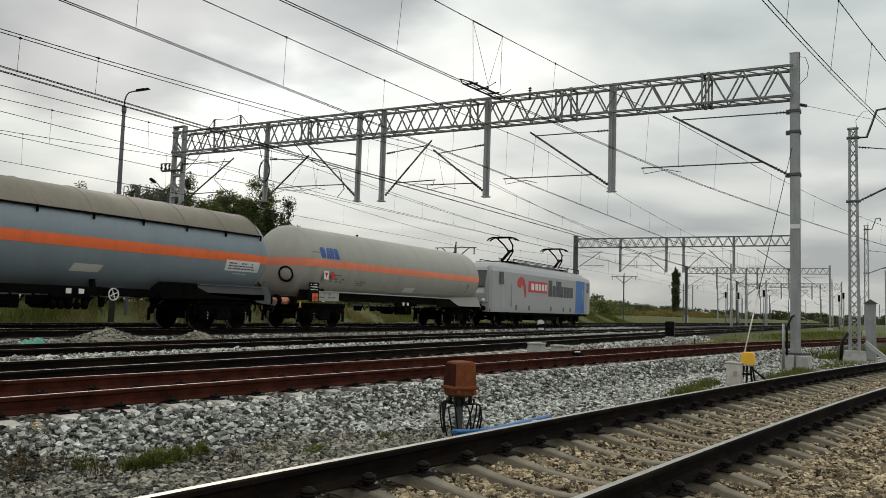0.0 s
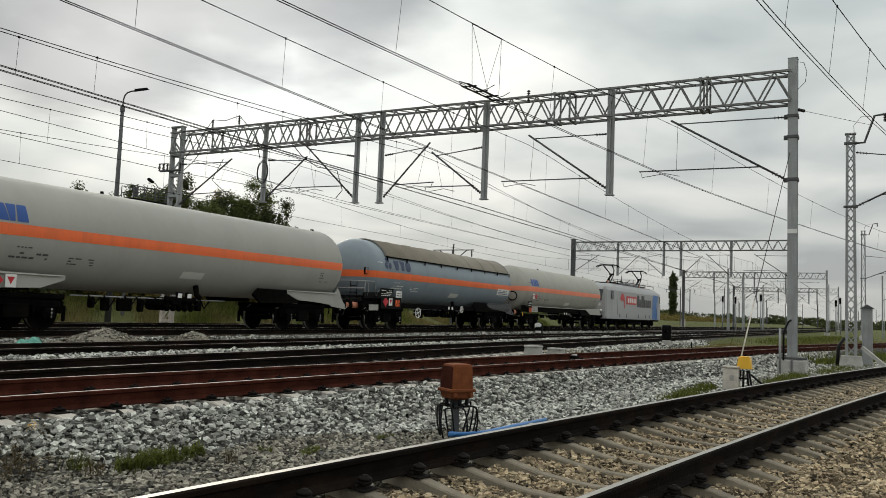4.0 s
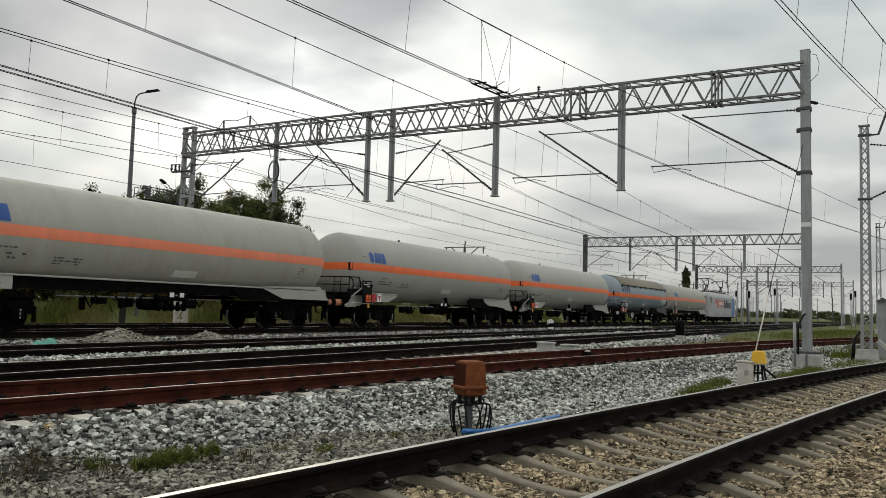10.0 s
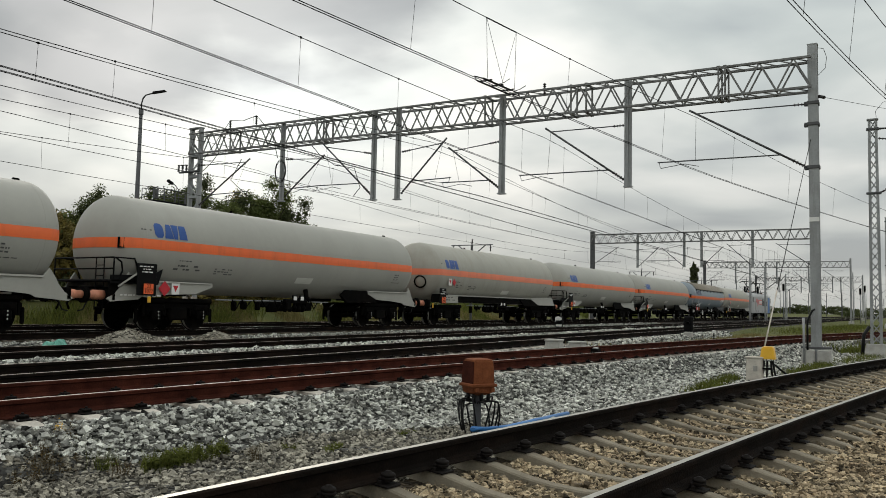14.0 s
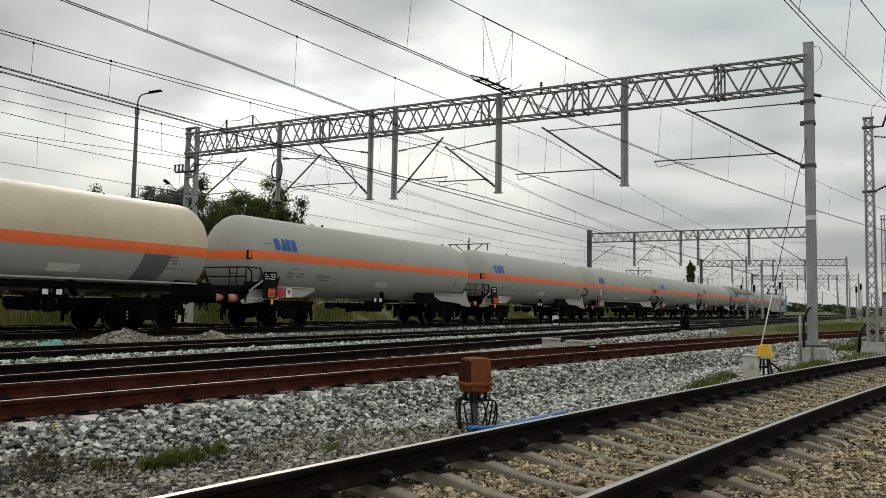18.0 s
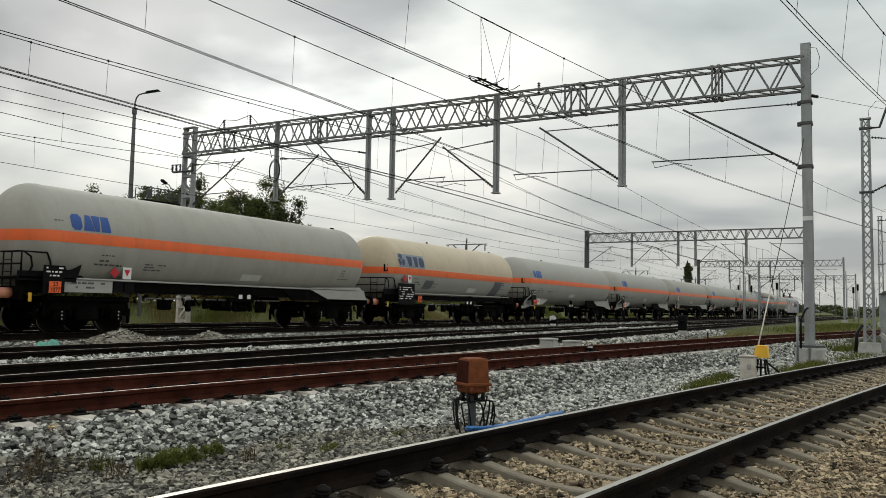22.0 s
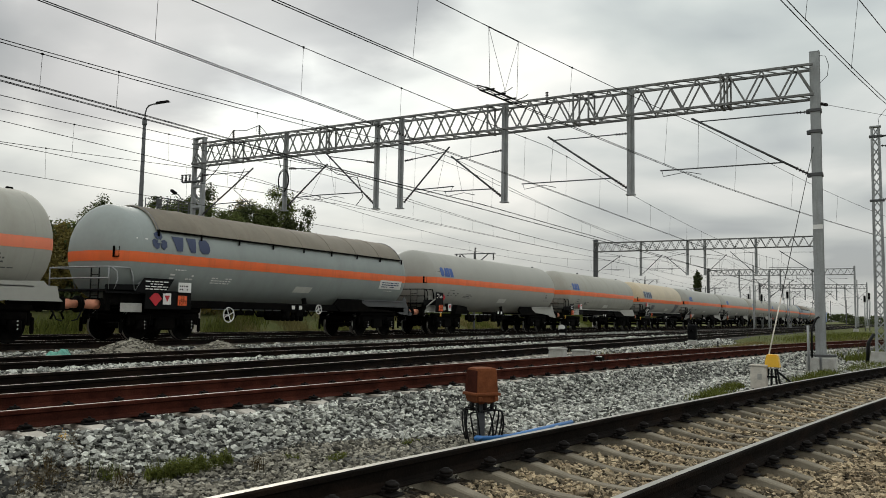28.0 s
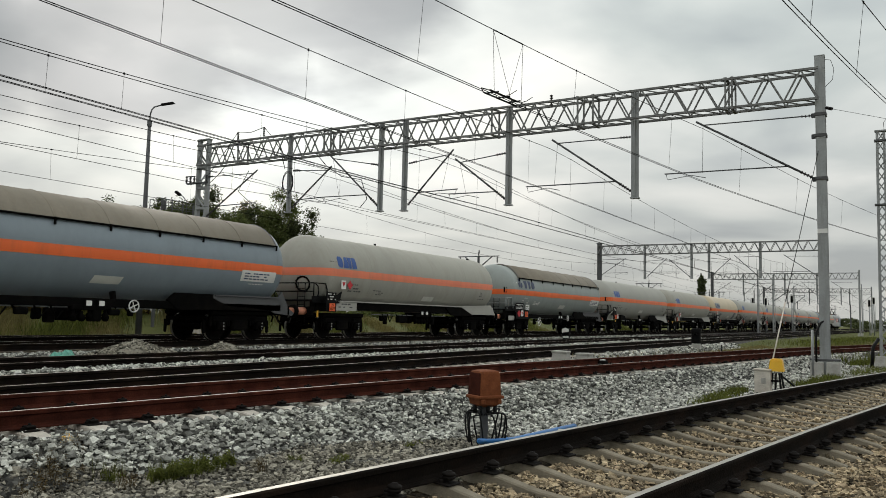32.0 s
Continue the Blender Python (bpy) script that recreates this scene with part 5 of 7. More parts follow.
        for i in range(n):
            y = -th + 1.50 + (2 * th - 2.40) * i / (n - 1)
            part("shade_hoop", M().lathe([(TR + 0.062, y - 0.02), (TR + 0.080, y), (TR + 0.062, y + 0.02)], "Y", (0, 0, TC), 22, 0.45, math.pi - 0.45), M_SHADE if 0 < i < n - 1 else M_ROOF, w)
            part("shade_lug", M().box(((TR + 0.07) * math.cos(0.43), y, TC + (TR + 0.07) * math.sin(0.42)), (0.05, 0.06, 0.20), 0.01), M_BLACK, w)
        wordmark(w, r + 1.95, 2.67, "armed")
        saddle(w, half - 4.0, 1, M_GALVD)
        part("data_board", M().plate([(r + 1.45, 1.42), (r + 2.55, 1.42), (r + 2.85, 1.86), (r + 1.75, 1.86)], 0.02, lambda u, v, w2: (1.40 + w2, u, v)), M_BLACKP, w, "black data board with white lettering bars")
        tagged(part("board_bars", shifted(bar_rows(r + 1.8, 1.76, 0.9, 0.30, 4, seed=seed), 1.425), M_PLATE, w), kind="stuff")
        part("number_panel", M().box((1.45, r + 3.25, 1.62), (0.02, 0.50, 0.30), 0.005), M_PLATE, w)
        tagged(part("number_bars", shifted(bar_rows(r + 3.04, 1.66, 0.42, 0.2, 2, seed=seed + 9), 1.462), M_BLACKP, w), kind="stuff")
        part("lower_board", M().box((1.38, r + 2.7, 1.22), (0.03, 1.75, 0.55), 0.01), M_BLACKP, w)
        hazard_plate(w, r + 3.2, 1.22, 1.42)
        placards(w, r + 2.2, 1.26, 1.40)
        part("end_notice", patch(M(), on_tank(half - 3.3, 2.0, 0.0), 0, 0, 1.65, 0.38), M_PLATE, w, "white lettered notice")
        tagged(part("notice_line", bar_rows(0, 0, 1.3, 0.28, 3, on_tank(half - 3.15, 2.24, 0, off=0.010), 0.8, seed), M_NAVY, w), kind="stuff")
        for s in (-1, 1):
            part("side_sill", M().box((s * 1.20, 0, 1.12), (0.10, L - 2.2, 0.24), 0.02), M_BLACK, w)
        part("end_skirt", M().plate([(r + 0.7, 1.05), (r + 4.0, 1.05), (r + 4.0, 1.2), (r + 2.2, 1.32), (r + 1.6, 1.62), (r + 1.1, 1.50), (r + 0.7, 1.4)], 0.04, lambda u, v, w2: (1.16 + w2, u, v)), M_BLACK, w)
        part("grey_panel", M().box((1.27, r + 1.45, 0.98), (0.015, 0.75, 0.26), 0.005), M_CONC, w)
        handwheel(w, r + 5.25, 0.80)
        handwheel(w, r + 10.0, 1.05, 1.30, 0.17)
        end_platform(w, r + 0.55, M_GALV)
    return w


def loft_body(sections):
    """A shell through outlines of (x, z) pairs at given y."""
    m = M()
    n = len(sections[0][1])
    vs = [(x, y, z) for y, o in sections for x, z in o]
    fs = [(i * n + j, i * n + (j + 1) % n, (i + 1) * n + (j + 1) % n, (i + 1) * n + j) for i in range(len(sections) - 1) for j in range(n)]
    fs += [tuple(range(n)), tuple((len(sections) - 1) * n + j for j in range(n))]
    return m.add(vs, fs)


def pantograph(parent, y, flip):
    b = part("pantograph", M().box((0, y, 4.02), (1.2, 1.7, 0.08), 0.02), M_BLACK, parent, "raised black single-arm pantograph")
    k = -1 if flip else 1
    part("lower_arm", M().tube([(0, y - k * 0.55, 4.08), (0, y + k * 0.75, 4.80)], 0.09, 8), M_BLACK, b)
    part("coupling_rod", M().tube([(0.15, y - k * 0.05, 4.08), (0.12, y + k * 0.85, 4.72)], 0.05, 6), M_BLACK, b)
    part("knee", M().box((0, y + k * 0.78, 4.80), (0.42, 0.18, 0.16), 0.04), M_BLACK, b)
    for s in (-1, 1):
        part("upper_arm", M().tube([(s * 0.14, y + k * 0.75, 4.80), (s * 0.30, y + k * 0.45, 5.15), (s * 0.40, y - k * 0.40, 5.50)], 0.05, 6), M_BLACK, b)
    hy = y - k * 0.45
    for o in (-0.2, 0.2):
        part("contact_strip", M().tube([(-1.0, hy + o, 5.36), (-0.86, hy + o, 5.48), (-0.62, hy + o, 5.56), (0.62, hy + o, 5.56), (0.86, hy + o, 5.48), (1.0, hy + o, 5.36)], 0.045, 6), M_BLACK, b)
    for x in (-0.5, 0.5):
        part("head_bar", M().beam((x, hy - 0.3, 5.53), (x, hy + 0.3, 5.53), 0.05), M_BLACK, b)
    for x in (-0.5, 0.5):
        for o in (-0.7, 0.7):
            part("roof_insulator", insulator((x, y + o, 3.75), (x, y + o, 4.02), 4, 0.07), M_ROOF, b)


def locomotive(y_rear, y_front):
    yc = (y_rear + y_front) / 2
    w = thing("electric_locomotive", pose(TRAIN_X, yc, TRAIN_Z), "silver and blue electric locomotive with both pantographs raised, hauling the train", "locomotive")

    def outline(k=1.0, top=3.82, low=0.86):
        return [(-1.47 * k, low), (1.47 * k, low), (1.49 * k, 1.1), (1.49 * k, 3.25), (1.36 * k, 3.52), (1.05 * k, top), (-1.05 * k, top), (-1.36 * k, 3.52), (-1.49 * k, 3.25), (-1.49 * k, 1.1)]
    H = 8.86
    secs = [(-H, outline(0.80, 1.95)), (-H + 0.14, outline(0.90, 2.15)), (-H + 0.95, outline(0.97, 3.50)), (-H + 1.25, outline(1.0, 3.74)), (-H + 1.7, outline(1.0, 3.82))]
    secs = secs + [(-y, o) for y, o in secs[::-1]]
    part("body", loft_body(secs), M_SILVER, w)
    part("skirt", M().box((0, 0, 0.80), (2.80, 15.6, 0.16), 0.03), M_BLACK, w)
    for s in (-1, 1):
        part("blue_band", M().plate([(5.05, 0.92), (7.0, 0.92), (7.0, 3.27), (5.2, 3.27)], 0.008, lambda u, v, q, s=s: (s * (1.492 + q), u, v)), M_LBLUE, w, "blue painted cab panel")
        part("red_emblem", M().plate([(-5.35, 2.42), (-5.0, 2.36), (-4.85, 2.60), (-4.55, 2.42), (-4.30, 1.78), (-4.10, 1.86), (-4.14, 2.50), (-4.45, 2.95), (-4.95, 3.08), (-5.35, 2.92), (-5.55, 2.66)], 0.008, lambda u, v, q, s=s: (s * (1.492 + q), u, v)), M_LRED, w, "red emblem shape")
        part("red_panel", M().box((s * 1.497, -2.15, 2.52), (0.012, 3.2, 0.72), 0.003), M_LRED, w, "red sign panel")
        part("white_bars", M().box((s * 1.506, -3.1, 2.52), (0.008, 0.45, 0.42)).box((s * 1.506, -2.45, 2.52), (0.008, 0.42, 0.42)).box((s * 1.506, -1.9, 2.52), (0.008, 0.36, 0.42)).box((s * 1.506, -1.35, 2.52), (0.008, 0.36, 0.42)).box((s * 1.506, -0.85, 2.52), (0.008, 0.30, 0.42)), M_PLATE, w)
        for u, wd, h in ((-0.30, 0.66, 1.08), (0.46, 0.56, 0.74), (1.12, 0.18, 1.08), (1.36, 0.74, 1.08), (2.16, 0.34, 0.74), (2.60, 0.58, 0.74), (3.28, 0.54, 0.74), (3.94, 0.52, 0.74)):
            part("dark_sign_block", M().box((s * 1.497, u + wd / 2, 1.98 + h / 2), (0.012, wd, h), 0.002), M_INK, w, "dark grey sign block")
        for e in (-1, 1):
            part("cab_side_window", M().box((s * 1.487, e * 7.75, 2.85), (0.03, 0.55, 0.72), 0.01), M_GLASS, w)
            d = part("cab_door", M().box((s * 1.489, e * 6.9 if e < 0 else e * 7.2, 2.05), (0.02, 0.62, 2.1), 0.008), M_SILVER, w)
            part("grab_rail", M().tube([(s * 1.54, e * 6.45, 1.2), (s * 1.54, e * 6.45, 2.6)], 0.018, 6), M_STEEL, w)
        for u in (-5.6, -3.6, 0.2, 2.6, 4.0):
            part("hatch", M().box((s * 1.492, u, 1.15), (0.012, 0.28, 0.3), 0.004), M_ROOF, w)
    for e in (-1, 1):
        part("windscreen", M().plate([(-1.1, 2.35), (1.1, 2.35), (1.15, 3.3), (-1.15, 3.3)], 0.02, lambda u, v, q, e=e: (u, e * (H - 0.12 - (v - 2.3) * 0.53 + q), v)), M_GLASS, w)
        part("front_band", M().box((0, e * (H - 0.02), 1.65), (2.3, 0.10, 0.6), 0.04), M_LBLUE if e > 0 else M_SILVER, w)
        for x in (-0.85, 0.85):
            part("headlight", M().lathe([(0.0, e * (H + 0.06)), (0.12, e * (H + 0.05)), (0.14, e * (H - 0.05))], "Y", (x, 0, 1.5), 12), M_PLATE, w)
    part("roof_walk", M().box((0, 0, 3.86), (1.6, 13.5, 0.08), 0.02), M_ROOF, w)
    for u in (-2.2, 0.0, 2.4):
        part("roof_box", M().box((0.1, u, 3.99), (1.2, 1.1, 0.22), 0.05), M_ROOF, w)
    part("roof_line", M().tube([(0.5, -6.2, 4.15), (0.5, 6.2, 4.15)], 0.02, 5), M_WIRE, w)
    for k in range(7):
        part("roof_insulator", insulator((0.5, -6 + 2 * k, 3.82), (0.5, -6 + 2 * k, 4.15), 4, 0.06), M_SALMON, w)
    pantograph(w, -4.1, False)
    pantograph(w, 4.9, False)
    for u in (-5.3, 5.3):
        b = part("bogie", BOGIE_L, None, w, at=pose(0, u, 0))
        for e in (-1.3, 1.3):
            WHEELS.append(part("wheelset", WHEELSET, None, b, at=pose(0, e, 0.46)))
    part("transformer", M().box((0, 0, 0.62), (2.4, 4.2, 0.5), 0.08), M_BLACK, w)
    for x in (-1.15, 1.15):
        part("roof_rail", M().tube([(x, -5.4, 3.86), (x, -5.4, 4.12), (x, 6.6, 4.12), (x, 6.6, 3.86)], 0.03, 6), M_BLACK, w)
    buffers(w, (y_front - y_rear) / 2, M_BLACK)
    return w


BOGIE_L = bogie_mesh(1.3)
KINDS = ["B", "G", "A", "A", "B", "A", "A", "C", "B", "A", "G", "B", "G"]
TRAIN = [locomotive(JOINTS[0], JOINTS[0] + 18.9)]
for i, k in enumerate(KINDS):
    TRAIN.append(tank_wagon(k, JOINTS[i], JOINTS[i + 1], 2 if i == 10 else 1 if i in (9, 11) else 3 if i == 8 else 0))


# ---- lineside things ----
def gz(x, y):
    return float(ground_height(np.array(x), np.array(y)))


def junction_box():
    t = thing("junction_box", pose(-4.26, 8.40, gz(-4.26, 8.4), 0, 0, 58), "rusted orange cable junction box on a short steel post", "junction box")
    part("post", M().box((0, 0, 0.2), (0.09, 0.012, 0.66)).box((0, 0.04, 0.2), (0.012, 0.09, 0.66)), M_GALVD, t)
    z0 = 0.535

    def ring(a, b, z, c):
        a, b = 0.91 * a, 0.91 * b
        return [(-a, -b + c, z), (-a + c, -b, z), (a - c, -b, z), (a, -b + c, z), (a, b - c, z), (a - c, b, z), (-a + c, b, z), (-a, b - c, z)]

    def stack(rows):
        vs = [p for a, b, z, c in rows for p in ring(a, b, z, c)]
        n = len(rows)
        fs = [(k * 8 + q, k * 8 + (q + 1) % 8, k * 8 + 8 + (q + 1) % 8, k * 8 + 8 + q) for k in range(n - 1) for q in range(8)]
        return M().add(vs, fs + [tuple(range(8)), tuple((n - 1) * 8 + q for q in range(8))])

    part("hood", stack([(0.160, 0.150, z0 + 0.055, 0.008), (0.152, 0.142, z0 + 0.22, 0.008), (0.147, 0.137, z0 + 0.310, 0.010), (0.138, 0.128, z0 + 0.334, 0.016), (0.100, 0.090, z0 + 0.346, 0.03)]), M_RUSTBOX, t, "rust-stained orange hood with rounded top")
    # thin plate makes the hood's -x face darker than the rest
    part("side_plate", M().add([(-0.149, -0.137, z0 + 0.056), (-0.149, 0.137, z0 + 0.056), (-0.137, 0.124, z0 + 0.314), (-0.137, -0.124, z0 + 0.314), (-0.137, -0.129, z0 + 0.062), (-0.137, 0.129, z0 + 0.062), (-0.127, 0.116, z0 + 0.310), (-0.127, -0.116, z0 + 0.310)],
                               [(0, 1, 2, 3), (4, 5, 6, 7), (0, 1, 5, 4), (1, 2, 6, 5), (2, 3, 7, 6), (3, 0, 4, 7)]), M_RAILRED, t, "dark red-brown side plate")
    part("rim", stack([(0.186, 0.176, z0 + 0.022, 0.012), (0.190, 0.180, z0 + 0.032, 0.012), (0.188, 0.178, z0 + 0.052, 0.012), (0.162, 0.152, z0 + 0.060, 0.012)]), M_RUSTBOX, t)
    part("base_plate", stack([(0.085, 0.080, z0 - 0.080, 0.02), (0.150, 0.140, z0 - 0.048, 0.02), (0.166, 0.156, z0 + 0.022, 0.012)]), M_RUSTBOX, t)
    for x in (-0.11, 0.11):
        part("lug", M().box((x, -0.150, z0 - 0.012), (0.05, 0.03, 0.055), 0.008), M_RUSTBOX, t)
    rng = random.Random(5)
    for k in range(12):
        a = k * 2 * math.pi / 12 + rng.uniform(-0.2, 0.2)
        reach, top, z = rng.uniform(0.26, 0.50), rng.uniform(0.36, 0.43), rng.uniform(-0.03, 0.02)
        path = []
        for n in range(13):
            q = math.pi * n / 12
            h = 0.36 + (top - 0.36) * math.sin(q) if q < math.pi / 2 else z + (top - z) * math.sin(q)
            path.append((0.05 + reach * (1 - math.cos(q)) / 2 - 0.42 * reach * max(0.0, q - 1.7), h))
        part("cable", M().tube([(q * math.cos(a + 0.05 * n), q * math.sin(a + 0.05 * n), h) for n, (q, h) in enumerate(path)], 0.010, 6), M_CABLE, t)
    for x, y in ((-0.10, -0.07), (0.0, -0.08), (0.10, -0.07), (0.08, 0.07), (-0.09, 0.07)):
        part("cable_gland", M().tube([(x, y, z0 - 0.06), (x, y, z0 - 0.15)], 0.024, 8), M_CABLE, t)
    m = M()
    p = [(-4.02, 8.35), (-4.16, 8.25), (-4.14, 8.05), (-4.02, 8.03), (-3.96, 8.6), (-3.9, 9.3), (-3.82, 10.2)]
    zz = [gz(*q) + 0.05 for q in p]
    m.tube([(x, y, z + (0.06 if 2 <= i < 4 else 0.03)) for i, ((x, y), z) in enumerate(zip(p, zz))], 0.032, 8)
    solo("blue_conduit", m, M_BLUEPIPE, "bent blue plastic cable conduit lying on the ballast", "conduit")


junction_box()


def cable_cabinet():
    x, y = -2.59, 18.2
    t = thing("cable_cabinet", pose(x, y, gz(x, y)), "weathered grey concrete cable post beside the rails", "cabinet")
    part("body", M().box((0, 0, 0.22), (0.32, 0.28, 0.58), 0.02), M_SLEEPER2, t)
    part("cap", M().box((0, 0, 0.525), (0.36, 0.31, 0.04), 0.01), M_SLEEPER2, t)
    part("hatch", M().box((0.03, -0.142, 0.30), (0.09, 0.012, 0.12), 0.004), M_CONC, t)
    x, y = -2.33, 18.3
    g = gz(x, y)
    t = thing("point_detector", pose(x, y, g), "yellow painted steel cable box on black cable legs", "cable box")
    part("housing", M().plate([(-0.15, 0.50), (0.15, 0.50), (0.115, 0.74), (-0.115, 0.74)], 0.26, lambda u, v, w: (u, w - 0.13, v)), M_YELLOW, t)
    part("lid", M().box((0, 0, 0.752), (0.20, 0.22, 0.025), 0.01), M_YELLOW, t)
    for u in (-0.08, -0.02, 0.05, 0.09):
        part("cable", M().tube([(u, 0, 0.46), (u * 1.4, 0.02, 0.2), (u * 2.2, 0.04, -0.03)], 0.022, 6), M_CABLE, t)
    part("cable", M().tube([(0.1, 0, 0.4), (0.35, 0.3, 0.15), (0.8, 0.9, 0.0)], 0.022, 6), M_CABLE, t)
    part("hazard_strip", M().box((0, -0.142, 0.30), (0.20, 0.008, 0.04)), M_BLACKP, t)
    # insulated lead from the cable box up to the mast
    t = thing("mast_lead", pose(0, 0, 0), "thin lead with pale lower sleeve running up to a mast", "cable")
    p, q = Vector((-2.42, 18.35, g + 0.70)), Vector((-2.02, 25.6, 6.15))
    part("sleeve", M().tube([p, p.lerp(q, 0.22)], 0.016, 6), M_SLEEPER2, t, "pale plastic sleeve")
    part("lead", M().tube([p.lerp(q, 0.21), q], 0.009, 4), M_WIRE, t)


cable_cabinet()


def lattice_mast(x, y, h, w=0.30, footing=True, arm_to=None, name_label="pale lattice steel catenary mast on a concrete footing"):
    g = gz(x, y)
    t = thing("lattice_mast", pose(x, y, 0), name_label, "mast", "lattice masts")
    z0 = g + (0.45 if footing else 0)
    tw = w * 0.72
    for s in (-1, 1):
        part("channel", M().add([(s * w / 2 - 0.05, -0.08, z0), (s * w / 2 + 0.05, -0.08, z0), (s * w / 2 + 0.05, 0.08, z0), (s * w / 2 - 0.05, 0.08, z0),
                                  (s * tw / 2 - 0.045, -0.06, h), (s * tw / 2 + 0.045, -0.06, h), (s * tw / 2 + 0.045, 0.06, h), (s * tw / 2 - 0.045, 0.06, h)],
                                 [(0, 1, 2, 3), (4, 5, 6, 7), (0, 1, 5, 4), (1, 2, 6, 5), (2, 3, 7, 6), (3, 0, 4, 7)]), M_GALV, t)
    n = max(6, int((h - z0) / (0.36 if y < 50 else 0.9)))
    for i in range(n):
        za, zb = z0 + (h - z0) * i / n, z0 + (h - z0) * (i + 1) / n
        wa, wb = w + (tw - w) * i / n, w + (tw - w) * (i + 1) / n
        for yy in (-0.075, 0.075):
            k = 1 if (i % 2 == 0) == (yy < 0) else -1
            part("lacing_bar", M().beam((-k * wa / 2, yy, za), (k * wb / 2, yy, zb), 0.04, 0.012, up=(0, 1, 0)), M_GALV, t)
    part("top_plate", M().box((0, 0, h), (tw + 0.16, 0.20, 0.06), 0.01), M_GALV, t)
    if footing:
        part("footing", M().add([(-0.42, -0.40, g - 0.1), (0.42, -0.40, g - 0.1), (0.42, 0.40, g - 0.1), (-0.42, 0.40, g - 0.1), (-0.33, -0.3, z0), (0.33, -0.3, z0), (0.33, 0.3, z0), (-0.33, 0.3, z0)],
                                [(0, 1, 2, 3), (4, 5, 6, 7), (0, 1, 5, 4), (1, 2, 6, 5), (2, 3, 7, 6), (3, 0, 4, 7)]), M_CONC, t)
    if arm_to:
        arm(t, w / 2 - 0.12, (arm_to, 6.9), 5.35, 7.35, (arm_to + 0.5, 5.72))
        part("feeder_bracket", M().tube([(0.1, 0, h - 0.35), (0.45, 0, h - 0.35), (0.78, 0, h + 0.62), (1.15, 0, h + 0.66)], 0.045, 6), M_GALVD, t)
        part("insulator", insulator((1.12, 0, h + 0.62), (1.12, 0, h + 0.38), 4, 0.06), M_INS, t)
        part("jumper", M().tube([(0.15, 0, h - 0.3), (0.1, 0, h + 0.3), (0.35, 0, h + 0.62), (0.7, 0, h + 0.6)], 0.008, 4), M_WIRE, t)
        part("strap", M().box((0, 0, h - 0.35), (tw + 0.2, 0.2, 0.08), 0.01), M_GALVD, t)
        part("strap", M().box((0, 0, 5.35), (tw + 0.26, 0.22, 0.07), 0.01), M_GALVD, t)
    return t


lattice_mast(-0.5, 32.3, 8.05, arm_to=3.2)
lattice_mast(-0.25, 80.0, 9.6, 0.36, arm_to=4.0)
lattice_mast(3.0, 59.0, 8.6, 0.34)
# bracing struts and cables at the foot of the near lattice mast
solo("ground_strut", M().beam((-0.15, 32.3, 0.25), (0.75, 32.0, gz(0.75, 32.0)), 0.14, 0.12), M_CONC, "slanted concrete strut against a mast footing", "strut")
solo("cable_sleeve", M().tube([(-0.95, 32.1, gz(-0.95, 32.1)), (-0.9, 32.1, 0.25), (-0.72, 32.2, 0.55)], 0.06, 8), M_CABLE, "black cable sleeve bent up a mast foot", "cable")
solo("guard_pipe", M().tube([(-2.17, 25.5, gz(-2.17, 25.5)), (-2.17, 25.5, 0.75), (-2.04, 25.5, 1.05), (-1.97, 25.55, 1.1)], 0.03, 8), M_CABLE, "black cable pipe rising beside a steel mast", "pipe")
solo("guard_post", M().tube([(-2.26, 25.45, gz(-2.26, 25.4)), (-2.26, 25.45, 0.85)], 0.035, 8), M_GALV, "pale steel cable post at a mast foot", "post")


def relay_cabinet():
    t = thing("relay_cabinet", pose(0.02, 34.4, gz(0.02, 34.4)), "grey sheet-metal relay cabinet with a shallow roof", "cabinet")
    part("body", M().box((0, 0, 1.1), (0.36, 0.36, 2.2), 0.02), M_GALV, t)
    part("roof", M().add([(-0.25, -0.25, 2.2), (0.25, -0.25, 2.2), (0.25, 0.25, 2.2), (-0.25, 0.25, 2.2), (0, -0.25, 2.36), (0, 0.25, 2.36)], [(0, 1, 4), (2, 3, 5), (1, 2, 5, 4), (3, 0, 4, 5), (0, 1, 2, 3)]), M_GALVD, t)
    part("door", M().box((0, -0.172, 1.15), (0.28, 0.02, 1.9), 0.005), M_GALV, t)


relay_cabinet()


def dwarf_signal(x, y, h, back):
    t = thing("dwarf_signal", pose(x, y, gz(x, y)), "black dwarf shunting signal on a pale concrete foot" if back else "black and white dwarf shunting signal between tracks", "dwarf signal", "dwarf signals")
    part("foot", M().box((0, 0, 0.10), (0.40, 0.38, 0.30), 0.04), M_CONC if back else M_BLACK, t)
    part("case", M().box((0, 0, h / 2 + 0.25), (0.44, 0.24, h), 0.05), M_BLACKP, t)
    if not back:
        part("face_mark", M().plate([(-0.20, h - 0.05), (0.20, h + 0.05), (0.20, h + 0.18), (0.0, h + 0.27), (-0.20, h + 0.20)], 0.01, lambda u, v, w: (u, -0.125 - w, v)), M_PLATE, t)
        part("face_mark", M().box((0.02, -0.128, 0.36), (0.36, 0.01, 0.12), 0.004), M_PLATE, t)
    part("hood", M().lathe([(0.09, -0.20), (0.09, 0.0)], "Y", (0.0, -0.1, h * 0.75 + 0.1), 10, 0.0, math.pi), M_BLACKP, t)


dwarf_signal(-16.5, 42.6, 0.62, False)
dwarf_signal(-8.65, 39.6, 0.74, True)


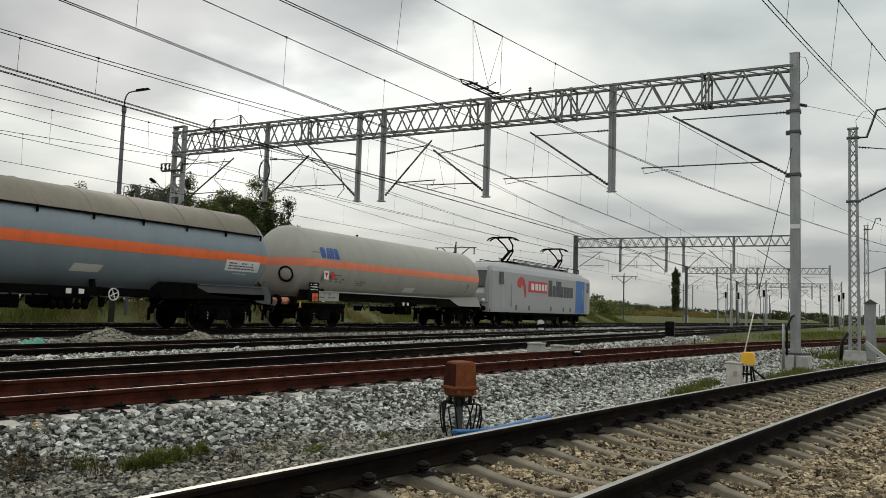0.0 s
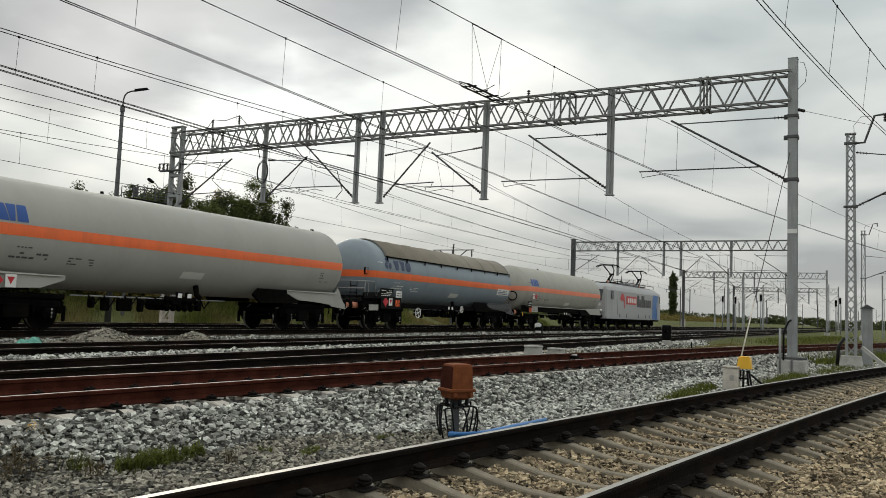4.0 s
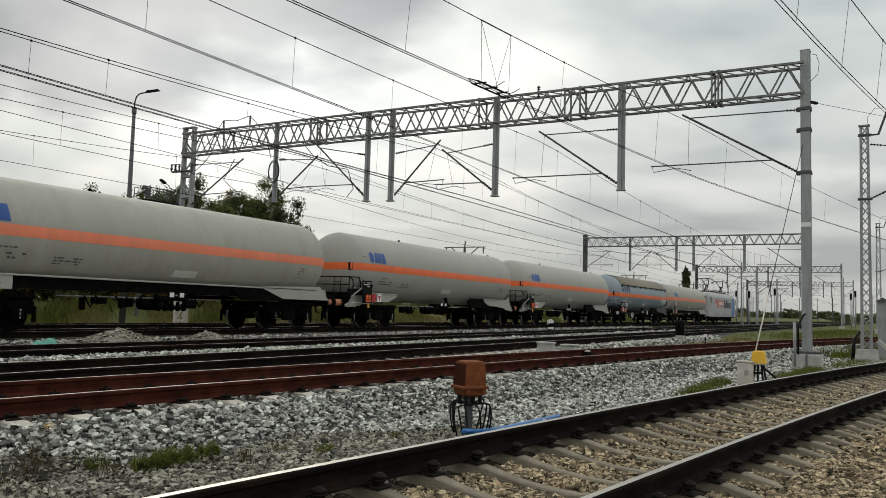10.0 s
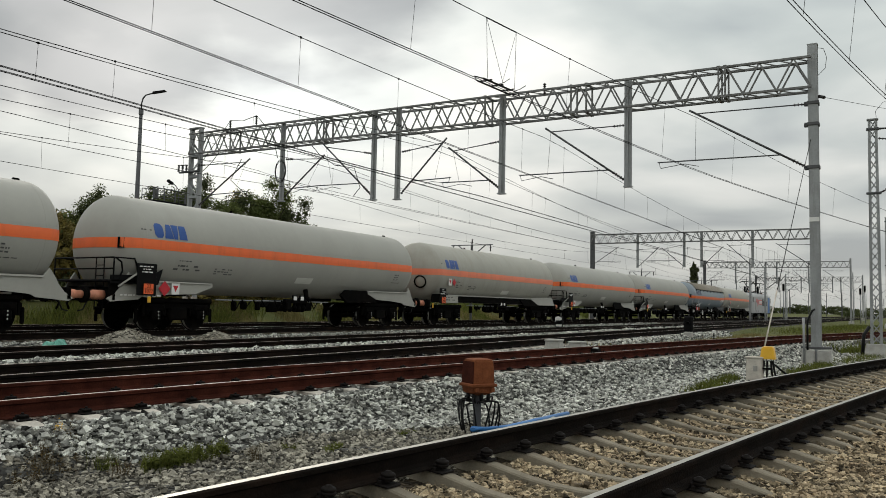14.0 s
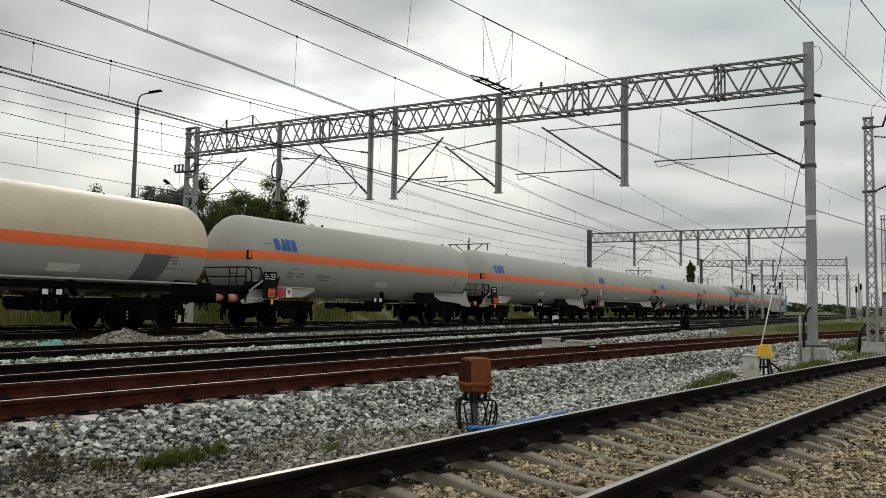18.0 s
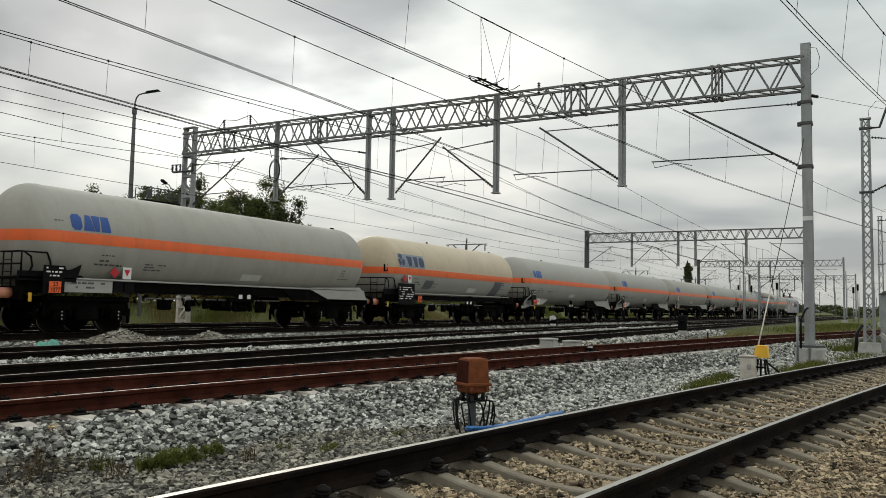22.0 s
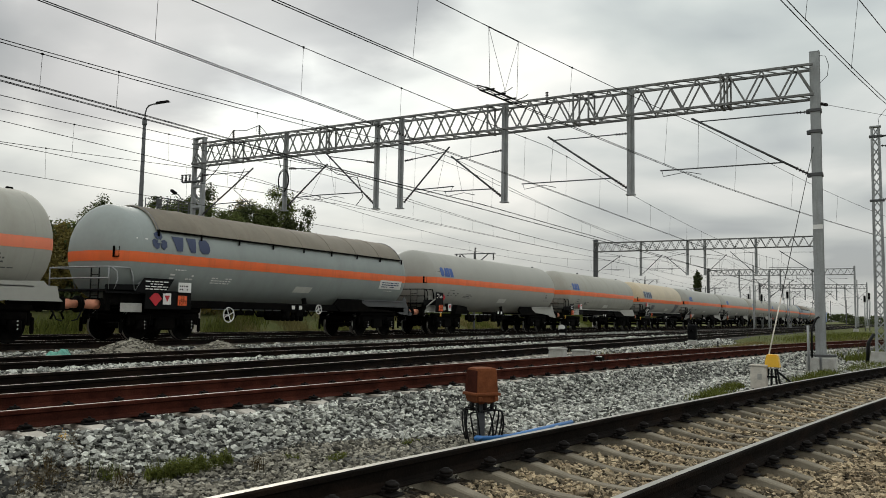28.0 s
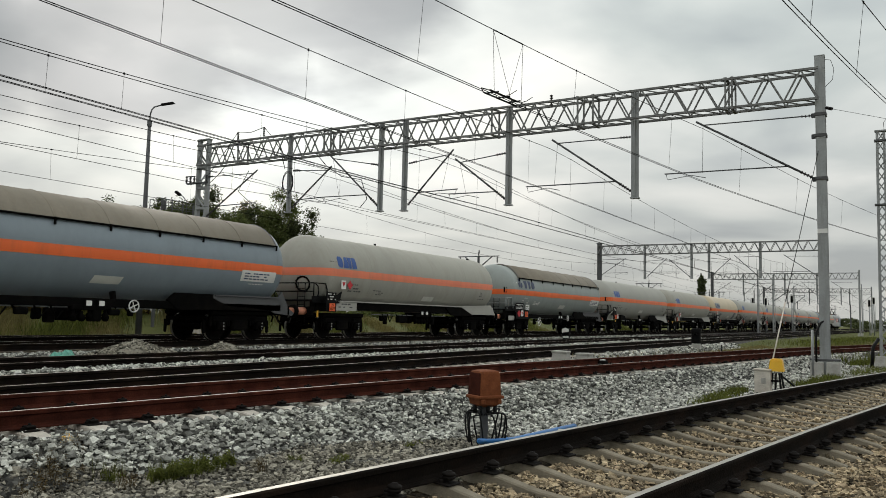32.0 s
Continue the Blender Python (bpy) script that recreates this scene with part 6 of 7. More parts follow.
def marker_post(x, y, h):
    t = thing("marker_post", pose(x, y, gz(x, y)), "short dark stake with a small white cap", "post", "marker posts")
    part("stake", M().tube([(0, 0, -0.05), (0, 0, h)], 0.03, 6), M_BLACKP, t)
    part("cap", M().box((0, 0, h + 0.05), (0.14, 0.12, 0.13), 0.02), M_PLATE, t)


marker_post(-7.35, 39.0, 0.5)
for x, y in ((-8.65, 21.95), (-8.50, 23.5)):
    t = thing("concrete_block", pose(x, y, gz(x, y), 0, 0, random.uniform(-8, 8)), "pale grey concrete cable-well block beside the track", "concrete block", "concrete blocks")
    part("body", M().add([(-0.24, -0.22, -0.05), (0.24, -0.22, -0.05), (0.24, 0.22, -0.05), (-0.24, 0.22, -0.05), (-0.20, -0.19, 0.30), (0.20, -0.19, 0.30), (0.20, 0.19, 0.30), (-0.20, 0.19, 0.30)],
                         [(0, 1, 2, 3), (4, 5, 6, 7), (0, 1, 5, 4), (1, 2, 6, 5), (2, 3, 7, 6), (3, 0, 4, 7)]), M_CONC, t)
    part("cap", M().box((0, 0, 0.32), (0.46, 0.43, 0.06), 0.015), M_CONC, t, "chipped pale cap")
for x, y, k in ((-16.6, 36.5, 0.0), (-10.05, 21.40, 0.2), (-6.9, 20.2, 0.1), (-17.9, 41.3, 0.0)):
    t = thing("point_lock", pose(x, y, gz(x, y), 0, 0, 10 * k), "small dark metal cable box with pale cover between rails", "cable box", "track boxes")
    part("body", M().box((0, 0, 0.08), (0.40, 0.30, 0.20), 0.03), M_BLACK, t)
    part("cover", M().box((0.02, 0, 0.19), (0.26, 0.18, 0.03), 0.01), M_PLATE, t)
def heap(x, y, a, b, h, seed):
    """A heap of spilt ballast: a lumpy mound dressed with stones."""
    rng = np.random.default_rng(seed)
    m = M()
    n, k = 26, 9
    vs, fs = [(0, 0, h)], []
    for i in range(1, k + 1):
        q = i / k
        for j in range(n):
            w = 2 * math.pi * j / n
            r = q * (1 + 0.10 * math.sin(3 * w + seed) + 0.05 * math.sin(7 * w))
            vs.append((a * r * math.cos(w), b * r * math.sin(w), h * (1 - q) ** 0.9 * (1 + 0.12 * math.sin(5 * w * q + seed)) - 0.12 * (i == k) + rng.normal(0, 0.012)))
    fs += [(0, 1 + j, 1 + (j + 1) % n) for j in range(n)]
    fs += [(1 + (i - 1) * n + j, 1 + i * n + j, 1 + i * n + (j + 1) % n, 1 + (i - 1) * n + (j + 1) % n) for i in range(1, k) for j in range(n)]
    m.add(vs, fs)
    t = thing("ballast_heap", pose(x, y, gz(x, y) + 0.02), "low heap of spilt grey ballast between the tracks", "ballast heap", "ballast heaps")
    part("mound", m, M_STONED, t)
    cs, rs = [], []
    for _ in range(2600):
        q, w = math.sqrt(rng.random()) * 0.98, rng.random() * 2 * math.pi
        cs.append((a * q * math.cos(w), b * q * math.sin(w), h * (1 - q) ** 0.9))
        rs.append(rng.uniform(0.030, 0.060))
    tagged(part("stone_dressing", stone_mesh(np.array(cs), np.array(rs), M_STONED, seed, 12), None, t), kind="stuff")


def stone_mesh(centres, radii, material, seed, tris=20, squash=0.72):
    """Many broken stones as one mesh, each a randomly cut and turned solid."""
    rng = np.random.default_rng(seed)
    if tris >= 20:
        p = (1 + 5 ** 0.5) / 2
        base = np.array([(-1, p, 0), (1, p, 0), (-1, -p, 0), (1, -p, 0), (0, -1, p), (0, 1, p), (0, -1, -p), (0, 1, -p), (p, 0, -1), (p, 0, 1), (-p, 0, -1), (-p, 0, 1)]) / math.hypot(1, p)
        faces = np.array([(0, 11, 5), (0, 5, 1), (0, 1, 7), (0, 7, 10), (0, 10, 11), (1, 5, 9), (5, 11, 4), (11, 10, 2), (10, 7, 6), (7, 1, 8), (3, 9, 4), (3, 4, 2), (3, 2, 6), (3, 6, 8), (3, 8, 9), (4, 9, 5), (2, 4, 11), (6, 2, 10), (8, 6, 7), (9, 8, 1)])
    else:
        base = np.array([(x, y, z) for x in (-1, 1) for y in (-1, 1) for z in (-1, 1)]) * 0.62
        faces = np.array([(0, 1, 3), (0, 3, 2), (4, 6, 7), (4, 7, 5), (0, 4, 5), (0, 5, 1), (2, 3, 7), (2, 7, 6), (0, 2, 6), (0, 6, 4), (1, 5, 7), (1, 7, 3)])
    n, k = len(centres), len(base)
    v = base[None] * (1 + rng.uniform(-0.50, 0.36, (n, k, 1))) + rng.normal(0, 0.12, (n, k, 3))
    v = v * rng.uniform(0.65, 1.3, (n, 1, 3))
    q = rng.normal(size=(n, 4))
    q /= np.linalg.norm(q, axis=1, keepdims=True)
    w, x, y, z = q.T
    R = np.stack([np.stack([1 - 2 * (y * y + z * z), 2 * (x * y - z * w), 2 * (x * z + y * w)], -1), np.stack([2 * (x * y + z * w), 1 - 2 * (x * x + z * z), 2 * (y * z - x * w)], -1),
                  np.stack([2 * (x * z - y * w), 2 * (y * z + x * w), 1 - 2 * (x * x + y * y)], -1)], 1)
    v = np.einsum("nij,nkj->nki", R, v)
    v[:, :, 2] *= squash
    v = v * radii[:, None, None] + centres[:, None]
    f = (faces[None] + (np.arange(n) * k)[:, None, None]).reshape(-1, 3)
    me = bpy.data.meshes.new("stones")
    me.vertices.add(n * k)
    me.vertices.foreach_set("co", v.astype(np.float32).ravel())
    me.loops.add(f.size)
    me.loops.foreach_set("vertex_index", f.ravel().astype(np.int32))
    me.polygons.add(len(f))
    me.polygons.foreach_set("loop_start", (np.arange(len(f)) * 3).astype(np.int32))
    me.polygons.foreach_set("use_smooth", np.zeros(len(f), bool))
    me.materials.append(material)
    me.update()
    me.validate()
    return me


heap(-17.3, 13.95, 0.95, 1.75, 0.52, 3)
heap(-17.3, 17.05, 0.8, 1.15, 0.42, 8)
rng_s = random.Random(21)
solo("plastic_sheet", M().add([(0.85 * (i / 17 - 0.5) * (1 + 0.2 * math.sin(j * 1.4)) + rng_s.gauss(0, 0.012), 1.1 * (j / 18 - 0.5) + rng_s.gauss(0, 0.012), 0.30 * math.exp(-((i - 8) / 5.5) ** 2 - ((j - 8.5) / 6.0) ** 2) * (1 + 0.22 * math.sin(i * 0.9 + j * 0.55)) + 0.05 * abs(math.sin(i * 0.5 - j * 0.8)) + rng_s.gauss(0, 0.006)) for j in range(19) for i in range(18)],
                               [(j * 18 + i, j * 18 + i + 1, (j + 1) * 18 + i + 1, (j + 1) * 18 + i) for j in range(18) for i in range(17)]), M_GREEN,
     "crumpled green plastic sheet lying between the tracks", "plastic sheet", pose(-17.2, 11.9, gz(-17.2, 11.9)))
solo("pale_slab", M().box((0, 0, 0.05), (0.5, 1.1, 0.10), 0.02), M_SLEEPER2, "pale broken concrete slab on the ballast", "slab", pose(-16.9, 15.9, gz(-16.9, 15.9) + 0.06, 4, 3, 12))


def yard_lamp(x, y, h, arm_len=1.3, tilt=0.0):
    t = thing("yard_lamp", pose(x, y, gz(x, y)), "tall dark steel lamp post with one curved arm", "lamp post", "yard lamps")
    part("post", M().tube([(0, 0, 0), (0, 0, h * 0.92)], 0.15, 10, taper=0.075), M_GALVD, t)
    z = h * 0.92
    part("arm", M().tube([(0, 0, z - 0.05), (0.01, 0.005, z + 0.30), (0.06, 0.03, z + 0.52), (0.16, 0.08, z + 0.66), (0.36, 0.18, z + 0.73), (0.60, 0.30, z + 0.76)], 0.034, 8), M_GALVD, t)
    part("collar", M().lathe([(0.11, z - 0.25), (0.11, z + 0.02), (0.05, z + 0.06)], "Z", (0, 0, 0), 10), M_GALVD, t)
    part("lantern", M().add([(0.46, 0.17, z + 0.72), (0.42, 0.28, z + 0.72), (1.02, 0.58, z + 0.83), (1.06, 0.47, z + 0.83), (0.50, 0.19, z + 0.83), (0.46, 0.30, z + 0.83), (0.92, 0.55, z + 0.91), (0.98, 0.44, z + 0.91)],
                            [(0, 1, 2, 3), (4, 5, 6, 7), (0, 1, 5, 4), (1, 2, 6, 5), (2, 3, 7, 6), (3, 0, 4, 7)]), M_BLACKP, t)


yard_lamp(-30.05, 24.38, 11.0)


def service_gallery():
    x, z = -32.5, 5.98
    t = thing("service_gallery", pose(x, 28.4, 0), "dark steel service platform with a railing above the trees", "platform")
    part("deck", M().box((0, 0, z), (0.9, 3.0, 0.08), 0.02), M_BLACKP, t)
    for dx in (-0.42, 0.42):
        for k in range(5):
            part("rail_post", M().beam((dx, -1.4 + 0.7 * k, z), (dx, -1.4 + 0.7 * k, z + 0.66), 0.03), M_GALVD, t)
        for dz in (0.34, 0.66):
            part("handrail", M().beam((dx, -1.4, z + dz), (dx, 1.4, z + dz), 0.03), M_GALVD, t)
    for y in (-1.2, 1.2):
        part("leg", M().box((0, y, (gz(x, 28) + z) / 2 - 0.05), (0.14, 0.14, z - gz(x, 28)), 0.02), M_GALVD, t)
    part("cabinet", M().box((0.3, -1.15, z + 0.36), (0.2, 0.22, 0.5), 0.03), M_GALVD, t)
    part("floodlight_arm", M().tube([(0.3, 0.35, z), (0.3, 0.30, z + 0.75), (0.3, 0.05, z + 0.98), (0.3, -0.15, z + 1.02)], 0.022, 6), M_GALVD, t)
    part("floodlight", M().add([(0.2, -0.42, z + 1.10), (0.4, -0.42, z + 1.10), (0.4, -0.12, z + 0.96), (0.2, -0.12, z + 0.96), (0.22, -0.40, z + 1.20), (0.38, -0.40, z + 1.20), (0.38, -0.10, z + 1.06), (0.22, -0.10, z + 1.06)],
                               [(0, 1, 2, 3), (4, 5, 6, 7), (0, 1, 5, 4), (1, 2, 6, 5), (2, 3, 7, 6), (3, 0, 4, 7)]), M_BLACKP, t)


service_gallery()


def t_mast(x, y, h, span=3.8):
    t = thing("feeder_mast", pose(x, y, gz(x, y)), "slim steel mast with a wide braced crossarm", "mast", "feeder masts")
    part("post", M().box((0, 0, h / 2 - 0.13), (0.16, 0.16, h - 0.26), 0.02), M_GALVD, t)
    part("crossarm", M().box((0, 0, h - 0.3), (span, 0.08, 0.07), 0.01), M_GALVD, t)
    for s in (-1, 1):
        part("brace", M().beam((0, 0, h - 1.3), (s * span * 0.33, 0, h - 0.32), 0.07), M_GALVD, t)
        part("insulator", insulator((s * span * 0.45, 0, h - 0.32), (s * span * 0.45, 0, h - 0.85), 4, 0.09), M_INS, t)
    part("insulator", insulator((0, 0, h - 0.25), (0.05, 0, h + 0.2), 4, 0.10), M_INS, t)
    return t


t_mast(-30.0, 57.6, 6.7)
t_mast(-31.0, 112.0, 6.9)
t_mast(-32.0, 158.0, 7.2, 6.0)


def far_signal(x, y, h):
    t = thing("colour_light_signal", pose(x, y, gz(x, y)), "dark colour-light signal on a slim pale post", "signal", "colour-light signals")
    part("post", M().tube([(0, 0, 0), (0, 0, h - 1.2)], 0.09, 8), M_GALV, t)
    part("backboard", M().box((0, 0, h - 0.7), (0.46, 0.08, 1.25), 0.2), M_PLATE, t, "white-edged backboard")
    part("lamp_case", M().box((0, -0.06, h - 0.7), (0.32, 0.12, 1.08), 0.1), M_BLACKP, t)
    part("ladder", M().beam((0.2, 0.2, 0.2), (0.2, 0.2, h - 1.6), 0.05), M_GALV, t)


for x, y, h in ((-17.7, 128.0, 5.3), (-14.4, 131.0, 5.9), (-22.9, 150.0, 6.0), (-4.6, 150.0, 6.1), (-4.0, 152.0, 6.6)):
    far_signal(x, y, h)
for x, y, h in ((-16.15, 110.0, 8.4), (-14.3, 110.0, 7.2), (-17.2, 160.0, 8.5), (-12.5, 170.0, 9.0), (-22.8, 175.0, 9.5), (-7.0, 185.0, 10.0), (-30.0, 185.0, 8.5), (-2.0, 190.0, 10.0), (2.0, 130.0, 9.0)):
    t = thing("distant_mast", pose(x, y, gz(x, y)), "slim pale steel mast standing far down the yard", "mast", "distant masts")
    part("post", M().box((0, 0, h / 2), (0.20, 0.20, h), 0.02).box((0.22, 0, h * 0.35), (0.06, 0.10, h * 0.7), 0.01), M_GALV, t)
    part("bracket", M().beam((0.1, 0, h * 0.6), (1.9, 0, h * 0.78), 0.07), M_GALVD, t)
    part("stay", M().beam((0.1, 0, h * 0.79), (1.9, 0, h * 0.785), 0.04), M_GALVD, t)
for k in range(26):
    rng = random.Random(k)
    x, y, h = rng.uniform(-75, 25), rng.uniform(240, 520), rng.uniform(9, 13)
    t = thing("distant_mast", pose(x, y, gz(x, y)), "slim dark mast standing far down the yard", "mast", "distant masts")
    part("post", M().box((0, 0, h / 2), (0.26, 0.26, h), 0.02), M_GALVD, t)
    part("bracket", M().beam((0, 0, h * 0.62), (rng.choice((-2.4, 2.4)), 0, h * 0.78), 0.10), M_GALVD, t)


def section_insulator():
    """Slim black runners let into the contact wire, hung by four droppers."""
    t = thing("section_insulator", pose(0, 0, 0), "black section insulator hung in the contact wire", "insulator")
    x = lambda y: red_x(y) + 0.1
    for o in (-0.11, 0.11):
        part("runner", M().tube([(x(13.3), 13.3, 5.41), (x(13.55) + o, 13.55, 5.39), (x(14.7) + o, 14.7, 5.39), (x(14.95), 14.95, 5.41)], 0.011, 6), M_BLACKP, t)
    part("core", M().tube([(x(13.6), 13.6, 5.44), (x(14.6), 14.6, 5.44)], 0.022, 8), M_INS, t)
    for y in (13.7, 14.1, 14.5):
        part("yoke", M().beam((x(y) - 0.13, y, 5.42), (x(y) + 0.13, y, 5.42), 0.025), M_BLACKP, t)
    for y in (14.0, 14.6):
        for s in (-1, 1):
            part("horn", M().tube([(x(y) + s * 0.10, y, 5.41), (x(y) + s * 0.16, y + 0.10, 5.46), (x(y) + s * 0.24, y + 0.22, 5.56)], 0.008, 5), M_BLACKP, t)
    top = lambda y: messenger_z(y, STATIONS, 7.02, 6.43)
    for ya, yb in ((13.75, 13.52), (14.35, 13.52), (14.25, 14.62), (14.75, 14.62)):
        part("hanger", M().tube([(x(ya), ya, 5.44), (red_x(yb) + 0.2, yb, top(yb))], 0.0045, 4), M_WIRE, t)
    part("splice", M().tube([(red_x(13.52) + 0.2, 13.52, top(13.52)), (red_x(14.62) + 0.2, 14.62, top(14.62))], 0.013, 6), M_BLACKP, t)


section_insulator()


def gantry_fittings():
    """Jumpers, horns and a switch on the near gantry."""
    y = GY[0]
    for x, h in ((-25.75, 9.12), (-24.2, 9.18), (-10.6, 8.95)):
        t = thing("post_insulator", pose(x, y, 0), "dark upright insulator on the gantry's top chord", "insulator", "post insulators")
        part("stem", M().tube([(0, 0, 8.62), (0, 0, h - 0.35)], 0.02, 6), M_GALVD, t)
        part("porcelain", insulator((0, 0, h - 0.4), (0, 0, h), 5, 0.06), M_INS, t)
    t = thing("jumper_cable", pose(0, y, 0), "loose black jumper cables draped on the gantry", "cable")
    for pts in ([(-28.2, 0, 7.0), (-27.6, 0, 7.2), (-26.6, 0, 8.2), (-25.75, 0, 9.12)], [(-25.75, 0, 9.12), (-25.0, 0, 9.02), (-24.2, 0, 9.18)], [(-24.2, 0, 9.18), (-23.8, 0, 8.8), (-23.2, 0, 8.1), (-22.9, 0, 7.2)],
                [(-21.0, -0.3, 7.7), (-20.4, -0.3, 7.1), (-19.6, -0.3, 6.6), (-18.6, -0.3, 6.4), (-18.3, -0.3, 5.6), (-18.6, -0.3, 5.3)], [(-27.4, 0, 6.9), (-26.8, 0, 7.3), (-26.4, 0, 7.7)], [(-25.0, 0, 7.3), (-25.6, 0, 6.4), (-24.5, 0, 5.6)]):
        part("cable", M().tube(pts, 0.016, 6), M_CABLE, t)
    m = M()
    for k in range(3):
        m.tube([(-22.5 + (0.32 + 0.03 * k) * math.cos(a) * 0.8, -0.25, 6.55 + (0.42 + 0.04 * k) * math.sin(a)) for a in [j * math.pi / 9 for j in range(19)]], 0.011, 5, cap=False)
    solo("cable_coil", m, M_CABLE, "coiled spare black cable hung on a drop pole", "cable coil", pose(0, y, 0))
    t = thing("line_switch", pose(-28.0, y - 0.2, 6.9), "dark line disconnector switch on the gantry mast", "switch")
    part("frame", M().box((0, 0, 0), (1.3, 0.12, 0.08), 0.02), M_GALVD, t)
    for x in (-0.7, -0.45, -0.2, 0.6):
        part("insulator", insulator((x, 0, 0.02), (x, 0, 0.34), 5, 0.06), M_INS, t)
    part("blade", M().beam((-0.75, 0, 0.35), (-0.15, 0, 0.33), 0.035), M_BLACKP, t)


gantry_fittings()


# ---- trees ----
def leaf_mesh(name, blobs, n, size, material, seed, thin=1.0):
    """n small crossed leaves scattered in lumpy blobs of (centre, radii)."""
    rng = np.random.default_rng(seed)
    pick = rng.choice(len(blobs), n, p=np.array([b[1][0] * b[1][1] * b[1][2] for b in blobs]) / sum(b[1][0] * b[1][1] * b[1][2] for b in blobs))
    c = np.array([b[0] for b in blobs])[pick]
    r = np.array([b[1] for b in blobs])[pick]
    d = rng.normal(size=(n, 3))
    d /= np.linalg.norm(d, axis=1, keepdims=True)
    p = c + d * r * np.minimum(np.abs(rng.normal(0, 0.62, (n, 1))), rng.uniform(0.75, 1.1, (n, 1)))
    a = rng.normal(size=(n, 3))
    a /= np.linalg.norm(a, axis=1, keepdims=True)
    b = np.cross(a, rng.normal(size=(n, 3)))
    b /= np.linalg.norm(b, axis=1, keepdims=True)
    s = size * rng.uniform(0.5, 1.4, (n, 1))
    v = np.stack([p - a * s, p + b * s * 0.45, p + a * s, p - b * s * 0.45], 1)
    me = bpy.data.meshes.new(name)
    me.vertices.add(n * 4)
    me.vertices.foreach_set("co", v.astype(np.float32).ravel())
    me.loops.add(n * 4)
    me.loops.foreach_set("vertex_index", np.arange(n * 4, dtype=np.int32))
    me.polygons.add(n)
    me.polygons.foreach_set("loop_start", (np.arange(n) * 4).astype(np.int32))
    me.materials.append(material)
    me.update()
    return me


def tree(x, y, h, spread_r, seed, material, label, leaves=30000, leaf=0.075, low=0.12):
    """A tapered trunk, forking limbs, and a ragged crown of many small clumps with gaps between them."""
    rng = random.Random(seed)
    t = thing("tree", pose(x, y, gz(x, y)), label, "tree", "trees beyond the tracks")
    top = Vector((rng.uniform(-.4, .4), rng.uniform(-.4, .4), h * 0.85))
    part("trunk", M().tube([(0, 0, -0.2), (0.05, 0, h * 0.3), top * 0.75, top], 0.05 + h * 0.012, 8, taper=0.03), M_BARK, t)
    blobs = []
    for i in range(9):
        k = rng.uniform(low + 0.1, 0.8)
        a = i * 2.4 + rng.uniform(-0.4, 0.4)
        reach = spread_r * (0.55 + 0.45 * math.sin(math.pi * min(1, k + 0.15))) * rng.uniform(0.6, 1.05)
        c = Vector((reach * math.cos(a), reach * math.sin(a), h * min(0.95, k + 0.16)))
        base = Vector((0, 0, h * k * 0.7))
        part("limb", M().tube([base, base.lerp(c, 0.55) + Vector((0, 0, 0.25)), c], 0.05, 5, taper=0.012), M_BARK, t)
        for j in range(6):
            p = base.lerp(c, rng.uniform(0.35, 1.08)) + Vector((rng.gauss(0, 0.32), rng.gauss(0, 0.32), rng.gauss(0.1, 0.35)))
            q = rng.uniform(0.35, 0.75)
            blobs.append((tuple(p), (q, q, q * rng.uniform(0.7, 1.5))))
    for j in range(16):
        p = top * rng.uniform(0.72, 1.06) + Vector((rng.gauss(0, 0.35), rng.gauss(0, 0.35), rng.gauss(0.1, 0.25)))
        q = rng.uniform(0.2, 0.45)
        blobs.append((tuple(p), (q, q, q * rng.uniform(0.9, 1.7))))
    tagged(part("crown", leaf_mesh("crown", blobs, leaves, leaf, material, seed), None, t), kind="stuff")
    return t


TREES = [(-37, 40.6, 8.7, 2.0, M_LEAF), (-37.5, 38.6, 8.0, 2.0, M_LEAF), (-37, 42.6, 7.7, 1.8, M_LEAFD), (-36.5, 36.6, 7.4, 1.9, M_LEAF), (-37, 44.4, 6.9, 1.4, M_LEAFD), (-38, 37.9, 8.0, 1.8, M_LEAFD), (-38, 40.3, 8.6, 1.8, M_LEAFY), (-38, 31.2, 6.9, 1.6, M_LEAF), (-38, 26.5, 5.1, 1.5, M_LEAF), (-37.5, 34.5, 8.2, 1.7, M_LEAFD),
         (-37, 32.4, 7.2, 1.7, M_LEAFD), (-36.5, 30.2, 6.7, 1.6, M_LEAFD), (-37, 28.9, 6.8, 1.5, M_LEAFD), (-37, 27.8, 6.7, 1.3, M_LEAFD), (-37.5, 25.6, 4.8, 1.6, M_LEAFY), (-37, 23.9, 4.6, 1.7, M_LEAFY),
         (-38, 21.0, 4.6, 2.0, M_LEAFY), (-37, 18.0, 5.0, 2.0, M_LEAFD), (-38, 15.0, 5.2, 2.2, M_LEAFY), (-39, 10.0, 5.6, 2.4, M_LEAFD), (-39, 4.0, 5.8, 2.4, M_LEAF)]
for i, (x, y, h, r, m) in enumerate(TREES):
    tree(x, y, h - gz(x, y), r, 100 + i, m, {"tree_leaf": "leafy green tree in a hedge behind the railway", "yellowing_leaf": "tree with yellowing autumn leaves behind the railway", "dark_leaf": "dark dense tree in a hedge behind the railway"}[m.name])
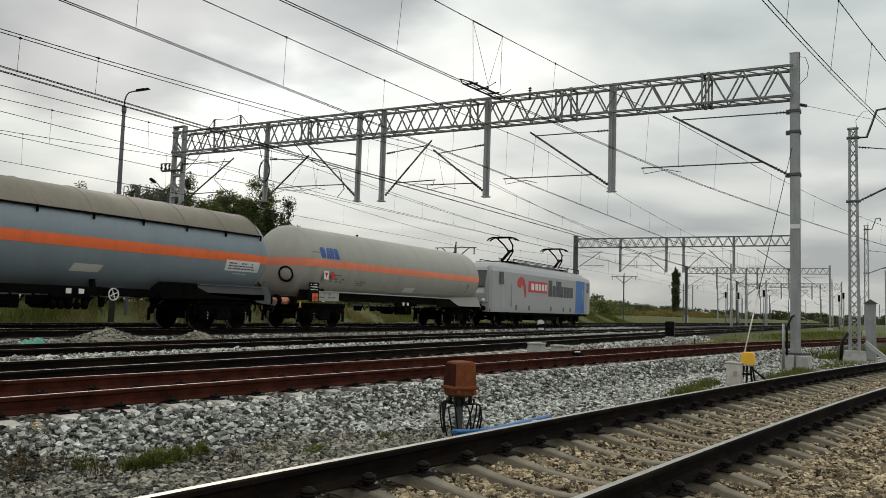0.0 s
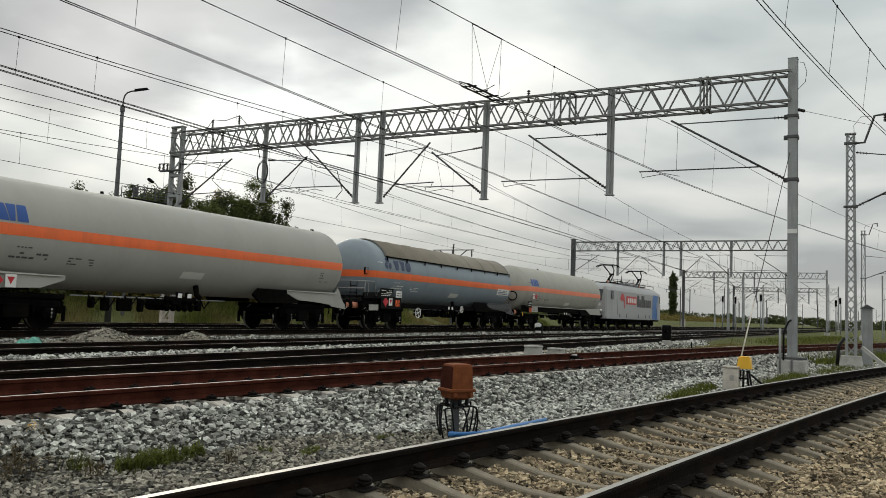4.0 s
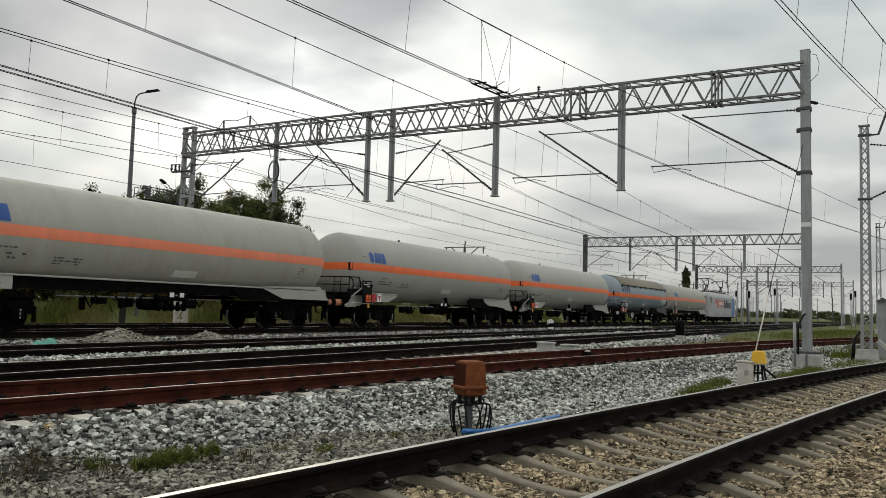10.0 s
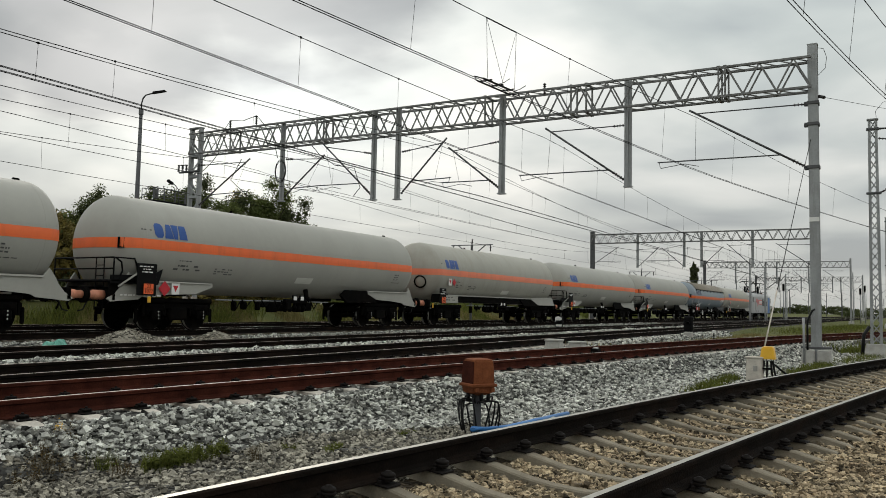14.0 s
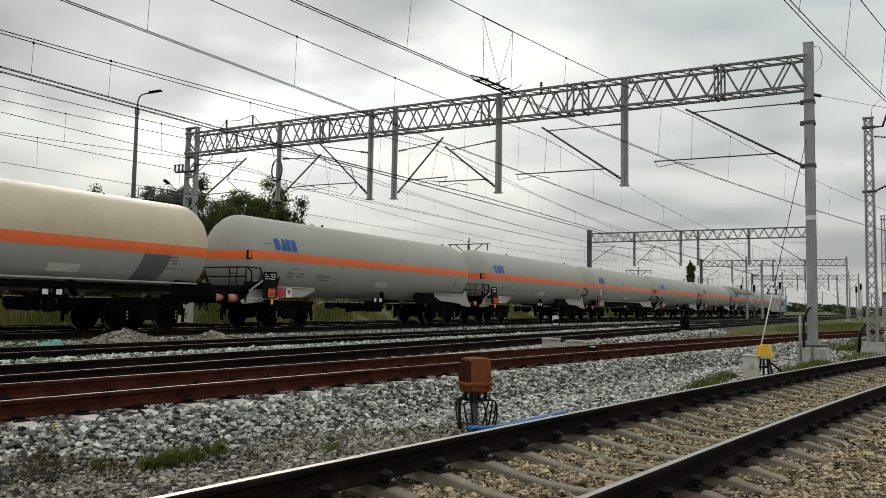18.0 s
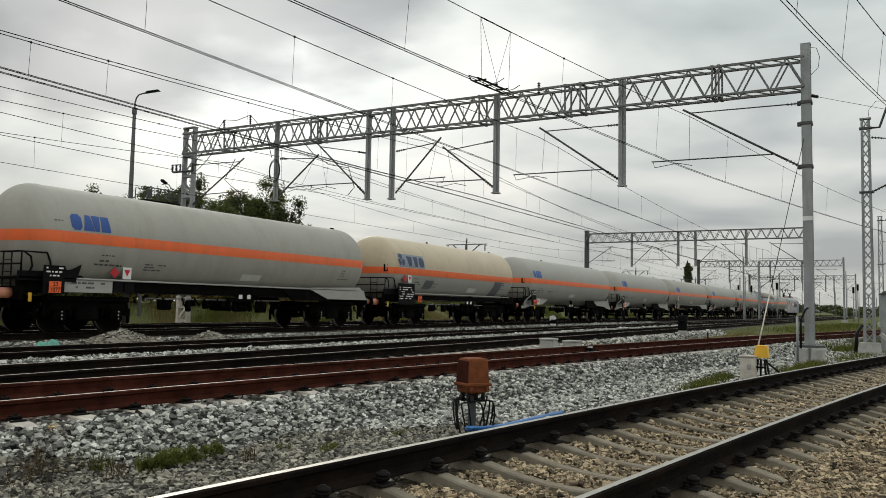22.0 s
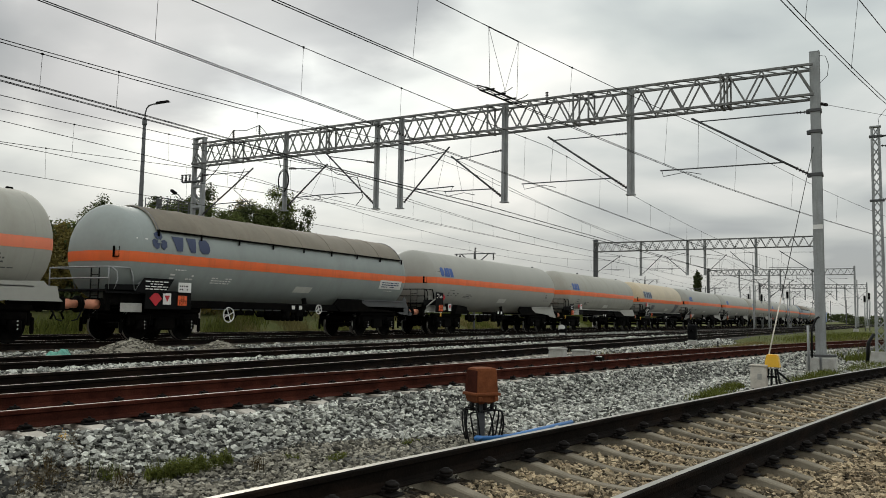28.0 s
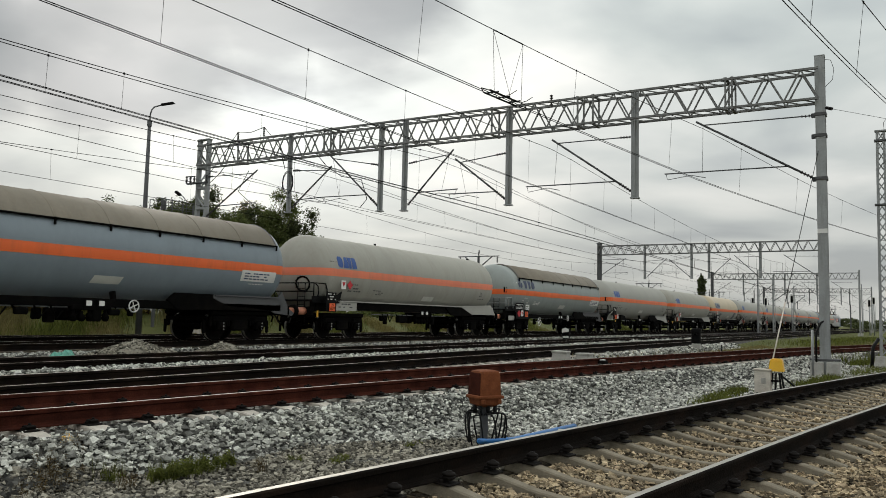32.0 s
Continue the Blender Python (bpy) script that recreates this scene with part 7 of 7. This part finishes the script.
# slim far poplar
t = thing("tree", pose(-63.5, 300, gz(-63.5, 300)), "tall slim dark poplar standing alone far off", "tree", "trees beyond the tracks")
part("trunk", M().tube([(0, 0, -0.2), (0, 0, 17.0)], 0.35, 8, taper=0.05), M_BARK, t)
tagged(part("crown", leaf_mesh("crown", [((0.12 * math.sin(k * 2.3), 0.12 * math.cos(k * 1.7), 2.2 + k * 0.95), ((1.45 + 0.25 * math.sin(k * 1.9)) * min(1, (17 - k) / 3), 1.3 * min(1, (17 - k) / 3), 1.3)) for k in range(17)], 14000, 0.36, M_LEAFD, 77), None, t), kind="stuff")


def far_woods(name, pts, h, r, n, size, material, seed, label):
    rng = random.Random(seed)
    blobs = []
    for x, y in pts:
        k = rng.uniform(0.55, 1.2)
        for j in range(4):
            blobs.append(((x + rng.uniform(-r, r), y + rng.uniform(-r, r), gz(x, y) + h * k * (0.15 + 0.22 * j)), (r * rng.uniform(0.6, 1.1), r * rng.uniform(0.6, 1.1), h * k * 0.22)))
    ob = new(name, leaf_mesh(name, blobs, n, size, material, seed))
    tagged(ob, label, "woods", kind="stuff")


rngw = random.Random(12)
far_woods("far_woods", [(-75 + rngw.uniform(-14, 14) - 0.12 * (y - 180), y) for y in range(150, 620, 3)], 5.0, 4.2, 80000, 0.42, M_LEAFD, 5, "dark band of far trees beyond the yard")
far_woods("far_thicket", [(rngw.uniform(-60, -44), y) for y in range(95, 330, 3)], 1.7, 2.8, 60000, 0.20, M_LEAFY, 6, "low yellow-brown thicket beyond the tracks")
far_woods("rough_scrub", [(rngw.uniform(-50, -38), y * 0.9) for y in range(48, 160)], 2.1, 1.7, 46000, 0.2, M_LEAF, 15, "low olive scrub beyond the far track")
far_woods("horizon_woods", [(x, 640 + rngw.uniform(-30, 30)) for x in range(-240, 420, 3)], 6.0, 5.5, 70000, 0.85, M_LEAFD, 7, "dark low woods along the horizon")
far_woods("hedge_undergrowth", [(rngw.uniform(-37.8, -36), y * 0.8) for y in range(0, 58)], 3.6, 1.4, 60000, 0.15, M_LEAFY, 8, "tangled brown-green undergrowth behind the far track")
far_woods("shaded_undergrowth", [(rngw.uniform(-39, -37), y * 0.8) for y in range(0, 58)], 4.2, 1.6, 50000, 0.16, M_LEAFD, 9, "dark tangled bushes behind the far track")


# ---- fittings of the near gantry's mast ----
def mast_fittings():
    x, y = -1.95, GY[0]
    t = thing("mast_jumper", pose(x, y, 0), "thin black cable looped off a steel mast head", "cable")
    part("loop", M().tube([(0.12, 0, 8.95), (0.30, 0, 8.90), (0.38, 0, 8.62), (0.34, 0, 8.30), (0.14, 0, 8.10)], 0.008, 5), M_CABLE, t)
    t = thing("span_wire", pose(0, 0, 0), "thin guy wire with insulator between two masts", "wire")
    p, q = Vector((-1.80, y, 7.46)), Vector((0.12, 32.3, 8.35))
    part("insulator", insulator(p, p.lerp(q, 0.07), 4, 0.05), M_INS, t)
    part("wire", M().tube([p.lerp(q, 0.07), q], 0.007, 4), M_WIRE, t)
    for z in (7.26, 6.62, 5.32):
        t = thing("mast_clamp", pose(x, y, z), "dark steel clamp bolted round a mast", "clamp", "mast clamps")
        part("strap", M().box((0, 0, 0), (0.33, 0.35, 0.10), 0.01), M_GALVD, t)
        part("lug", M().box((-0.20, 0, 0), (0.12, 0.08, 0.14), 0.02), M_GALVD, t)
    t = thing("mast_band", pose(x, y - 0.155, 3.75), "white painted band on a steel mast", "marking")
    part("band", M().box((0, 0, 0), (0.27, 0.006, 0.13), 0.001), M_PLATE, t)


mast_fittings()


# ---- grass, weeds and loose ballast ----
def blade_mesh(name, base, height, lean, width, material, seed):
    """Grass blades, one slim triangle pair each, at base points."""
    rng = np.random.default_rng(seed)
    n = len(base)
    a = rng.uniform(0, 2 * np.pi, n)
    h = height * rng.uniform(0.5, 1.25, n)
    w = width * rng.uniform(0.6, 1.3, n)
    side = np.stack([np.cos(a), np.sin(a), np.zeros(n)], -1) * w[:, None] / 2
    b = rng.uniform(0, 2 * np.pi, n)
    off = np.stack([np.cos(b), np.sin(b), np.zeros(n)], -1) * (lean * h * rng.uniform(0.2, 1, n))[:, None]
    up = np.array([0, 0, 1.0])
    mid = base + off * 0.35 + up * (h * 0.55)[:, None]
    tip = base + off + up * h[:, None]
    v = np.stack([base - side, base + side, mid + side * 0.7, tip, mid - side * 0.7], 1)
    me = bpy.data.meshes.new(name)
    me.vertices.add(n * 5)
    me.vertices.foreach_set("co", v.astype(np.float32).ravel())
    me.loops.add(n * 5)
    me.loops.foreach_set("vertex_index", np.arange(n * 5, dtype=np.int32))
    me.polygons.add(n)
    me.polygons.foreach_set("loop_start", (np.arange(n) * 5).astype(np.int32))
    me.materials.append(material)
    me.update()
    return me


def weeds(name, spots, n, height, material, seed, label, lean=0.5, width=0.012, cat="weeds"):
    """Blades round spots of (x, y, rx, ry)."""
    rng = np.random.default_rng(seed)
    s = np.array(spots)[rng.integers(0, len(spots), n)]
    d = rng.normal(0, 0.5, (n, 2))
    x, y = s[:, 0] + d[:, 0] * s[:, 2], s[:, 1] + d[:, 1] * s[:, 3]
    base = np.stack([x, y, ground_height(x, y) - 0.01], -1)
    tagged(new(name, blade_mesh(name, base, height, lean, width, material, seed)), label, cat, kind="stuff")


def leafy(name, spots, n, height, size, material, seed, label):
    """Low leafy plants: small leaves heaped round spots of (x, y, rx, ry)."""
    rng = np.random.default_rng(seed)
    blobs = []
    for x, y, rx, ry in spots:
        for _ in range(9):
            px, py = x + rng.normal(0, 0.5) * rx, y + rng.normal(0, 0.5) * ry
            h = height * rng.uniform(0.5, 1.2)
            blobs.append(((px, py, gz(px, py) + 0.02 + h * 0.45), (rng.uniform(0.3, 0.6) * max(rx, 0.08), rng.uniform(0.3, 0.6) * max(ry, 0.08), h * 0.55)))
    tagged(new(name, leaf_mesh(name, blobs, n, size, material, seed)), label, "weeds", kind="stuff")


leafy("green_weeds", [(-5.60, 4.86, 0.12, 0.12), (-5.60, 5.02, 0.13, 0.13), (-5.6, 5.2, 0.12, 0.13), (-5.6, 5.38, 0.11, 0.12), (-5.6, 5.55, 0.10, 0.10), (-5.58, 5.7, 0.08, 0.08)], 9500, 0.15, 0.0105, M_GRASS, 1, "low spreading green weeds growing in ballast")
weeds("weed_stems", [(-5.60, 4.86, 0.12, 0.12), (-5.60, 5.02, 0.13, 0.13), (-5.6, 5.25, 0.12, 0.2), (-5.95, 4.62, 0.12, 0.12)], 260, 0.20, M_GRASS, 14, "thin green weed stems in ballast", 0.5, 0.005)
leafy("small_weeds", [(-5.95, 4.62, 0.10, 0.10), (-4.86, 7.73, 0.10, 0.14), (-5.3, 6.3, 0.10, 0.12), (-4.9, 6.5, 0.12, 0.2)], 1100, 0.07, 0.010, M_GRASS, 2, "thin scattered green weeds in ballast")
leafy("brown_weeds", [(-6.05, 4.05, 0.14, 0.14), (-6.15, 4.2, 0.14, 0.14), (-6.1, 4.3, 0.14, 0.12), (-5.95, 3.9, 0.14, 0.14), (-5.17, 5.64, 0.05, 0.05), (-5.6, 4.5, 0.09, 0.09), (-6.35, 4.5, 0.1, 0.1)], 1500, 0.15, 0.0085, M_BROWNWEED, 12, "withered red-brown weeds in ballast")
leafy("yellow_flower", [(-6.45, 4.53, 0.04, 0.04)], 40, 0.10, 0.010, M_YELLOW, 13, "small yellow flowering weed in ballast")
weeds("dry_weeds", [(-5.17, 5.64, 0.06, 0.06), (-6.1, 4.15, 0.12, 0.15), (-5.6, 4.5, 0.06, 0.06)], 90, 0.22, M_BROWNWEED, 3, "dry brown weed stalks in ballast", 0.4, 0.005)
weeds("trackside_grass", [(-3.05, 14.6 + 0.35 * k, 0.22, 0.3) for k in range(11)] + [(-2.0 + 0.035 * k, 20.5 + 0.5 * k, 0.35, 0.4) for k in range(10)] + [(-1.2 + 0.12 * k, 27 + k, 0.5, 0.6) for k in range(9)], 5200, 0.17, M_GRASS, 4, "strip of green grass along the ballast edge", 0.7, 0.014, "grass")
weeds("corner_weeds", [(0.05, 4.55, 0.12, 0.12), (1.9, 7.2, 0.3, 0.3), (1.2, 9.2, 0.2, 0.3), (2.3, 10.0, 0.4, 0.5)], 700, 0.12, M_GRASS, 5, "sparse green weeds in tan gravel", 0.8, 0.012)
weeds("yard_grass", [(red_x(24 + k) - 2.6 - 0.01 * k * k * 0.3, 24 + k, 0.7, 0.6) for k in range(26)] + [(red_x(50 + 2 * k) - 4.5, 50 + 2 * k, 2.0, 1.2) for k in range(12)] + [(-8.1 + 0.03 * k, 25 + 1.3 * k, 0.5, 0.8) for k in range(22)], 12000, 0.20, M_GRASSY, 6, "dry yellow-green grass between diverging tracks", 0.6, 0.022, "grass")
weeds("bank_grass", [(red_x(34 + 2 * k) + 2.4 + 0.02 * k, 34 + 2 * k, 0.6, 1.0) for k in range(14)] + [(-4.5 + 0.06 * k, 58 + 3 * k, 3.2, 2.0) for k in range(20)], 12000, 0.28, M_GRASS, 7, "green grass on the low bank between tracks", 0.6, 0.03, "grass")
weeds("far_side_grass", [(-28.4 - 0.7 * (k % 9), 8 + 0.5 * k, 1.2, 0.6) for k in range(130)], 30000, 0.5, M_GRASSY, 8, "tall dry grass beyond the far track", 0.5, 0.022, "grass")
weeds("far_side_green", [(-28.8 - 0.6 * (k % 11), 8 + 0.9 * k, 1.2, 0.8) for k in range(120)], 34000, 0.55, M_GRASS, 9, "tall green grass beyond the far track", 0.5, 0.03, "grass")


def ragged(x, y, edge, width=1.2):
    """Thins out towards an uneven edge."""
    h = np.sin(x * 12.9898 + y * 78.233) * 43758.5453
    return edge < (h - np.floor(h)) * width


def near_offset(x, y):
    """Distance to the right of the near curve, and the way along it."""
    r = 1 / NEAR_K
    ox, oy = NEAR_O[0] + r * math.cos(NEAR_A), NEAR_O[1] - r * math.sin(NEAR_A)
    lat = r - np.hypot(x - ox, y - oy)
    u = (np.arctan2(y - oy, -(x - ox)) - NEAR_A) * r
    return lat, u


def scatter(name, box, per_m2, rmin, rmax, keep, material, seed, label, lift=0.0, tris=12, deep=1.0):
    rng = np.random.default_rng(seed)
    x0, x1, y0, y1 = box
    n = int((x1 - x0) * (y1 - y0) * per_m2)
    x, y = rng.uniform(x0, x1, n), rng.uniform(y0, y1, n)
    k = keep(x, y)
    x, y = x[k], y[k]
    r = rng.uniform(rmin, rmax, len(x)) * np.where(rng.random(len(x)) < 0.1, 1.35, 1.0)
    z = ground_height(x, y) + lift + r * rng.uniform(-0.6, deep, len(x))
    tagged(new(name, stone_mesh(np.stack([x, y, z], -1), r, material, seed, tris)), label, "ballast", kind="stuff")


def red_offset(x, y):
    yc = np.minimum(y, 75)
    return x - (-8.45 + 0.0883 * yc + 0.001374 * yc * yc + (y - yc) * 0.294)


def shoulder(x, y):
    """Grey ballast between the near and the rusty track."""
    lat, u = near_offset(x, y)
    d = red_offset(x, y)
    return (lat < -0.86) & (d > np.where(y < 30, 1.42, 1.1)) & ((lat < -1.25) | (np.abs(u / NEAR_SP - np.round(u / NEAR_SP)) > 0.17))


def inside_near(x, y):
    """Tan ballast in and beside the near track, clear of rails and sleepers."""
    lat, u = near_offset(x, y)
    on = (np.abs(u / NEAR_SP - np.round(u / NEAR_SP)) < 0.118) & (np.abs(lat) < 1.22)
    return (lat > -0.66) & ~on & ~((lat > 0.64) & (lat < 0.87))


def inside_red(x, y):
    d = np.abs(red_offset(x, y))
    b = np.abs(x + 10.4)
    return ((d < 0.65) | (d > 0.86)) & (red_offset(x, y) < 0.95) & ((b < 0.65) | (b > 1.28))


def other_beds(x, y):
    out = np.ones(x.shape, bool)
    for c in (-10.4, -14.35, -20.5):
        b = np.abs(x - c - bend(y))
        out &= (b < 0.65) | (b > 0.86)
    q = (y - 1) / 0.62
    return out & ~((np.abs(q - np.round(q)) < 0.20) & (np.abs(x + 14.35) < 1.3) & (y < 36))


def fouled(x, y):
    """Dirty ballast trodden down beside the near rails."""
    lat, u = near_offset(x, y)
    return lat + 0.35 * np.sin(u * 1.7) * np.sin(u * 0.6 + 1) > -3.5 + 0.16 * u


scatter("dirty_ballast", (-7.0, -1.5, 2.2, 9.0), 1700, 0.011, 0.029, lambda x, y: shoulder(x, y) & fouled(x, y) & ragged(x, y, 3.2 - y), M_STONED, 31, "dirty trodden grey-brown ballast beside the near rails", -0.006, 12, 1.3)
scatter("near_ballast", (-9.0, -1.5, 2.2, 9.0), 2100, 0.015, 0.037, lambda x, y: shoulder(x, y) & ~fouled(x, y) & ragged(x, y, 3.2 - y), M_STONE, 21, "loose grey granite ballast stones between two tracks", -0.015, 12, 1.6)
scatter("far_ballast", (-8.4, 1.0, 9.0, 18.0), 1000, 0.016, 0.036, shoulder, M_STONE, 22, "loose grey granite ballast stones between two tracks", 0.0, 12, 1.8)
scatter("farther_ballast", (-7.4, 1.0, 18.0, 38.0), 300, 0.026, 0.046, shoulder, M_STONE, 27, "loose grey granite ballast stones between two tracks")
scatter("tan_ballast", (-4.0, 3.2, 2.2, 9.0), 2600, 0.012, 0.028, lambda x, y: inside_near(x, y) & ragged(x, y, np.maximum(near_offset(x, y)[0] - 2.4, 3.4 - y)), M_STONET, 23, "brown gravel in and beside the near track", -0.002, 12, 1.0)
scatter("tan_ballast_beyond", (-3.0, 6.5, 9.0, 26.0), 800, 0.017, 0.032, lambda x, y: inside_near(x, y) & (near_offset(x, y)[0] < 2.6), M_STONET, 24, "brown gravel in and beside the near track", -0.002)
scatter("track_ballast", (-12.6, -6.0, 2.2, 26.0), 420, 0.020, 0.040, inside_red, M_STONE, 25, "ballast stones in the rusty tracks")
scatter("middle_ballast", (-19.4, -12.6, 7.0, 34.0), 240, 0.024, 0.046, other_beds, M_STONE, 26, "ballast stones between the running tracks")

scatter("crest_ballast", (-13.25, -12.65, 6.0, 40.0), 420, 0.024, 0.044, lambda x, y: x < 0, M_STONE, 30, "pale ballast heaped along the sleeper ends")
scatter("distant_ballast", (-19.4, -12.6, 34.0, 72.0), 70, 0.045, 0.075, other_beds, M_STONE, 28, "ballast stones between the running tracks", -0.01)
scatter("distant_track_ballast", (-12.6, -6.5, 26.0, 50.0), 90, 0.040, 0.065, lambda x, y: other_beds(x, y) & (red_offset(x, y) < -0.86), M_STONE, 29, "ballast stones in the rusty tracks", -0.01)


# ---- motion of the train ----
def motions():
    for ob in TRAIN:
        y0 = ob.matrix_basis.translation.y
        rows = []
        for t in range(33):
            y = y0 + travel(t)
            rows.append((t, pose(TRAIN_X + float(bend(y)), y, TRAIN_Z, 0, 0, -math.degrees(math.atan(float(bend(y + 5) - bend(y - 5)) / 10)))))
        walk(ob, rows)
    # every wheelset rolls without slipping, a row for each 80 degrees
    turn = math.degrees(travel(32.0) / 0.46)
    n = math.ceil(turn / 80)
    times = [0.0]
    for i in range(1, n):
        want, lo, hi = travel(32.0) * i / n, 0.0, 32.0
        for _ in range(30):
            mid = (lo + hi) / 2
            lo, hi = (mid, hi) if travel(mid) < want else (lo, mid)
        times.append(lo)
    times.append(32.0)
    for w in WHEELS:
        p = w.matrix_basis.translation
        walk(w, [(t, pose(p.x, p.y, p.z) @ Matrix.Rotation(-travel(t) / 0.46, 4, "X")) for t in times])


motions()
